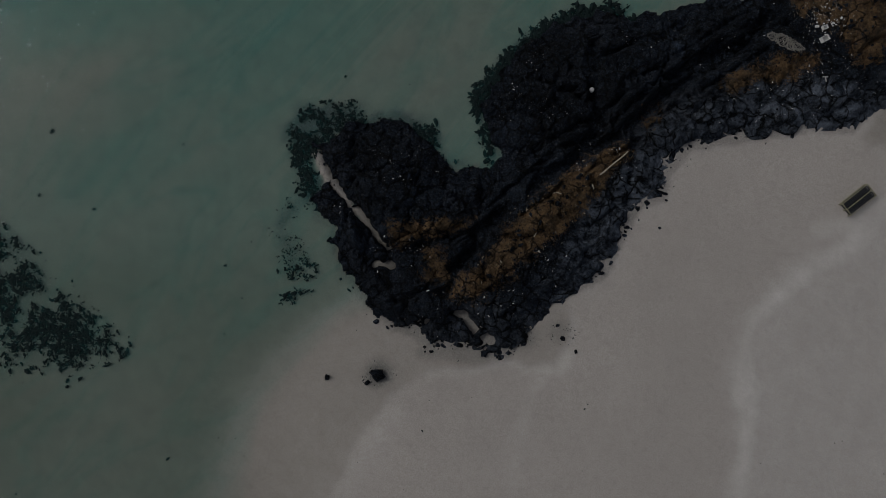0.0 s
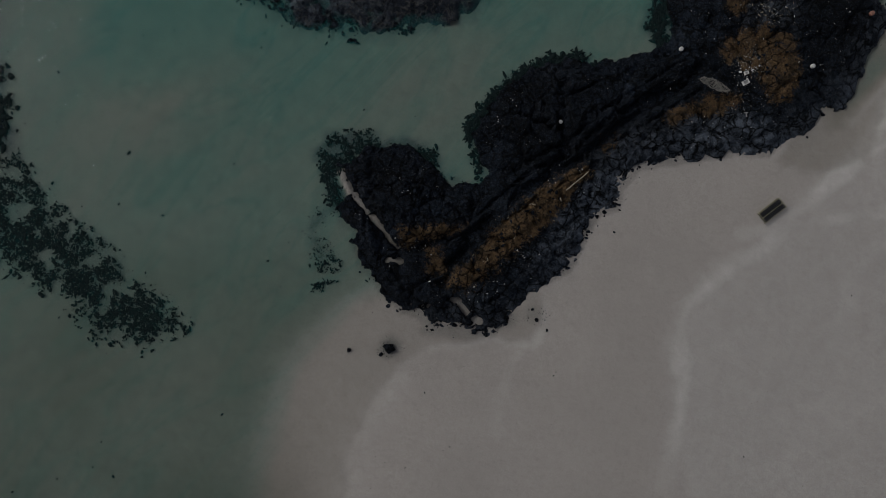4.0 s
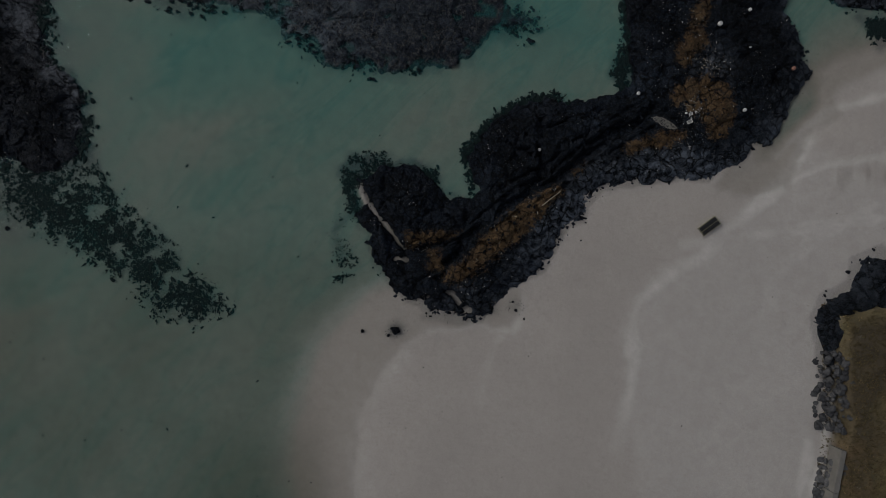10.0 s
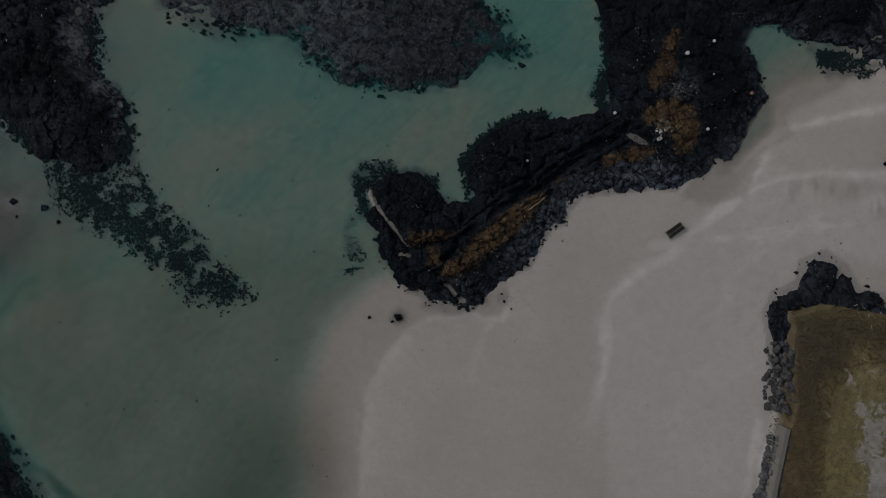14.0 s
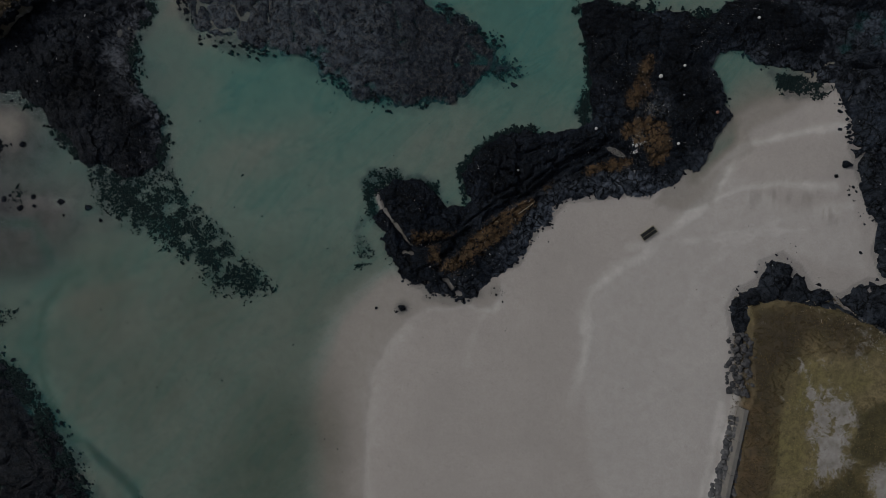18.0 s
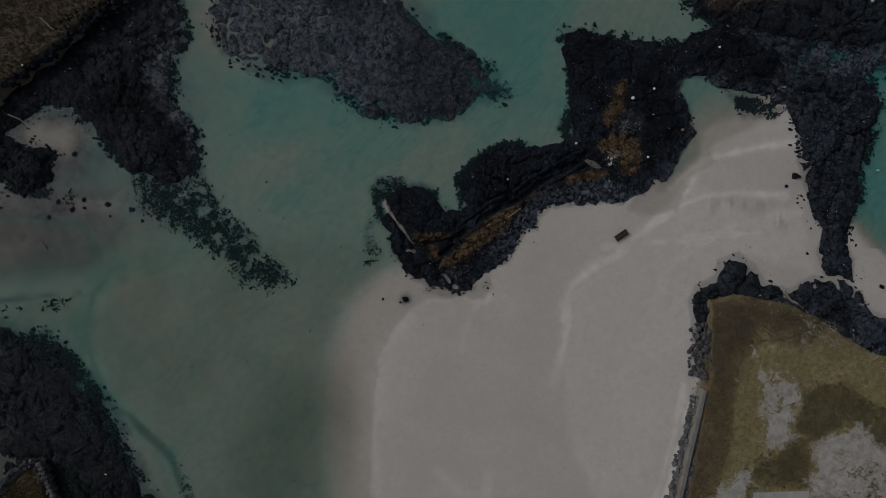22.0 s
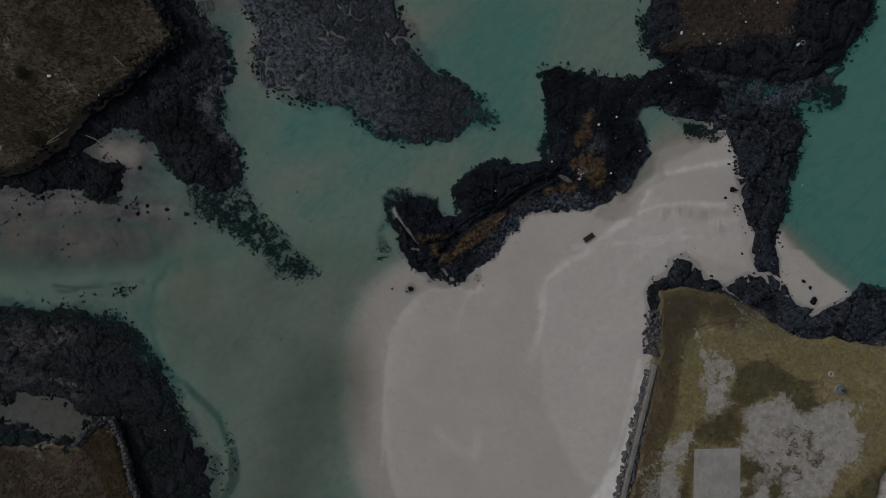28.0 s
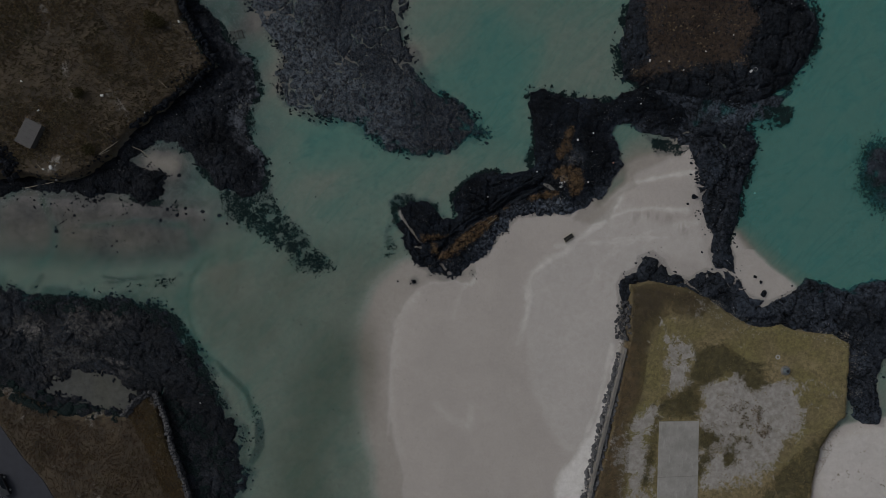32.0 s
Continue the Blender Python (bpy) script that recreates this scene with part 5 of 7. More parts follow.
def slab_geometry(cells, h, rn, gap=0.05, lift=0.06, seg=0.5, tilt=0.10, depth=0.5):
    """Vertices and faces of a rough slab for each cell: a base ring, a shoulder, a worn top ring and a crown."""
    slabs = []
    warp, wf = seg * 0.8, 0.45 / seg
    for (cx, cy), out in cells:
        ring = []
        for (ax, ay), (bx, by) in zip(out, out[1:] + out[:1]):
            n = max(1, min(5, int(1 + math.hypot(bx - ax, by - ay) / seg)))
            for k in range(n):
                t = k / n
                ring.append((ax + (bx - ax) * t, ay + (by - ay) * t))
        ring = [(qx + warp * (noise.noise((qx * wf, qy * wf, 3.1))), qy + warp * (noise.noise((qx * wf, qy * wf, 8.7)))) for qx, qy in ring]
        cx, cy = cx + warp * noise.noise((cx * wf, cy * wf, 3.1)), cy + warp * noise.noise((cx * wf, cy * wf, 8.7))
        ring = [((a[0] + 2 * b[0] + c[0]) / 4, (a[1] + 2 * b[1] + c[1]) / 4) for a, b, c in zip(ring[-1:] + ring[:-1], ring, ring[1:] + ring[:1])]
        n = len(ring)
        if n < 4:
            continue
        gx, gy, up = rn.gauss(0, tilt), rn.gauss(0, tilt), rn.gauss(0, lift)
        size = math.sqrt(max(0.05, abs(sum(a[0] * b[1] - b[0] * a[1] for a, b in zip(out, out[1:] + out[:1]))) / 2))
        v = []
        g = gap * rn.choice((0.3, 0.4, 0.5, 0.8, 1.3, 3.2))
        k0 = max(0.5, 1 - g / size)
        jit = [(rn.uniform(-1, 1) * 0.03 * size, rn.uniform(-1, 1) * 0.03 * size) for _ in ring]
        for level, (k, dz) in enumerate(((k0, -depth), (k0, -0.045 * min(1.0, size)), (k0 * 0.94, 0.0))):
            for (qx, qy), (jx, jy) in zip(ring, jit):
                x, y = cx + (qx - cx) * k + jx, cy + (qy - cy) * k + jy
                v.append((x, y, dz + up + gx * (x - cx) + gy * (y - cy) + (rn.uniform(-0.05, 0.05) if level else 0)))
        v.append((cx, cy, up + 0.03 * size + rn.uniform(-0.03, 0.03)))
        f = []
        for a in (0, n):
            f += [(a + i, a + (i + 1) % n, a + n + (i + 1) % n, a + n + i) for i in range(n)]
        f += [(2 * n + i, 2 * n + (i + 1) % n, 3 * n) for i in range(n)]
        slabs.append(((cx, cy), np.array(v), f))
    # height of each slab follows the rock under its centre, with part of the slope
    allv = np.concatenate([s[1] for s in slabs])
    zc = h(np.array([s[0][0] for s in slabs]), np.array([s[0][1] for s in slabs]))
    zv = h(allv[:, 0], allv[:, 1])
    i = 0
    for (c, v, f), z0 in zip(slabs, zc):
        n = len(v)
        v[:, 2] += z0 + 0.85 * np.clip(zv[i:i + n] - z0, -1.1, 0.5)
        i += n
    return slabs


def rock_mass(name, poly, h, cell, label, seed, parts=0, stretch=None, material=BASALT, slab_material=None, drop=0.35,
              lichen=0.0, pale=0.0, grow=0.7, avoid=(), step=0.22, gap=0.016, lift=0.03, tilt=0.03, pale_zone=None, only=None, vein=0.0, flow=0.0, long=1.0, massive=0.0, floor=-0.45, sink=0.13, relief=0.6):
    """A lava outcrop: the rock bed as the thing, its cracked slabs as parts, the far ones joined."""
    xs, ys = np.array([p[0] for p in poly]), np.array([p[1] for p in poly])
    gx, gy = np.arange(xs.min() - 1, xs.max() + 1.2, step), np.arange(ys.min() - 1, ys.max() + 1.2, step)
    X, Y = np.meshgrid(gx, gy)
    if only:
        inside = only(X, Y)
        gx, gy = gx[inside.any(0)], gy[inside.any(1)]
        X, Y = np.meshgrid(gx, gy)
    fold = np.abs(fbm(X, Y, 1.3, 4, seed + 5))
    Z = np.maximum(h(X, Y), -0.9) - sink + (0.22 - 0.55 * fold) * relief + fbm(X, Y, 0.45, 3, seed + 3) * 0.16 * relief
    keep = (sdf(poly, X, Y) < 0.9) & (Z > -1.0)
    if only:
        keep &= only(X, Y)
    me, used = grid_mesh("rock_bed", gx, gy, Z, keep)
    put_attr(me, "lichen", lichen_at(X, Y, lichen).ravel()[used])
    pz = (lambda a, b: np.full(np.shape(a), float(pale))) if pale_zone is None else pale_zone
    put_attr(me, "pale", np.asarray(pz(X, Y)).ravel()[used])
    put_attr(me, "vein", np.full(len(used), vein))
    me.materials.append(material)
    me.polygons.foreach_set("use_smooth", np.ones(len(me.polygons), bool))
    bed = tagged(new(name, me), label, "rock outcrop")

    def accept(a, b):
        ok = sdf(poly, a, b) + fbm(a, b, 2.0, 3, seed) * 0.5 < grow
        for q, m in avoid:
            ok &= sdf(q, a, b) > m
        if only:
            ok &= only(a, b)
        ok &= gap_cut(a, b) + 0.25 * fbm(a, b, 0.6, 3, 9) > 0.32
        return ok & (h(a, b) > floor)

    rn = random.Random(seed)
    slabs = slab_geometry(crack_cells(poly, cell, seed, drop, accept, flow, long, massive), h, rn, gap, lift, cell * 0.45, tilt)
    near, far = slabs, []
    if stretch:
        slabs.sort(key=lambda s: (s[0][0] - stretch[0]) ** 2 + (s[0][1] - stretch[1]) ** 2)
    near, far = slabs[:parts], slabs[parts:]
    for c, v, f in near:
        me = mesh_of("rock_slab", v, f, slab_material or BASALT_SLAB)
        put_attr(me, "lichen", lichen_at(v[:, 0], v[:, 1], lichen))
        put_attr(me, "pale", pz(v[:, 0], v[:, 1]))
        put_attr(me, "vein", np.full(len(v), vein))
        ob = new("rock_slab", me)
        ob.parent = bed
    if far:
        vs, fs, n = [], [], 0
        for c, v, f in far:
            vs.append(v)
            fs += [tuple(i + n for i in q) for q in f]
            n += len(v)
        v = np.concatenate(vs)
        me = mesh_of("joined_slab", v, fs, material)
        put_attr(me, "lichen", lichen_at(v[:, 0], v[:, 1], lichen))
        put_attr(me, "pale", pz(v[:, 0], v[:, 1]))
        put_attr(me, "vein", np.full(len(v), vein))
        ob = tagged(new("joined_slab", me), kind="stuff")
        ob.parent = bed
    return bed


H_MAIN = rock_top(MAIN_ROCK, 1.0, 1.1, rough=0.24, seed=40, main=True, out=0.3, ragged=0.8)
H_NORTH = rock_top(N_ISLAND, 1.6, 1.5, rough=0.32, seed=50, joints=4.6, groove=0.8, crown=N_ISLAND_GRASS, pool=HUB_POOL, pool_z=0.0)
H_EAST = rock_top(EAST_ROCK, 1.1, 0.9, rough=0.28, seed=60, joints=5.0, groove=0.9, out=0.4, ragged=0.9, pool=HUB_POOL, pool_z=0.0, cuts=((EAST_CLEFT, 0.22),))
H_SE = rock_top(SOUTHEAST_ROCK, 0.95, 0.9, rough=0.28, seed=70, joints=4.8, groove=0.9, out=0.3, ragged=0.9)
H_REEF = rock_top(REEF, 0.22, 0.6, rough=0.11, seed=80, groove=0.34, ragged=2.0, out=0.6, lobes=5.0, cuts=((REEF_GAP, 0.35), (REEF_CLEFT, 0.25)))
H_WEST = rock_top(WEST_ROCK, 0.75, 1.0, rough=0.28, seed=90, ragged=1.2, out=0.3, pool=LOW_GREY, pool_z=0.03)
H_SW = rock_top(SOUTHWEST_ROCK, 0.5, 1.2, rough=0.2, seed=100, pool=POOL, ragged=1.6, out=0.5, dip=SOUTHWEST_WALL[2:])
H_EREEF = rock_top(EAST_REEF, 0.02, 1.4, low=-1.6, rough=0.30, seed=110)

H_HUB = rock_top(HUB, 0.40, 0.7, rough=0.25, seed=120, pool=HUB_POOL, pool_z=0.0)

# the sea, as deep as the sand or rock under it
WX, WY = axis(-98, 104, 0.8, -54, 62), axis(-60, 60, 0.8, -36, 36)
wx, wy = np.meshgrid(WX, WY)
over = ground_z(wx, wy)
wm, used = grid_mesh("water", WX, WY, np.zeros_like(over), over < 0.03)
wx, wy, over = wx.ravel(), wy.ravel(), over.ravel()
for hf in (H_MAIN, H_NORTH, H_EAST, H_SE, H_REEF, H_WEST, H_SW, H_EREEF, H_HUB):
    over = np.maximum(over, hf(wx, wy))
put_attr(wm, "depth", np.maximum(-over, 0)[used])
wm.materials.append(WATER)
water = tagged(new("water", wm), "clear shallow teal sea water over sand", "water", kind="structure")

def reach(x, y):
    return 0.8 * np.asarray(x) + 0.6 * np.asarray(y)


def flank(x, y):
    dust_and_paling = bell(np.hypot(np.asarray(x) - DEBRIS[0][0], np.asarray(y) - DEBRIS[0][1]), 1.7)
    dust_and_paling = np.maximum(dust_and_paling, 0.7 * smooth(3.0, 0.3, sdf(COVE, x, y) + fbm(x, y, 2.0, 4, 35) * 1.5))
    # rock grows paler towards the beach
    dust_and_paling = np.maximum(dust_and_paling, 0.75 * smooth(4.5, 0.5, sdf(BEACH, x, y) + fbm(x, y, 3.0, 4, 34) * 2.0))
    return np.maximum(0.95 * smooth(0.9, -0.7, sdf(FLANK, x, y) - 0.3 + fbm(x, y, 2.0, 3, 33) * 0.7), dust_and_paling)


def silt(x, y):
    """Sandy silt on the reef, thickest towards its western lobes."""
    x, y = np.asarray(x, float), np.asarray(y, float)
    west = smooth(2.5, 14, x * -0.7 + y * -0.35 + 10 + fbm(x, y, 9, 4, 83) * 8)
    return np.clip(0.22 + 0.68 * west, 0, 1)


def washed(x, y):
    x, y = np.asarray(x, float), np.asarray(y, float)
    rim = smooth(4.0, 1.0, -sdf(WEST_ROCK, x, y) + fbm(x, y, 5, 4, 96) * 3) * smooth(-48, -40, x) * smooth(16, 22, y)
    return np.maximum(np.maximum(rim, 0.95 * smooth(0.8, -0.6, sdf(LOW_GREY, x, y))), worn(x, y) * 0.25)


def platform_sand(x, y):
    """Sandy hollows on the lava platform."""
    x, y = np.asarray(x, float), np.asarray(y, float)
    out = 0.12 + 0.3 * smooth(0.0, 0.4, fbm(x, y, 6, 5, 95))
    for px, py in PLATFORM_SAND:
        out = np.maximum(out, 0.95 * smooth(3.4, 1.2, np.hypot((x - px) * 0.7, y - py) + fbm(x, y, 2.5, 4, 97) * 1.6))
    out = np.maximum(out, bell(away(PLATFORM_VEIN, x, y) + fbm(x, y, 1.5, 3, 99) * 0.3, 0.3))
    return out * smooth(0.5, 3.5, -sdf(SOUTHWEST_ROCK, x, y) + fbm(x, y, 4, 4, 98) * 2)


def worn(x, y):
    x, y = np.asarray(x, float), np.asarray(y, float)
    return 0.12 + 0.6 * smooth(-0.12, 0.22, fbm(x, y, 6, 5, 95))


rock_mass("rock_outcrop", MAIN_ROCK, H_MAIN, 0.62, "black cracked lava tip with ochre patches, ringed by sand", 1, 300, (1, -1), drop=0.40, flow=32, long=1.35, massive=0.9, grow=0.5, pale_zone=flank, step=0.11, only=lambda a, b: reach(a, b) < 6.5)
rock_mass("rock_outcrop", MAIN_ROCK, H_MAIN, 0.66, "black cracked lava ridge with an ochre back", 11, 300, (12, 9), drop=0.40, flow=32, long=1.35, massive=0.9, grow=0.5, pale_zone=flank, step=0.11, only=lambda a, b: (reach(a, b) >= 6.5) & (reach(a, b) < 23))
rock_mass("rock_outcrop", MAIN_ROCK, H_MAIN, 0.72, "black cracked lava shoulder strewn with white floats", 12, 300, (24, 18), drop=0.40, flow=60, long=1.25, massive=0.9, grow=0.5, pale_zone=flank, step=0.13, only=lambda a, b: reach(a, b) >= 23)
rock_mass("rock_island", N_ISLAND, H_NORTH, 1.15, "black lava island with a brown grassy crown", 2, 220, (55, 25), material=ISLAND_ROCK, slab_material=ISLAND_ROCK, pale=0.25, lichen=1.0, flow=70, long=1.3, massive=0.9, drop=0.42)
rock_mass("rock_ridge", EAST_ROCK, H_EAST, 1.0, "black cracked lava ridge beside teal water", 3, 220, (52, 10), relief=0.35, pale=0.35, flow=80, long=1.4, massive=0.9, drop=0.42)
rock_mass("rock_shore", SOUTHEAST_ROCK, H_SE, 1.05, "black cracked lava shore round the grassy field", 4, 300, (45, 0), relief=0.4, pale=0.5, avoid=((FIELD, -0.5),), flow=10, long=1.3, massive=0.9, drop=0.42)
rock_mass("reef", REEF, H_REEF, 1.1, "low grey-brown reef awash in shallow water", 5, 250, (0, 25), sink=0.05, relief=0.5, material=REEF_ROCK, slab_material=REEF_ROCK, pale_zone=silt, gap=0.010, lift=0.015, tilt=0.02, vein=0.8, floor=-0.12, grow=2.5, flow=-45, long=1.5, massive=1.0, drop=0.5)
rock_mass("rock_point", WEST_ROCK, H_WEST, 1.0, "rugged black lava point below a grassy headland", 6, 280, (-38, 12), avoid=((WEST_HEADLAND, 0.0),), material=POINT_ROCK, slab_material=POINT_ROCK, pale_zone=washed, lift=0.05, tilt=0.07, grow=1.0, flow=-40, long=1.3, massive=0.6, drop=0.40)
rock_mass("rock_platform", SOUTHWEST_ROCK, H_SW, 1.15, "dark lava platform with sandy hollows", 7, 280, (-45, -18), avoid=((SOUTHWEST_HEADLAND, 0.2),), material=PLATFORM_ROCK, slab_material=PLATFORM_ROCK, pale_zone=platform_sand, lift=0.05, tilt=0.06, vein=0.2, grow=1.2, flow=-30, long=1.4, massive=1.0, drop=0.5)
rock_mass("low_rock", HUB, H_HUB, 1.2, "low wet dark rock between the island and the ridge", 9, 80, (52, 26), pale=0.8, gap=0.04)
rock_mass("sunken_reef", EAST_REEF, H_EREEF, 1.4, "dark weedy reef under teal water", 8, 60, (84, 14), material=REEF_ROCK, slab_material=REEF_ROCK, pale=0.4, gap=0.15)


# ---------------------------------------------------------------- scattered blobs: weed, stones, tufts
def scatter(poly, count, seed, margin=0.0, density=None):
    rn = np.random.RandomState(seed)
    xs, ys = [p[0] for p in poly], [p[1] for p in poly]
    out = []
    total = 0
    for _ in range(60):
        x = rn.uniform(min(xs) - 2, max(xs) + 2, count * 2)
        y = rn.uniform(min(ys) - 2, max(ys) + 2, count * 2)
        ok = sdf(poly, x, y) < margin
        if density is not None:
            ok &= rn.rand(count * 2) < density(x, y)
        out.append(np.stack([x[ok], y[ok]], 1))
        total += ok.sum()
        if total >= count:
            break
    return np.concatenate(out)[:count]


def blobs(name, at, z, size, seed, material, height=0.35, sides=9, ragged=0.45, long=0.5):
    """Many small ragged mounds in one mesh: a rim, a shoulder and a crown each."""
    rn = np.random.RandomState(seed)
    n = len(at)
    ang = np.arange(sides) * 2 * np.pi / sides
    turn = rn.uniform(0, np.pi, n)
    r = size[:, None] * (1 + ragged * rn.uniform(-1, 1, (n, sides)))
    lx, ly = 1 + long * rn.rand(n), 1 - 0.45 * long * rn.rand(n)
    ux, uy = r * np.cos(ang) * lx[:, None], r * np.sin(ang) * ly[:, None]
    c, s = np.cos(turn)[:, None], np.sin(turn)[:, None]
    dx, dy = ux * c - uy * s, ux * s + uy * c
    hh = size * height
    v = np.zeros((n, 2 * sides + 1, 3))
    v[:, :sides, 0], v[:, :sides, 1], v[:, :sides, 2] = at[:, :1] + dx, at[:, 1:] + dy, (z - hh * 0.6)[:, None]
    v[:, sides:2 * sides, 0], v[:, sides:2 * sides, 1] = at[:, :1] + dx * 0.72, at[:, 1:] + dy * 0.72
    v[:, sides:2 * sides, 2] = (z + hh * 0.55)[:, None] + hh[:, None] * 0.4 * rn.uniform(-1, 1, (n, sides))
    v[:, -1, :2] = at
    v[:, -1, 2] = z + hh
    k = np.arange(sides)
    k2 = (k + 1) % sides
    tri = np.concatenate([np.stack([k, k2, sides + k2], 1), np.stack([k, sides + k2, sides + k], 1), np.stack([sides + k, sides + k2, np.full(sides, 2 * sides)], 1)])
    tris = (tri[None] + (np.arange(n) * (2 * sides + 1))[:, None, None]).reshape(-1, 3)
    return tri_mesh(name, v.reshape(-1, 3), tris, material)


def weed_bed(poly, count, seed, label, lo=0.15, hi=0.5, scale=3.0, cut=0.0, soft=0.25):
    at = scatter(poly, count, seed, soft, lambda a, b: smooth(cut - 0.25, cut + 0.35, fbm(a, b, scale, 4, seed)) * smooth(soft, -2 * soft, sdf(poly, a, b)))
    rn = np.random.RandomState(seed)
    size = 0.75 * (lo + (hi - lo) * rn.rand(len(at)) ** 2.0)
    at = np.repeat(at, 2, 0) + rn.normal(size=(2 * len(at), 2)) * np.repeat(size, 2)[:, None] * 0.55
    size = np.repeat(size, 2) * rn.uniform(0.45, 0.8, len(at))
    z = np.maximum(ground_z(at[:, 0], at[:, 1]), 0.0) + rn.uniform(-0.03, 0.02, len(at))
    return tagged(new("seaweed", blobs("seaweed", at, z, size, seed, WEED, 0.2, 6, 0.5, 1.1)), label, "seaweed", kind="stuff")


weed_bed(WEED_BED, 7600, 1, "dark green seaweed clumps in shallow water", 0.04, 0.27, 0.9, -0.12, 1.1)
weed_bed(WEED_A, 1500, 2, "dark seaweed fringe round the lava tip", 0.04, 0.26, 1.0, -0.2)
weed_bed(WEED_B, 2200, 3, "dark seaweed fringe along the lava shore", 0.04, 0.3, 1.0, -0.25)
weed_bed(WEED_C, 150, 4, "scattered dark seaweed on wet sand", 0.03, 0.2, 0.9, 0.05)
weed_bed(WEED_D, 1000, 5, "dark seaweed patch beside black rock", 0.06, 0.38, 1.5, -0.1)
weed_bed(WEED_E, 1000, 6, "dark seaweed fringe along the lava shore", 0.06, 0.35, 1.3, 0.08)
weed_bed(WEED_F, 600, 7, "green seaweed in a shaded inlet", 0.08, 0.4, 1.5, 0.05)
weed_bed(WEED_G, 650, 8, "dark seaweed on a wet sand flat", 0.06, 0.36, 1.6, 0.1, 0.6)
weed_bed(WEED_H, 90, 9, "dark seaweed streaks beside a tidal stream", 0.08, 0.35, 1.5, 0.15)
weed_bed(WEED_I, 110, 10, "dark seaweed lining a tidal channel", 0.08, 0.35, 1.5, 0.05)
weed_bed(EAST_REEF, 3000, 12, "dark weed covering a sunken reef", 0.06, 0.3, 1.8, -0.1, 0.9)
weed_bed(PLATFORM_WEED, 2600, 13, "blue-black weed fringing the lava platform", 0.05, 0.3, 1.6, -0.1, 0.7)
weed_bed(WEED_J, 400, 11, "green seaweed beside the island", 0.08, 0.4, 1.5, 0.05)



def weed_and_shade(poly, hf, count, seed, label, lo=0.06, hi=0.3, cut=-0.1):
    """Black clumps lying on rock: wet weed, and dark bands that stand in for shade."""
    at = scatter(poly, count, seed, 0.6, lambda a, b: smooth(cut - 0.2, cut + 0.3, fbm(a, b, 1.8, 4, seed)) * smooth(0.6, -1.2, sdf(poly, a, b)))
    size = lo + (hi - lo) * np.random.RandomState(seed).rand(len(at)) ** 2
    z = np.maximum(hf(at[:, 0], at[:, 1]), np.maximum(ground_z(at[:, 0], at[:, 1]), 0.0)) + 0.02
    tagged(new("seaweed", blobs("seaweed", at, z, size, seed, WEED, 0.35, 7, 0.5, 0.9)), label, "seaweed", kind="stuff")


# black clumps laid here to paint the shade at the foot of the bank
weed_and_shade(BANK_SHADE, H_SW, 2200, 14, "black clumps standing in for the shade below the grassy bank")
# the wall's cast shadow drawn as black clumps, together with shore weed
weed_and_shade(WALL_WEED_SHADE, H_SW, 4200, 15, "black clumps for the stone wall's shadow and the wet weed beyond it", 0.04, 0.2, 0.0)
weed_and_shade(PLATFORM_WEED, H_SW, 2600, 16, "black weed on the platform's wet rim", 0.05, 0.26)



def weed_rim(poly, count, seed, label, keep, width=0.8):
    """Ragged weed round a rock's waterline."""
    at = scatter(poly, count, seed, 1.6, lambda a, b: bell(sdf(poly, a, b), width) * smooth(-0.1, 0.3, fbm(a, b, 2.2, 4, seed)) * keep(a, b))
    rn = np.random.RandomState(seed)
    at = np.repeat(at, 2, 0) + rn.normal(size=(2 * len(at), 2)) * 0.12
    size = 0.05 + 0.2 * rn.rand(len(at)) ** 2
    z = np.maximum(ground_z(at[:, 0], at[:, 1]), 0.0) + rn.uniform(-0.02, 0.03, len(at))
    tagged(new("seaweed", blobs("seaweed", at, z, size, seed, WEED, 0.3, 6, 0.5, 0.9)), label, "seaweed", kind="stuff")


weed_rim(N_ISLAND, 1300, 17, "dark weed round the island's waterline", lambda a, b: sdf(HUB, a, b) > 0.5)
weed_rim(EAST_ROCK, 500, 18, "dark weed along the ridge's waterline", lambda a, b: (a > 55) * (b > 4))
weed_rim(WEST_ROCK, 1100, 19, "dark weed along the lava point's waterline", lambda a, b: (a > -52) * (b > 5), 0.6)
weed_rim(MAIN_ROCK, 900, 31, "dark weed along the lava shoulder's waterline", lambda a, b: (b > 14.5) * (sdf(COVE, a, b) > 3) * (a < 33), 0.7)

for i, (px, py) in enumerate(STONE_RINGS):
    ring = [(px + 1.0 * math.cos(a * 0.7), py + 0.8 * math.sin(a * 0.7)) for a in range(9)]
    weed_bed(ring, 130, 20 + i, "fine dark grit round a small stone", 0.012, 0.07, 0.6, 0.0)
PLUME_BED = [(a - 0.9, b) for a, b in PLUME] + [(a + 1.1, b) for a, b in PLUME[::-1]]
weed_bed(PLUME_BED, 260, 30, "fine dark grit and weed washed off the lava tip", 0.015, 0.1, 0.8, 0.1)


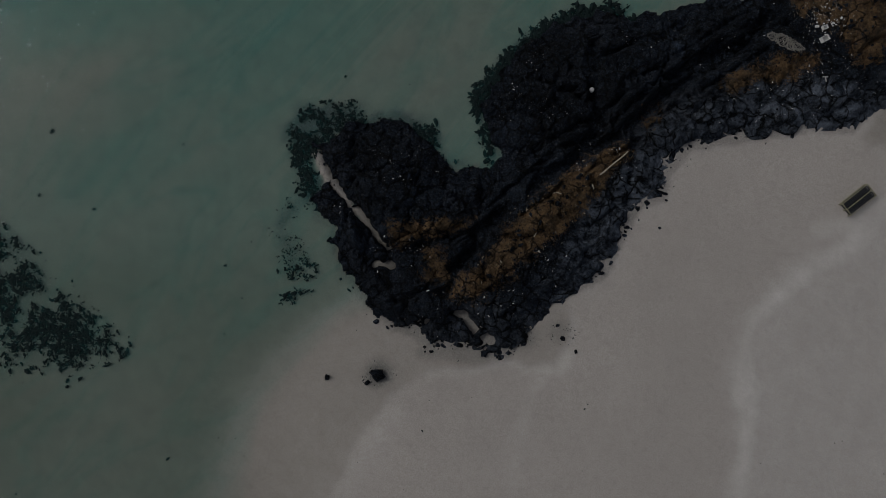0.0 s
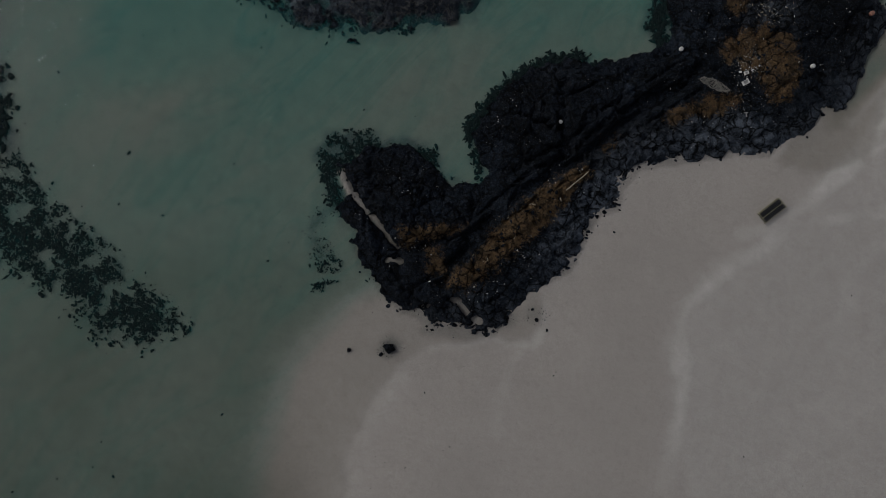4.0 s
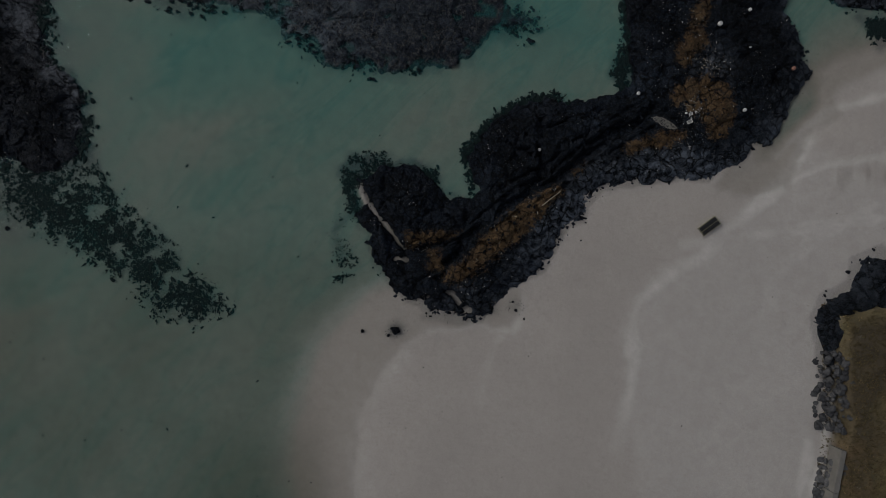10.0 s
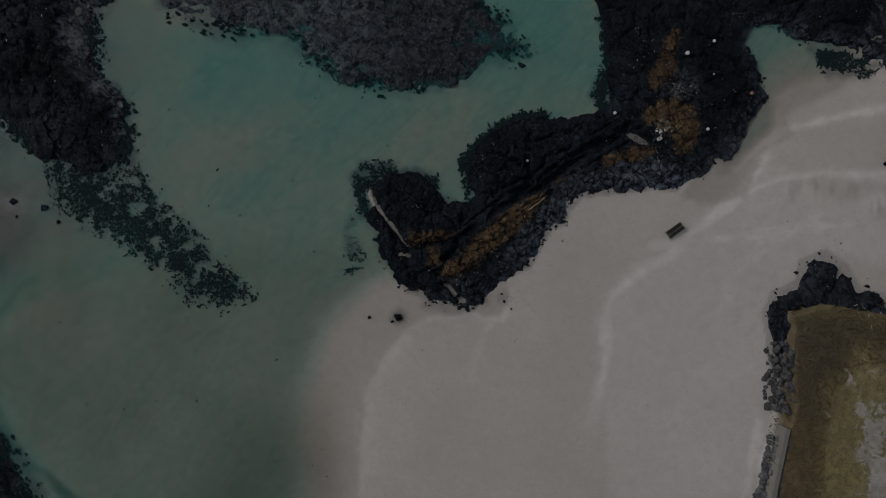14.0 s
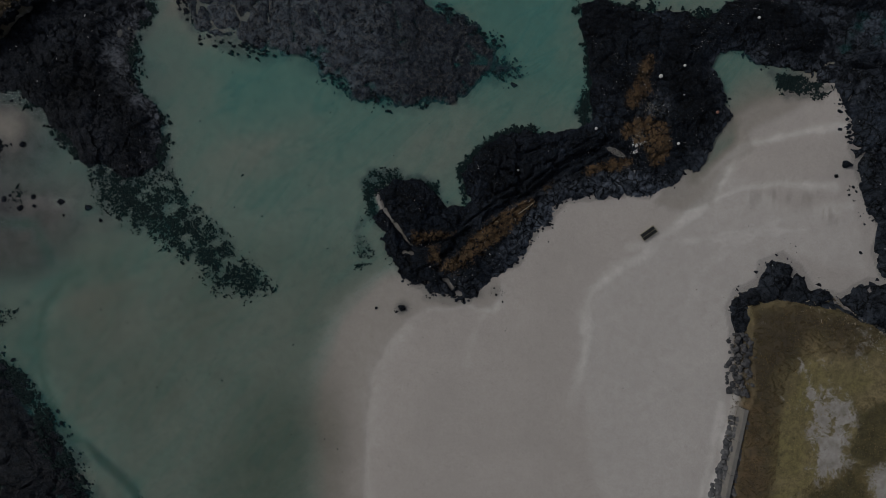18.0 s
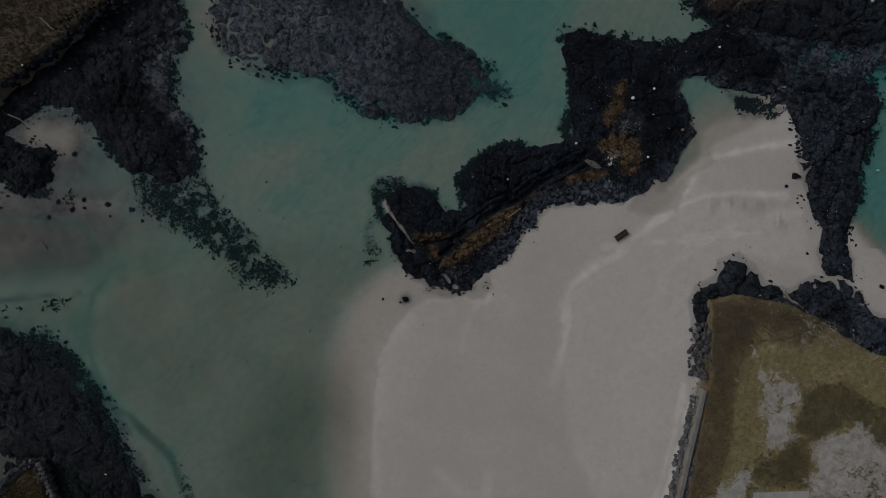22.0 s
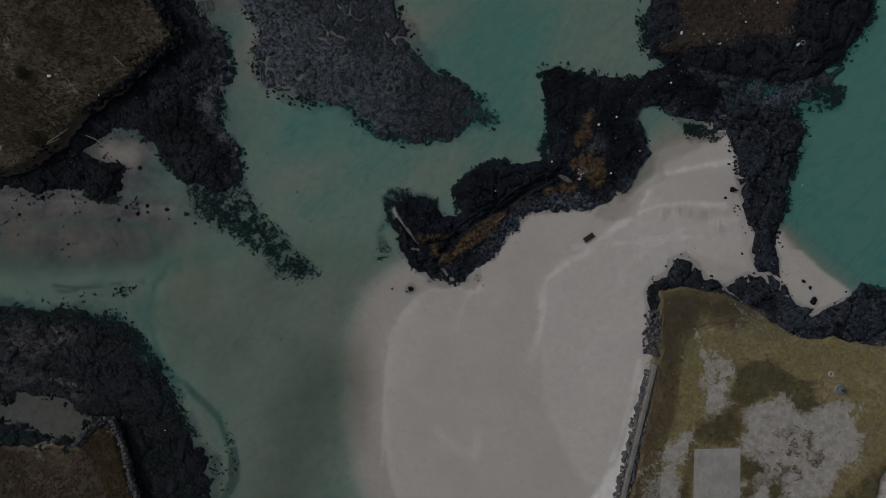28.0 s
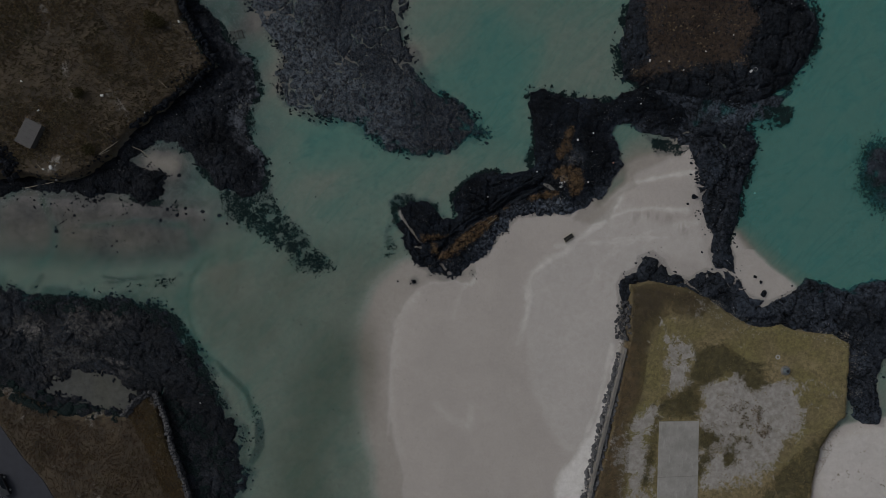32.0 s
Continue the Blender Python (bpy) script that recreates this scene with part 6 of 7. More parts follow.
def fringe(poly, count, seed, reach=1.7, lo=0.04, hi=0.34, keep=None):
    """Loose dark stones and weed just outside a rock's outline."""
    at = scatter(poly, count, seed, reach, lambda a, b: np.where(sdf(poly, a, b) > -0.6, (fbm(a, b, 2.5, 3, seed) > 0.0) * np.exp(-np.maximum(sdf(poly, a, b), 0) / (reach * 0.4)), 0))
    if keep is not None:
        at = at[keep(at[:, 0], at[:, 1])]
    rn = np.random.RandomState(seed)
    size = lo + (hi - lo) * rn.rand(len(at)) ** 2.5
    z = np.maximum(ground_z(at[:, 0], at[:, 1]), -0.06) - size * 0.08
    return blobs("loose_stones", at, z, size, seed, BASALT, 0.6, 8, 0.4, 0.6)


for i, (poly, n) in enumerate(((MAIN_ROCK, 420), (N_ISLAND, 600), (EAST_ROCK, 420), (SOUTHEAST_ROCK, 260), (REEF, 1500), (WEST_ROCK, 1300), (SOUTHWEST_ROCK, 1300))):
    tagged(new("loose_stones", fringe(poly, n, 60 + i, reach=0.7 if poly is MAIN_ROCK else 1.7, hi=0.2 if poly is MAIN_ROCK else 0.3, keep=lambda a, b: sdf(FIELD, a, b) > 0.4)), "small black stones scattered along the rock edge", "stones", kind="stuff")


# loose rubble lying on the lava
for i, (poly, hf, n, avoid) in enumerate(((MAIN_ROCK, H_MAIN, 3000, None), (N_ISLAND, H_NORTH, 1500, N_ISLAND_GRASS), (EAST_ROCK, H_EAST, 1000, None), (SOUTHEAST_ROCK, H_SE, 2000, FIELD),
                                          (WEST_ROCK, H_WEST, 2200, WEST_HEADLAND), (SOUTHWEST_ROCK, H_SW, 2600, SOUTHWEST_HEADLAND), (REEF, H_REEF, 1500, None))):
    at = scatter(poly, n, 140 + i, -0.1, lambda a, b: smooth(-0.3, 0.5, fbm(a, b, 2.0, 4, 150 + i)))
    if avoid:
        at = at[sdf(avoid, at[:, 0], at[:, 1]) > 0.2]
    zt = hf(at[:, 0], at[:, 1])
    ok = zt > -0.1
    at, zt = at[ok], zt[ok]
    big = 0.025 if poly is MAIN_ROCK else 0.05
    size = big + 0.14 * np.random.RandomState(150 + i).rand(len(at)) ** 4
    tagged(new("rubble", blobs("rubble", at, zt + 0.02, size, 160 + i, REEF_ROCK if i in (5, 6) else BASALT, 0.8, 6, 0.35, 0.5)), "small broken lava rubble on black rock", "rubble", kind="stuff")

at = scatter(FLAT, 130, 170, 0.0, lambda a, b: (fbm(a, b, 4.0, 3, 171) > 0.0) * 1.0)
zt = ground_z(at[:, 0], at[:, 1])
tagged(new("loose_stones", blobs("loose_stones", at, zt + 0.03, 0.05 + 0.2 * np.random.RandomState(172).rand(len(at)) ** 4, 173, BASALT, 0.6, 8, 0.4, 0.7)), "small dark stones on the wet sand flat", "stones", kind="stuff")
at = scatter(POOL, 170, 174, 1.2, lambda a, b: smooth(-1.2, 0.6, sdf(POOL, a, b)))
tagged(new("loose_stones", blobs("loose_stones", at, ground_z(at[:, 0], at[:, 1]) + 0.05, 0.08 + 0.35 * np.random.RandomState(175).rand(len(at)) ** 3, 176, BASALT, 0.6, 8, 0.4, 0.7)), "dark stones round a sandy hollow", "stones", kind="stuff")


# ---------------------------------------------------------------- turf, scrub and reeds
def tufts(name, at, z, size, height, material, seed, blades=4, wide=0.34):
    """Many tussocks of leaning blades in one mesh."""
    rn = np.random.RandomState(seed)
    n = len(at)
    a = rn.uniform(0, 2 * np.pi, (n, blades))
    root = size[:, None] * 0.25 * rn.rand(n, blades)
    out = size[:, None] * rn.uniform(0.5, 1.2, (n, blades))
    hgt = height * size[:, None] * rn.uniform(0.5, 1.3, (n, blades))
    w = size[:, None] * wide * rn.uniform(0.6, 1.3, (n, blades))
    ca, sa = np.cos(a), np.sin(a)
    v = np.zeros((n, blades, 4, 3))
    bx, by = at[:, :1] + ca * root, at[:, 1:] + sa * root
    v[:, :, 0] = np.stack([bx - sa * w / 2, by + ca * w / 2, z[:, None] + 0 * bx - 0.05], -1)
    v[:, :, 1] = np.stack([bx + sa * w / 2, by - ca * w / 2, z[:, None] + 0 * bx - 0.05], -1)
    mx, my = at[:, :1] + ca * out * 0.6, at[:, 1:] + sa * out * 0.6
    v[:, :, 2] = np.stack([mx + sa * w / 2, my - ca * w / 2, z[:, None] + hgt], -1)
    v[:, :, 3] = np.stack([at[:, :1] + ca * out, at[:, 1:] + sa * out, z[:, None] + hgt * 0.75], -1)
    base = (np.arange(n * blades) * 4)[:, None, None]
    tris = (np.array([[0, 1, 2], [0, 2, 3]])[None] + base).reshape(-1, 3)
    return tri_mesh(name, v.reshape(-1, 3), tris, material)


def meadow(poly, count, seed, material, label, lo, hi, height=0.8, cut=-1.0, scale=3.0, margin=-0.2, name="grass", wide=0.3, avoid=()):
    def dens(a, b):
        ok = fbm(a, b, scale, 4, seed) > cut
        for q in avoid:
            ok &= sdf(q, a, b) > 0.3
        return ok * 1.0

    at = scatter(poly, count, seed, margin, dens)
    rn = np.random.RandomState(seed)
    size = lo + (hi - lo) * rn.rand(len(at)) ** 1.6
    z = ground_z(at[:, 0], at[:, 1])
    return tagged(new(name, tufts(name, at, z, size, height, material, seed, wide=wide)), label, "grass", kind="stuff")


PAVED = (SLAB, ROAD)
meadow(WEST_HEADLAND, 13000, 201, GRASS_BROWN, "dense dry brown scrub grass on the headland", 0.1, 0.36, 0.8, avoid=(YARD,))
meadow(WEST_HEADLAND, 4500, 202, GRASS_DARK, "dark green low scrub among dry grass", 0.1, 0.4, 0.9, 0.02, 5.0, avoid=(YARD,))
meadow(WEST_HEADLAND, 2500, 207, TAN, "pale tan scrub mounds on the headland", 0.12, 0.45, 1.0, 0.12, 7.0)
at = scatter(WEST_HEADLAND, 5200, 240, -0.3, lambda a, b: np.max([bell(np.hypot(a - px, b - py) + fbm(a, b, 2.0, 3, 241) * 1.5, 3.4) for px, py in TAN_SPOTS], 0))
size = 0.10 + 0.3 * np.random.RandomState(242).rand(len(at)) ** 1.6
tagged(new("grass", tufts("grass", at, ground_z(at[:, 0], at[:, 1]), size, 1.0, TAN, 243)), "pale tan reed clumps on the headland", "grass", kind="stuff")
meadow(SOUTHWEST_HEADLAND, 10000, 203, GRASS_RED, "dense dry russet grass beside the road", 0.1, 0.32, 0.6, margin=0.4, avoid=PAVED)
meadow(SOUTHWEST_HEADLAND, 2500, 208, GRASS_RED, "russet grass patches beside the road", 0.1, 0.36, 0.7, 0.1, 4.0, avoid=PAVED)
meadow(SOUTHWEST_HEADLAND, 2500, 230, REED, "olive-brown grass patches beside the road", 0.1, 0.34, 0.7, 0.05, 5.0, avoid=PAVED)
# the island's crown grows straight on the lava
for n, sd, mat, lab, lo, hi, cut in ((13000, 204, CROWN, "short dry brown grass crowning the island", 0.04, 0.11, -0.6), (300, 209, TAN, "pale dead stalks round the island's crown", 0.08, 0.26, 0.12)):
    at = scatter(N_ISLAND_GRASS, n, sd, 2.0, lambda a, b: (fbm(a, b, 2.5, 4, sd) > cut) * smooth(1.6, -1.4, sdf(N_ISLAND_GRASS, a, b) + fbm(a, b, 3.0, 4, 19) * 2.2))
    size = lo + (hi - lo) * np.random.RandomState(sd).rand(len(at)) ** 1.5
    tagged(new("grass", tufts("grass", at, H_NORTH(at[:, 0], at[:, 1]) + 0.02, size, 0.5, mat, sd, 7, 0.5)), lab, "grass", kind="stuff")
meadow(FIELD, 12000, 205, GRASS_OLIVE, "thin olive-yellow turf on sandy ground", 0.04, 0.13, 0.5, -0.1, 4.0, avoid=PAVED + (BARE_A, BARE_B, BARE_C))
meadow(SCRUB, 15000, 206, REED, "brown reeds along the field's edge", 0.06, 0.16, 1.2, -0.5, 2.2, 0.9)
for i, (g, n) in enumerate(((GREEN_A, 3500), (GREEN_B, 3800), (GREEN_C, 1500), (GREEN_D, 700), (GREEN_E, 4500))):
    meadow(g, n, 210 + i, GRASS_DARK, "dark olive scrub patch on sandy ground", 0.05, 0.17, 0.6, -0.2, 1.6, 0.8, avoid=PAVED)
meadow(TUSSOCK, 900, 220, GRASS_BROWN, "dull brown tussocks on bare sand", 0.08, 0.3, 0.7, 0.05, 1.5, 1.5)
meadow(BARE_B, 1200, 221, GRASS_BROWN, "sparse tufts on bare sand", 0.05, 0.2, 0.6, 0.08, 1.6, 0.8, avoid=PAVED)
meadow(OCHRE_TIP, 3600, 231, make_grass("ochre_grass", (0.19, 0.125, 0.05), (0.085, 0.06, 0.03), (0.13, 0.1, 0.045)), "ochre dry grass inside the stone wall", 0.1, 0.3, 0.7, -0.4, 2.0, avoid=PAVED)
STRAW = make_grass("bleached_straw", (0.36, 0.34, 0.30), (0.20, 0.18, 0.15), (0.28, 0.255, 0.21))
for i, rim in enumerate((FIELD_RIM[:3], FIELD_RIM[3:])):
    strip = [(a - 0.9, b - 0.7) for a, b in rim] + [(a + 0.9, b + 0.7) for a, b in rim[::-1]]
    at = scatter(strip, 420, 232 + i, 0.5, lambda a, b: smooth(-0.3, 0.3, fbm(a, b, 1.2, 4, 234)))
    size = 0.05 + 0.16 * np.random.RandomState(235 + i).rand(len(at)) ** 2
    zt = np.maximum(ground_z(at[:, 0], at[:, 1]), H_SE(at[:, 0], at[:, 1]))
    tagged(new("straw", tufts("straw", at, zt + 0.03, size, 0.4, STRAW, 236 + i, 5, 0.25)), "bleached dead stalks along the field's rim", "dry stalks", kind="stuff")
meadow(WHITE_SAND, 130, 222, GRASS_DARK, "sparse dark plants on white sand", 0.1, 0.4, 0.5, 0.12, 2.5, -1.0)


OCHRE = make_grass("ochre_lichen_tufts", (0.20, 0.115, 0.050), (0.08, 0.048, 0.023), (0.13, 0.078, 0.036))
for i, (p, n) in enumerate(((LICHEN_A, 700), (LICHEN_B, 450), (LICHEN_C, 3600), (LICHEN_D, 200), (LICHEN_E, 1000), (LICHEN_F, 1500), (LICHEN_H, 700))):
    at = scatter(p, n, 240 + i, 0.25, lambda a, b: smooth(-0.15, 0.25, fbm(a, b, 1.3, 4, 60)))
    size = 0.015 + 0.03 * np.random.RandomState(i).rand(len(at)) ** 2
    tagged(new("dry_tuft", tufts("dry_tuft", at, H_MAIN(at[:, 0], at[:, 1]) + 0.03, size, 0.6, OCHRE, 250 + i, 4, 0.5)), "ochre dry tufts and lichen on lava", "dry tufts", kind="stuff")


# ---------------------------------------------------------------- stones and walls
def boulder_mesh(seed, material, name="stone", squash=0.7, sub=2):
    bm = bmesh.new()
    bmesh.ops.create_icosphere(bm, subdivisions=sub, radius=0.5)
    rn = random.Random(seed)
    o = Vector((rn.uniform(-50, 50), rn.uniform(-50, 50), 0))
    for v in bm.verts:
        d = v.co.normalized()
        k = 1 + 0.5 * noise.noise(d * 1.3 + o) + 0.3 * noise.noise(d * 3.1 + o)
        v.co = Vector((round(d.x * 2.6) / 2.6 * 0.35 + d.x * 0.65, d.y, d.z * squash)) * 0.5 * k
    me = bpy.data.meshes.new(name)
    bm.to_mesh(me)
    bm.free()
    me.materials.append(material)
    return me


BLACK_STONES = [boulder_mesh(320 + i, BASALT_SLAB) for i in range(6)]
WALL_STONES = [boulder_mesh(300 + i, STONE) for i in range(8)]
PALE_STONES = [boulder_mesh(340 + i, RIPRAP_STONE, squash=0.55) for i in range(8)]


def along(line, step):
    """Points at even steps along a line, with its direction."""
    out, left = [], 0.0
    for (ax, ay), (bx, by) in zip(line, line[1:]):
        ln = math.hypot(bx - ax, by - ay)
        d = left
        while d < ln:
            out.append((ax + (bx - ax) * d / ln, ay + (by - ay) * d / ln, math.atan2(by - ay, bx - ax)))
            d += step
        left = d - ln
    return out


def stone_row(name, line, label, category, seed, step=0.8, rows=((0.0, 0.5), ), size=(0.7, 1.1), stones=WALL_STONES, scatter_by=0.15):
    """A wall or heap of single stones: each stone is a part. rows: sideways offset and height."""
    rn = random.Random(seed)
    root = new(name)
    root.location = (line[0][0], line[0][1], 0)
    tagged(root, label, category)
    for off, z in rows:
        for px, py, a in along(line, step):
            s = rn.uniform(*size)
            ob = new("stone", rn.choice(stones))
            o = off + rn.uniform(-1, 1) * scatter_by
            ob.parent = root
            ob.matrix_basis = (pose(px - line[0][0] - math.sin(a) * o, py - line[0][1] + math.cos(a) * o, z + rn.uniform(-0.12, 0.12), rn.uniform(-25, 25), rn.uniform(-25, 25), rn.uniform(0, 360))
                               @ Matrix.Diagonal((s * rn.uniform(0.9, 1.25), s * rn.uniform(0.8, 1.0), s, 1)))
    return root


stone_row("stone_wall", WEST_WALL, "dry-stone wall of grey boulders edging the headland", "wall", 1, 0.8, ((0.0, 0.55), (0.15, 1.15), (0.35, 1.75), (0.9, 2.1)), (0.55, 1.25), BLACK_STONES, 0.4)
stone_row("stone_heap", HUT_STONES, "heap of dark boulders beside the hut", "stones", 5, 0.7, ((-1.4, 2.1), (-0.7, 2.3), (0.0, 2.4), (0.7, 2.2), (1.4, 2.2)), (0.6, 1.1), BLACK_STONES, 0.4)
stone_row("stone_wall", SOUTHWEST_WALL, "dry-stone wall of grey boulders beside brown grass", "wall", 2, 0.66, ((-0.15, -0.05), (0.0, 0.45), (0.05, 1.0), (0.15, 1.5), (0.6, 1.9)), (0.55, 0.95))
stone_row("riprap", RIPRAP, "grey boulders heaped against the concrete sea wall", "stones", 3, 0.6, ((-0.35, 0.3), (0.1, 0.5), (0.55, 0.8), (0.95, 1.05), (1.2, 1.2)), (0.45, 1.05), PALE_STONES, 0.35)
# single stones stand in for a cracked rock outcrop here
stone_row("outcrop_stones", CORNER_OUTCROP, "grey stones standing in for a rock outcrop at the field's corner", "stones", 4, 0.43, ((-0.3, 0.3), (0.1, 0.4), (0.4, 0.55), (0.8, 0.8), (1.1, 1.0), (1.5, 1.25)), (0.25, 0.8), WALL_STONES, 0.55)

# concrete sea wall, panel by panel
root = tagged(new("sea_wall"), "weathered concrete sea wall between sand and field", "wall")
root.location = (SEAWALL[0][0], SEAWALL[0][1], 0)
for i, (px, py, a) in enumerate(along(SEAWALL, 4.0)):
    part("wall_panel", box(3.96, 0.5, 1.75, (px - SEAWALL[0][0] + math.cos(a) * 2, py - SEAWALL[0][1] + math.sin(a) * 2, 0.86), math.degrees(a), 0.03), CONCRETE, root)


def slab_poly(poly, z0, z1, material, name):
    bm = bmesh.new()
    lo = [bm.verts.new((px, py, z0)) for px, py in poly]
    hi = [bm.verts.new((px, py, z1)) for px, py in poly]
    bm.faces.new(hi)
    bm.faces.new(lo[::-1])
    for i in range(len(poly)):
        j = (i + 1) % len(poly)
        bm.faces.new((lo[i], lo[j], hi[j], hi[i]))
    bmesh.ops.recalc_face_normals(bm, faces=bm.faces[:])
    return bm


# concrete pad in two castings, with a joint between
root = tagged(new("concrete_pad"), "worn grey concrete pad laid on sandy turf", "pad")
(ax, ay), (bx, by) = SLAB_JOINT
part("casting", slab_poly([SLAB[0], SLAB[1], (bx, by + 0.03), (ax, ay + 0.03)], 1.2, 1.52, PAD, "casting"), PAD, root)
part("casting", slab_poly([(ax, ay - 0.03), (bx, by - 0.03), SLAB[2], SLAB[3]], 1.2, 1.50, PAD, "casting"), PAD, root)
me = bpy.data.meshes.new("road")
bm = slab_poly(ROAD, 1.1, 1.43, ASPHALT, "road")
bm.to_mesh(me)
bm.free()
me.materials.append(ASPHALT)
tagged(new("road", me), "dark blue-grey asphalt road beside brown grass", "road", kind="structure")

# single stones on sand and in shallow water
sizes = (0.8, 0.3, 0.36, 0.5, 0.28, 0.22, 0.45, 0.2, 0.18, 1.0, 0.45, 1.2, 0.6, 0.6)
for i, ((px, py), s) in enumerate(zip(STONES, sizes)):
    ob = tagged(new("boulder", BLACK_STONES[i % 6]), "small black lava stone half sunk in sand", "stone", "stones on the beach")
    ob.matrix_world = pose(px, py, float(ground_z(np.array([px]), np.array([py]))[0]) + s * 0.12, 0, 0, 40 * i) @ Matrix.Diagonal((s * 1.2, s * 0.85, s, 1))


for i, (px, py) in enumerate(FLAT_STONES):
    s = 0.32 + 0.35 * ((i * 37) % 10) / 10
    ob = tagged(new("boulder", BLACK_STONES[(i + 2) % 6]), "dark flat boulder lying on the wet sand flat", "stone", "boulders on the sand flat")
    ob.matrix_world = pose(px, py, float(ground_z(np.array([px]), np.array([py]))[0]) + 0.06, 0, 0, 53 * i) @ Matrix.Diagonal((s * 1.5, s * 1.1, s * 0.6, 1))


# ---------------------------------------------------------------- flotsam
def ground_or_rock(px, py):
    v = [float(f(np.array([px]), np.array([py]))[0]) for f in (ground_z, H_MAIN, H_NORTH, H_EAST)]
    return max(v)


def buoy(px, py, r, label):
    t = thing("float", (px, py, ground_or_rock(px, py) + 0.1), random.uniform(0, 360), label, "float", "floats on the rocks")
    part("body", lathe([(r * 0.75, 0), (r * 0.97, r * 0.12), (r, r * 0.3), (r, r * 1.0), (r * 0.95, r * 1.2), (r * 0.7, r * 1.32)]), FOAM, t)
    part("band", lathe([(r * 1.02, r * 0.58), (r * 1.03, r * 0.6), (r * 1.03, r * 0.7), (r * 1.02, r * 0.72)]), GREYFOAM, t)
    return t


for i, (px, py) in enumerate(FLOATS):
    buoy(px, py, (0.2, 0.17, 0.2, 0.2, 0.26, 0.2, 0.19, 0.22, 0.18, 0.18)[i] * 0.82, "white polystyrene float washed onto black rock")


def foam_box(px, py, sx, sy, sz, rz, label):
    t = thing("foam_box", (px, py, ground_or_rock(px, py) + 0.12), rz, label, "box", "foam boxes")
    w = 0.04
    part("floor", box(sx, sy, w, (0, 0, w / 2), 0, 0.006), FOAM, t)
    for a in (-1, 1):
        part("side", box(sx, w, sz, (0, a * (sy / 2 - w / 2), sz / 2 + w), 0, 0.006), FOAM, t)
        part("end", box(w, sy - 2 * w, sz, (a * (sx / 2 - w / 2), 0, sz / 2 + w), 0, 0.006), FOAM, t)
    part("liner", box(sx - 2 * w, sy - 2 * w, 0.02, (0, 0, sz * 0.75), 0, 0.004), GREYFOAM, t)
    return t


foam_box(*FOAM_BITS[0], 0.46, 0.34, 0.18, 28, "open white polystyrene fish box on lichened rock")
foam_box(*FOAM_BITS[1], 0.3, 0.24, 0.14, 20, "broken white polystyrene box among rocks")
for i, (px, py) in enumerate(list(FOAM_BITS[2:]) + list(WEST_BITS) + list(NORTH_BITS)):
    s = (0.22, 0.16, 0.14, 0.75, 0.4, 0.6, 0.4, 0.3, 0.5, 0.4, 0.4, 0.55, 0.5, 0.3, 0.3)[i]
    ob = thing("foam_block", (px, py, max(ground_or_rock(px, py), float(H_WEST(np.array([px]), np.array([py]))[0])) + 0.15), 37 * i, "broken piece of white polystyrene", "foam block", "foam pieces")
    part("block", box(s, s * 0.65, s * 0.4, (0, 0, s * 0.2), 0, s * 0.06, s * 0.03, seed=i), FOAM, ob)


def tangle(a, b, wide, seed, label):
    """Several slack strands thrown to and fro along one heap."""
    rn = random.Random(seed)
    t = thing("rope_tangle", (*a, max(ground_or_rock(*a), ground_or_rock(*b)) + 0.08), 0, label, "rope")
    dx, dy = b[0] - a[0], b[1] - a[1]
    ln = math.hypot(dx, dy)
    for s in range(6):
        f1, f2, p1, p2 = rn.uniform(3, 6), rn.uniform(4, 8), rn.uniform(0, 6), rn.uniform(0, 6)
        pts = []
        for i in range(80):
            u = i / 79
            k = u + 0.11 * math.sin(u * 2 * math.pi * f2 + p2)
            w = wide * (0.35 + 0.65 * math.sin(math.pi * u)) * math.sin(u * 2 * math.pi * f1 + p1)
            pts.append((dx * k - dy / ln * w, dy * k + dx / ln * w, 0.03 + 0.02 * s + 0.02 * math.sin(i)))
        part("strand", tube(pts, 0.018, 6), ROPE, t)
    return t


tangle(COIL[0], COIL[2], 0.38, 2, "tangle of faded grey rope on black rock")
t = thing("rope", (*ROPE_LINE[0], ground_or_rock(*ROPE_LINE[2]) + 0.16), 0, "slack length of faded rope on brown rock", "rope")
part("strand", tube([(px - ROPE_LINE[0][0] + 0.1 * math.sin(i * 2.0), py - ROPE_LINE[0][1], 0.02 * (i % 2)) for i, (px, py) in enumerate(ROPE_LINE)], 0.016, 6), ROPE, t)


def bar(name, a, b, r, material, label, category, lift=0.15, z=None):
    z = max(ground_or_rock(*a), ground_or_rock(*b)) + lift if z is None else z
    t = thing(name, (*a, z), 0, label, category)
    dx, dy = b[0] - a[0], b[1] - a[1]
    n = 8
    part("stem", tube([(dx * i / n + 0.02 * math.sin(i * 2.1), dy * i / n + 0.02 * math.cos(i * 1.7), 0.02 * math.sin(i)) for i in range(n + 1)], r, 8, 0.7), material, t)
    return t


bar("driftwood_pole", *POLE, 0.055, DRIFT, "long bleached driftwood pole lying on ochre rock", "pole", 0.2)
for (i, j), r in (((0, 1), 0.09), ((2, 3), 0.12), ((4, 5), 0.08)):
    zz = max(float(ground_z(np.array([p[0]]), np.array([p[1]]))[0]) for p in (WEST_POLES[i], WEST_POLES[j])) + 0.55
    bar("log", WEST_POLES[i], WEST_POLES[j], r * 0.8, DARKWALL if i == 0 else DRIFT, "weathered grey log lying in dry scrub", "log", z=zz)
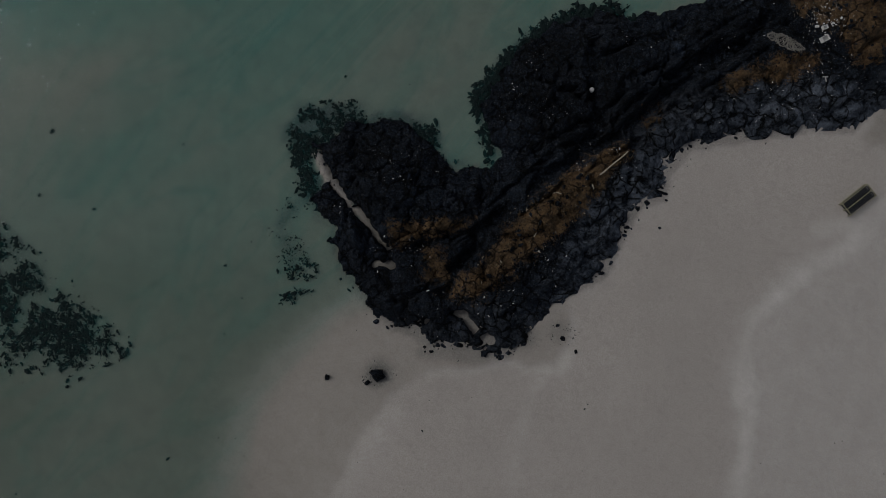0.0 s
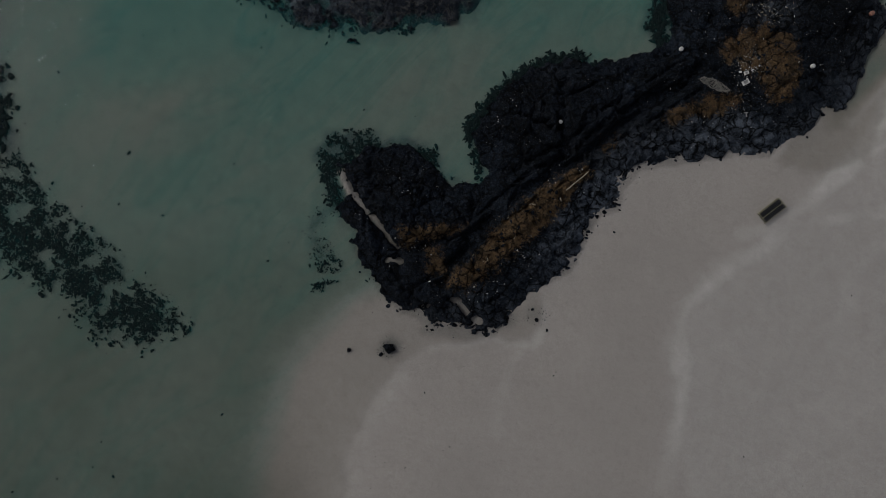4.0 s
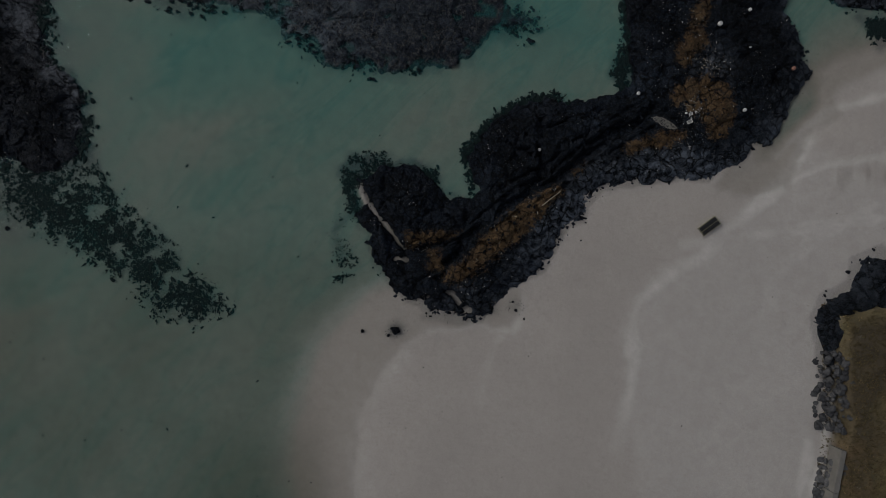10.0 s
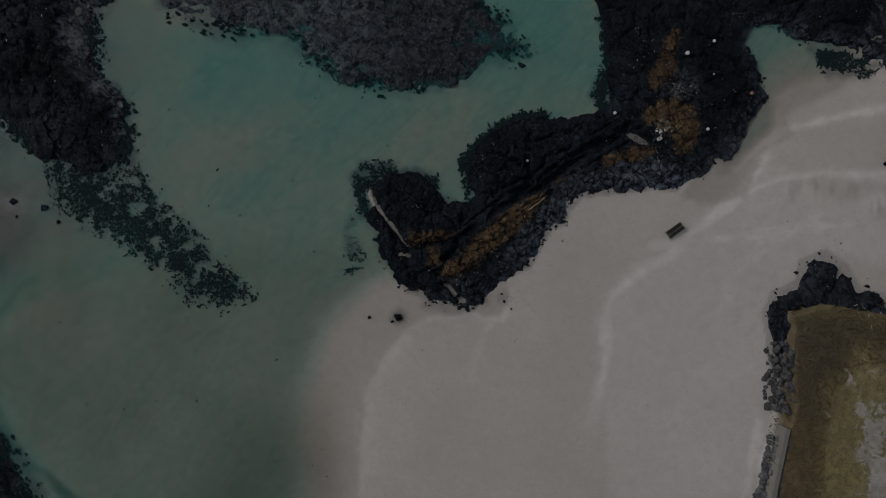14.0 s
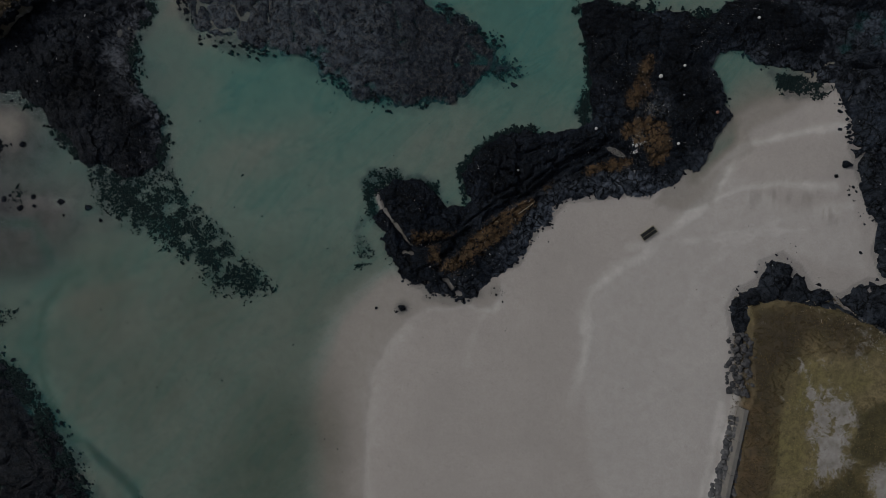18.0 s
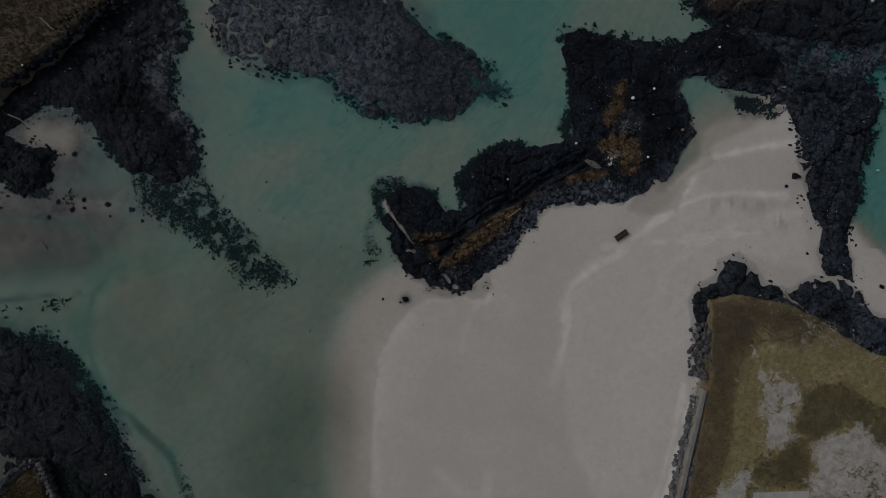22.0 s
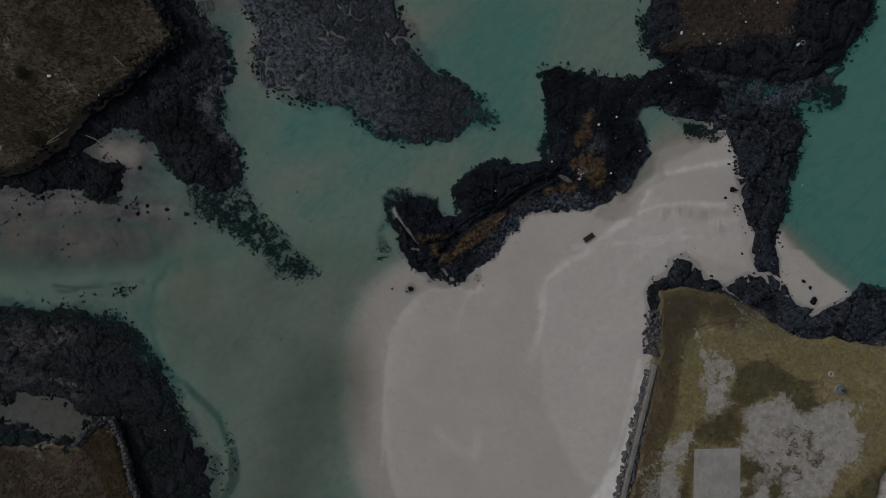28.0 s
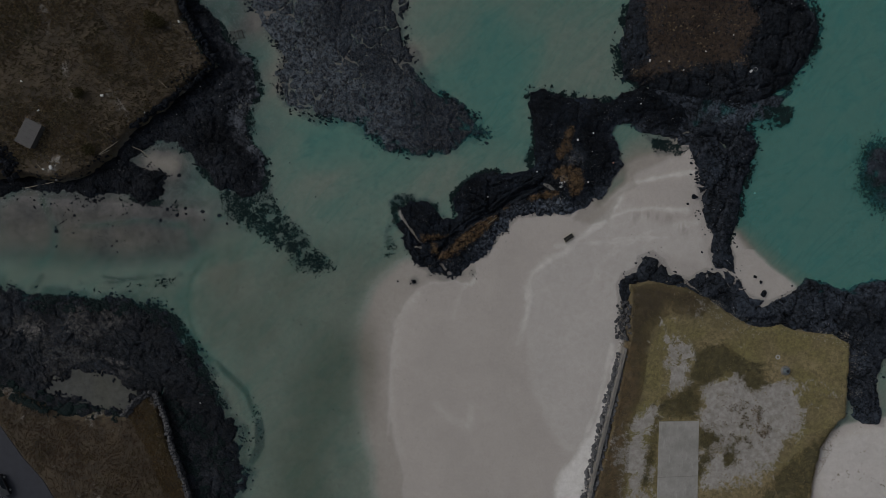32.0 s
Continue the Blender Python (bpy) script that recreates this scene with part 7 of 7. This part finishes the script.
for (i, j), r in (((0, 1), 0.07), ((2, 3), 0.06), ((4, 5), 0.06)):
    zz = max(float(f(np.array([p[0]]), np.array([p[1]]))[0]) for p in (SHORE_LOGS[i], SHORE_LOGS[j]) for f in (ground_z, H_WEST)) + 0.25
    bar("log", SHORE_LOGS[i], SHORE_LOGS[j], r, DRIFT, "bleached drift log beside the headland's edge", "log", z=zz)
t = thing("drift_branch", (*DRIFT_BRANCH[0], max(float(H_WEST(np.array([p[0]]), np.array([p[1]]))[0]) for p in DRIFT_BRANCH) + 0.2), 0, "bent pale drift branch on black rock", "branch")
part("stem", tube([(px - DRIFT_BRANCH[0][0], py - DRIFT_BRANCH[0][1], 0.03 * i) for i, (px, py) in enumerate(DRIFT_BRANCH)], 0.07, 7, 0.5), DRIFT, t)
t = thing("tee_pipe", (*TEE[0], ground_or_rock(*TEE[0]) + 0.15), 0, "pale plastic pipe tee on black rock", "pipe")
part("bar", tube([(0, 0, 0), (TEE[1][0] - TEE[0][0], TEE[1][1] - TEE[0][1], 0.01)], 0.04), GREYFOAM, t)
mx, my = (TEE[1][0] - TEE[0][0]) / 2, (TEE[1][1] - TEE[0][1]) / 2
part("stem", tube([(mx, my, 0), (TEE[2][0] - TEE[0][0], TEE[2][1] - TEE[0][1], 0)], 0.035), GREYFOAM, t)
t = thing("drum", (*RED[0], ground_or_rock(*RED[0]) + 0.1), 30, "faded orange plastic drum among black rocks", "drum")
t.scale = (0.55, 0.55, 0.4)
part("shell", lathe([(0.28, 0), (0.32, 0.04), (0.32, 0.25), (0.34, 0.28), (0.32, 0.31), (0.32, 0.52), (0.27, 0.56)]), PINK, t)
part("lid", lathe([(0.26, 0.555), (0.26, 0.59), (0.10, 0.60), (0.02, 0.57)]), PINK, t)

# shellfish cage lying on the sand
CX, CY = 25.45, 3.5
t = thing("shellfish_cage", (CX, CY, float(ground_z(np.array([CX]), np.array([CY]))[0])), 38, "black ribbed cage with a pale frame on sand", "cage")
t.scale = (0.93, 0.93, 0.93)
for yy in (-0.47, 0.0, 0.47):
    part("rail", box(2.1, 0.035, 0.05, (0, yy, 0.33), 0, 0.008), FRAME, t)
    part("runner", box(2.1, 0.05, 0.06, (0, yy, 0.04), 0, 0.008), FRAME, t)
for xx in (-1.05, 1.05):
    part("end_bar", box(0.05, 0.98, 0.06, (xx, 0, 0.34), 0, 0.01), FRAME, t)
    for yy in (-0.47, 0.0, 0.47):
        part("post", box(0.06, 0.06, 0.30, (xx, yy, 0.18), 0, 0.008), FRAME, t)
part("tray", box(2.02, 0.9, 0.05, (0, 0, 0.10), 0, 0.01), BLACK, t, "black mesh tray")
for side in (-0.235, 0.235):
    for i in range(12):
        xx = -0.94 + i * 0.171
        part("rib", tube([(xx, side - 0.2, 0.20), (xx + 0.02, side - 0.1, 0.31), (xx + 0.02, side + 0.1, 0.31), (xx, side + 0.2, 0.20)], 0.048, 6), BLACK, t)

# wooden rack standing in the shallows
t = thing("wooden_rack", (RACK[0][0], RACK[0][1], 0), 0, "dark wooden rack standing in shallow water", "rack")
q = [(px - RACK[0][0], py - RACK[0][1]) for px, py in RACK]
for a, b in zip(q, q[1:] + q[:1]):
    part("beam", tube([(*a, 0.18), (*b, 0.18)], 0.07, 6), DARKWALL, t)
    part("post", tube([(*a, -0.6), (*a, 0.3)], 0.07, 6), DARKWALL, t)
for k in (0.33, 0.62):
    part("slat", tube([(q[0][0] + (q[1][0] - q[0][0]) * k, q[0][1] + (q[1][1] - q[0][1]) * k, 0.22), (q[3][0] + (q[2][0] - q[3][0]) * k, q[3][1] + (q[2][1] - q[3][1]) * k, 0.22)], 0.06, 6), DARKWALL, t)

# hut on the headland
hx, hy = sum(p[0] for p in HUT) / 4, sum(p[1] for p in HUT) / 4
ang = math.degrees(math.atan2(HUT[2][1] - HUT[1][1], HUT[2][0] - HUT[1][0]))
ln, wd = math.dist(HUT[1], HUT[2]), math.dist(HUT[0], HUT[1])
t = thing("hut", (hx, hy, 1.9), ang, "small hut with a flat grey sheet roof", "hut")
for a in (-1, 1):
    part("wall", box(ln - 0.3, 0.14, 1.5, (0, a * (wd / 2 - 0.25), 0.75), 0, 0.01), DARKWALL, t)
    part("wall", box(0.14, wd - 0.66, 1.5, (a * (ln / 2 - 0.25), 0, 0.75), 0, 0.01), DARKWALL, t)
for i in range(6):
    part("roof_sheet", box(ln / 6 - 0.005, wd, 0.05, (-ln / 2 + (i + 0.5) * ln / 6, 0, 1.54 + 0.012 * (i % 2)), 0, 0.008), SHEET, t)
part("door", box(0.7, 0.05, 1.35, (0.4, -(wd / 2 - 0.15), 0.68), 0, 0.01), SHEET, t)

# round tank and ring on the field
t = thing("water_tank", (*WELL[0], 1.45), 0, "blue-grey round plastic tank on turf", "tank")
part("body", lathe([(0.55, 0), (0.58, 0.1), (0.58, 0.55), (0.5, 0.66), (0.3, 0.7)], 24), BLUEGREY, t)
part("lid", lathe([(0.28, 0.7), (0.28, 0.76), (0.22, 0.79)]), BLACK, t)
part("skirt", lathe([(0.95, -0.1), (0.95, 0.06), (0.7, 0.1)], 20), CONCRETE, t)
ring = [Vector((0.36 * math.cos(k * math.pi / 8), 0.36 * math.sin(k * math.pi / 8), 0.1)) for k in range(17)]
t = thing("tyre", (*WELL[1], 1.45), 0, "pale weathered ring lying on turf", "ring")
part("ring", tube(ring, 0.11, 8), GREYFOAM, t)
HX, HY = 58.5, 38.3
t = thing("hoop", (HX, HY, ground_or_rock(HX, HY) + 0.1), 0, "pale hoop lying on the island's black rock", "hoop")
part("ring", tube([p * 1.0 for p in ring], 0.035, 8), GREYFOAM, t)


# black car on the road
def car(at, rz):
    t = thing("car", at, rz, "black parked car on the asphalt road", "car")
    bm = box(4.3, 1.75, 0.62, (0, 0, 0.58), 0, 0.16)
    part("body", bm, PAINT, t)
    bm = bmesh.new()
    lo = [bm.verts.new(v) for v in ((-1.7, -0.78, 0.85), (1.05, -0.78, 0.85), (1.05, 0.78, 0.85), (-1.7, 0.78, 0.85))]
    hi = [bm.verts.new(v) for v in ((-1.3, -0.62, 1.42), (0.35, -0.62, 1.42), (0.35, 0.62, 1.42), (-1.3, 0.62, 1.42))]
    for i in range(4):
        j = (i + 1) % 4
        bm.faces.new((lo[i], lo[j], hi[j], hi[i]))
    bm.faces.new(lo[::-1])
    bm.faces.new(hi)
    bmesh.ops.bevel(bm, geom=bm.edges[:], offset=0.07, segments=2, affect="EDGES")
    cab = part("cabin", bm, GLASS, t)
    part("roof", box(1.6, 1.2, 0.05, (-0.48, 0, 1.44), 0, 0.02), PAINT, t)
    for xx in (-1.35, 1.35):
        for yy in (-0.8, 0.8):
            bm = put(lathe([(0.2, -0.1), (0.31, -0.1), (0.33, -0.05), (0.33, 0.05), (0.31, 0.1), (0.2, 0.1)], 18), pose(xx, yy, 0.33, 90))
            wheel = part("wheel", bm, BLACK, t)
            part("rim", put(lathe([(0.19, -0.11), (0.2, -0.1), (0.2, 0.1), (0.19, 0.11)], 14), pose(xx, yy, 0.33, 90)), GREYFOAM, wheel, "grey alloy rim")
    for yy in (-0.6, 0.6):
        part("headlight", box(0.12, 0.35, 0.14, (2.1, yy, 0.66), 0, 0.03), LAMP, t, "clear headlight")
        part("mirror", box(0.14, 0.2, 0.12, (0.75, yy * 1.6, 0.98), 0, 0.03), PAINT, t)
    return t


(ax, ay), (bx, by) = CAR
car(((ax + bx) / 2, (ay + by) / 2, 1.44), math.degrees(math.atan2(by - ay, bx - ax)))


# bushes: a short stem and a ragged crown of leaf clumps
def bush(px, py, r, seed):
    rn = np.random.RandomState(seed)
    z = float(ground_z(np.array([px]), np.array([py]))[0])
    t = thing("bush", (px, py, z), 0, "dark green rounded bush in dry scrub", "bush", "bushes on the headland")
    part("stem", tube([(0, 0, -0.1), (0.05, 0.02, r * 0.5), (0.02, 0.06, r * 0.9)], 0.07, 6, 0.5), DRIFT, t)
    n = 260
    d = rn.normal(size=(n, 3))
    d /= np.linalg.norm(d, axis=1)[:, None]
    p = d * r * (rn.rand(n, 1) ** 0.4) * np.array([1, 1, 0.6]) * (1 + 0.25 * rn.rand(n, 1))
    me = tufts("crown", p[:, :2], p[:, 2] + r * 0.8, 0.12 + 0.2 * rn.rand(n), 0.8, GRASS_DARK, seed, 5, 0.5)
    ob = new("crown", me)
    ob.parent = t


for i, (px, py) in enumerate(BUSHES):
    bush(px, py, (1.3, 1.0, 0.9, 0.9, 0.8)[i], 400 + i)


# ---------------------------------------------------------------- scraps: shells, twigs and weed bits too small to count
def chips(name, at, z, size, seed, material, label, category, long=2.2):
    return tagged(new(name, blobs(name, at, z, size, seed, material, 0.35, 5, 0.35, long)), label, category, kind="stuff")


rn = np.random.RandomState(77)
at = scatter(MAIN_ROCK, 1100, 77, -0.8, lambda a, b: (fbm(a, b, 3.0, 3, 70) > 0.12) * 1.0)
chips("shell_litter", at, H_MAIN(at[:, 0], at[:, 1]) + 0.12, 0.012 + 0.035 * rn.rand(len(at)) ** 3, 78, FOAM, "white shell and foam fragments on black rock", "litter", 1.6)
at = scatter(LICHEN_C, 130, 79, 0.3)
chips("twig_litter", at, H_MAIN(at[:, 0], at[:, 1]) + 0.14, 0.02 + 0.04 * rn.rand(len(at)) ** 3, 80, DRIFT, "pale twigs and fragments on ochre rock", "litter", 3.0)
at = scatter([(-60, -45), (5, -45), (5, 30), (-60, 30)], 420, 81, 0)
z_at = ground_z(at[:, 0], at[:, 1])
ok = (z_at < 0.3) & (z_at > -0.9)
at, z_at = at[ok], z_at[ok]
chips("weed_scraps", at, np.maximum(z_at + 0.02, -0.05), 0.025 + 0.11 * rn.rand(len(at)) ** 5, 82, WEED, "dark weed scraps drifting over the sand", "seaweed", 0.7)
at = scatter(BEACH, 90, 83, -3)
chips("weed_scraps", at, ground_z(at[:, 0], at[:, 1]) + 0.02, 0.02 + 0.05 * rn.rand(len(at)) ** 4, 84, WEED, "dark weed scraps on dry sand", "seaweed", 0.7)
for poly, hf, n, s in ((WEST_ROCK, H_WEST, 190, 85), (EAST_ROCK, H_EAST, 80, 86), (SOUTHEAST_ROCK, H_SE, 90, 87), (N_ISLAND, H_NORTH, 160, 88), (SOUTHWEST_ROCK, H_SW, 90, 89)):
    at = scatter(poly, n, s, -0.8)
    at = at[hf(at[:, 0], at[:, 1]) > 0.1]
    chips("shell_litter", at, hf(at[:, 0], at[:, 1]) + 0.14, 0.02 + 0.06 * rn.rand(len(at)) ** 4, s, FOAM, "white shell and foam fragments on dark rock", "litter", 1.5)
at = np.array([(px + rn.normal() * 0.5, py + rn.normal() * 0.5) for px, py, a in along(LITTER_LINE, 0.12)])
zt = np.maximum(ground_z(at[:, 0], at[:, 1]), H_SE(at[:, 0], at[:, 1])) + 0.1
chips("drift_litter", at, zt, 0.02 + 0.06 * rn.rand(len(at)) ** 2, 90, DRIFT, "bleached drift litter along the turf's edge", "litter", 3.0)
at = np.array(FOAM_BITS)[rn.randint(0, 5, 60)] + rn.normal(size=(60, 2)) * 0.35
chips("foam_crumbs", at, H_MAIN(at[:, 0], at[:, 1]) + 0.12, 0.012 + 0.045 * rn.rand(len(at)) ** 2, 91, FOAM, "white polystyrene crumbs among rocks", "litter", 0.8)

for n, sd, mat, lab in ((240, 92, DRIFT, "grey drift twigs and grit heaped on lava"), (40, 93, FOAM, "white crumbs strewn round grey drift"), (160, 94, GREYFOAM, "pale grey grit on lava")):
    at = np.array([DEBRIS[k % 2] for k in range(n)]) + rn.normal(size=(n, 2)) * np.array([[0.95, 0.7]])
    chips("drift_litter", at, H_MAIN(at[:, 0], at[:, 1]) + 0.12, 0.012 + 0.045 * rn.rand(n) ** 3, sd, mat, lab, "litter", 2.5)
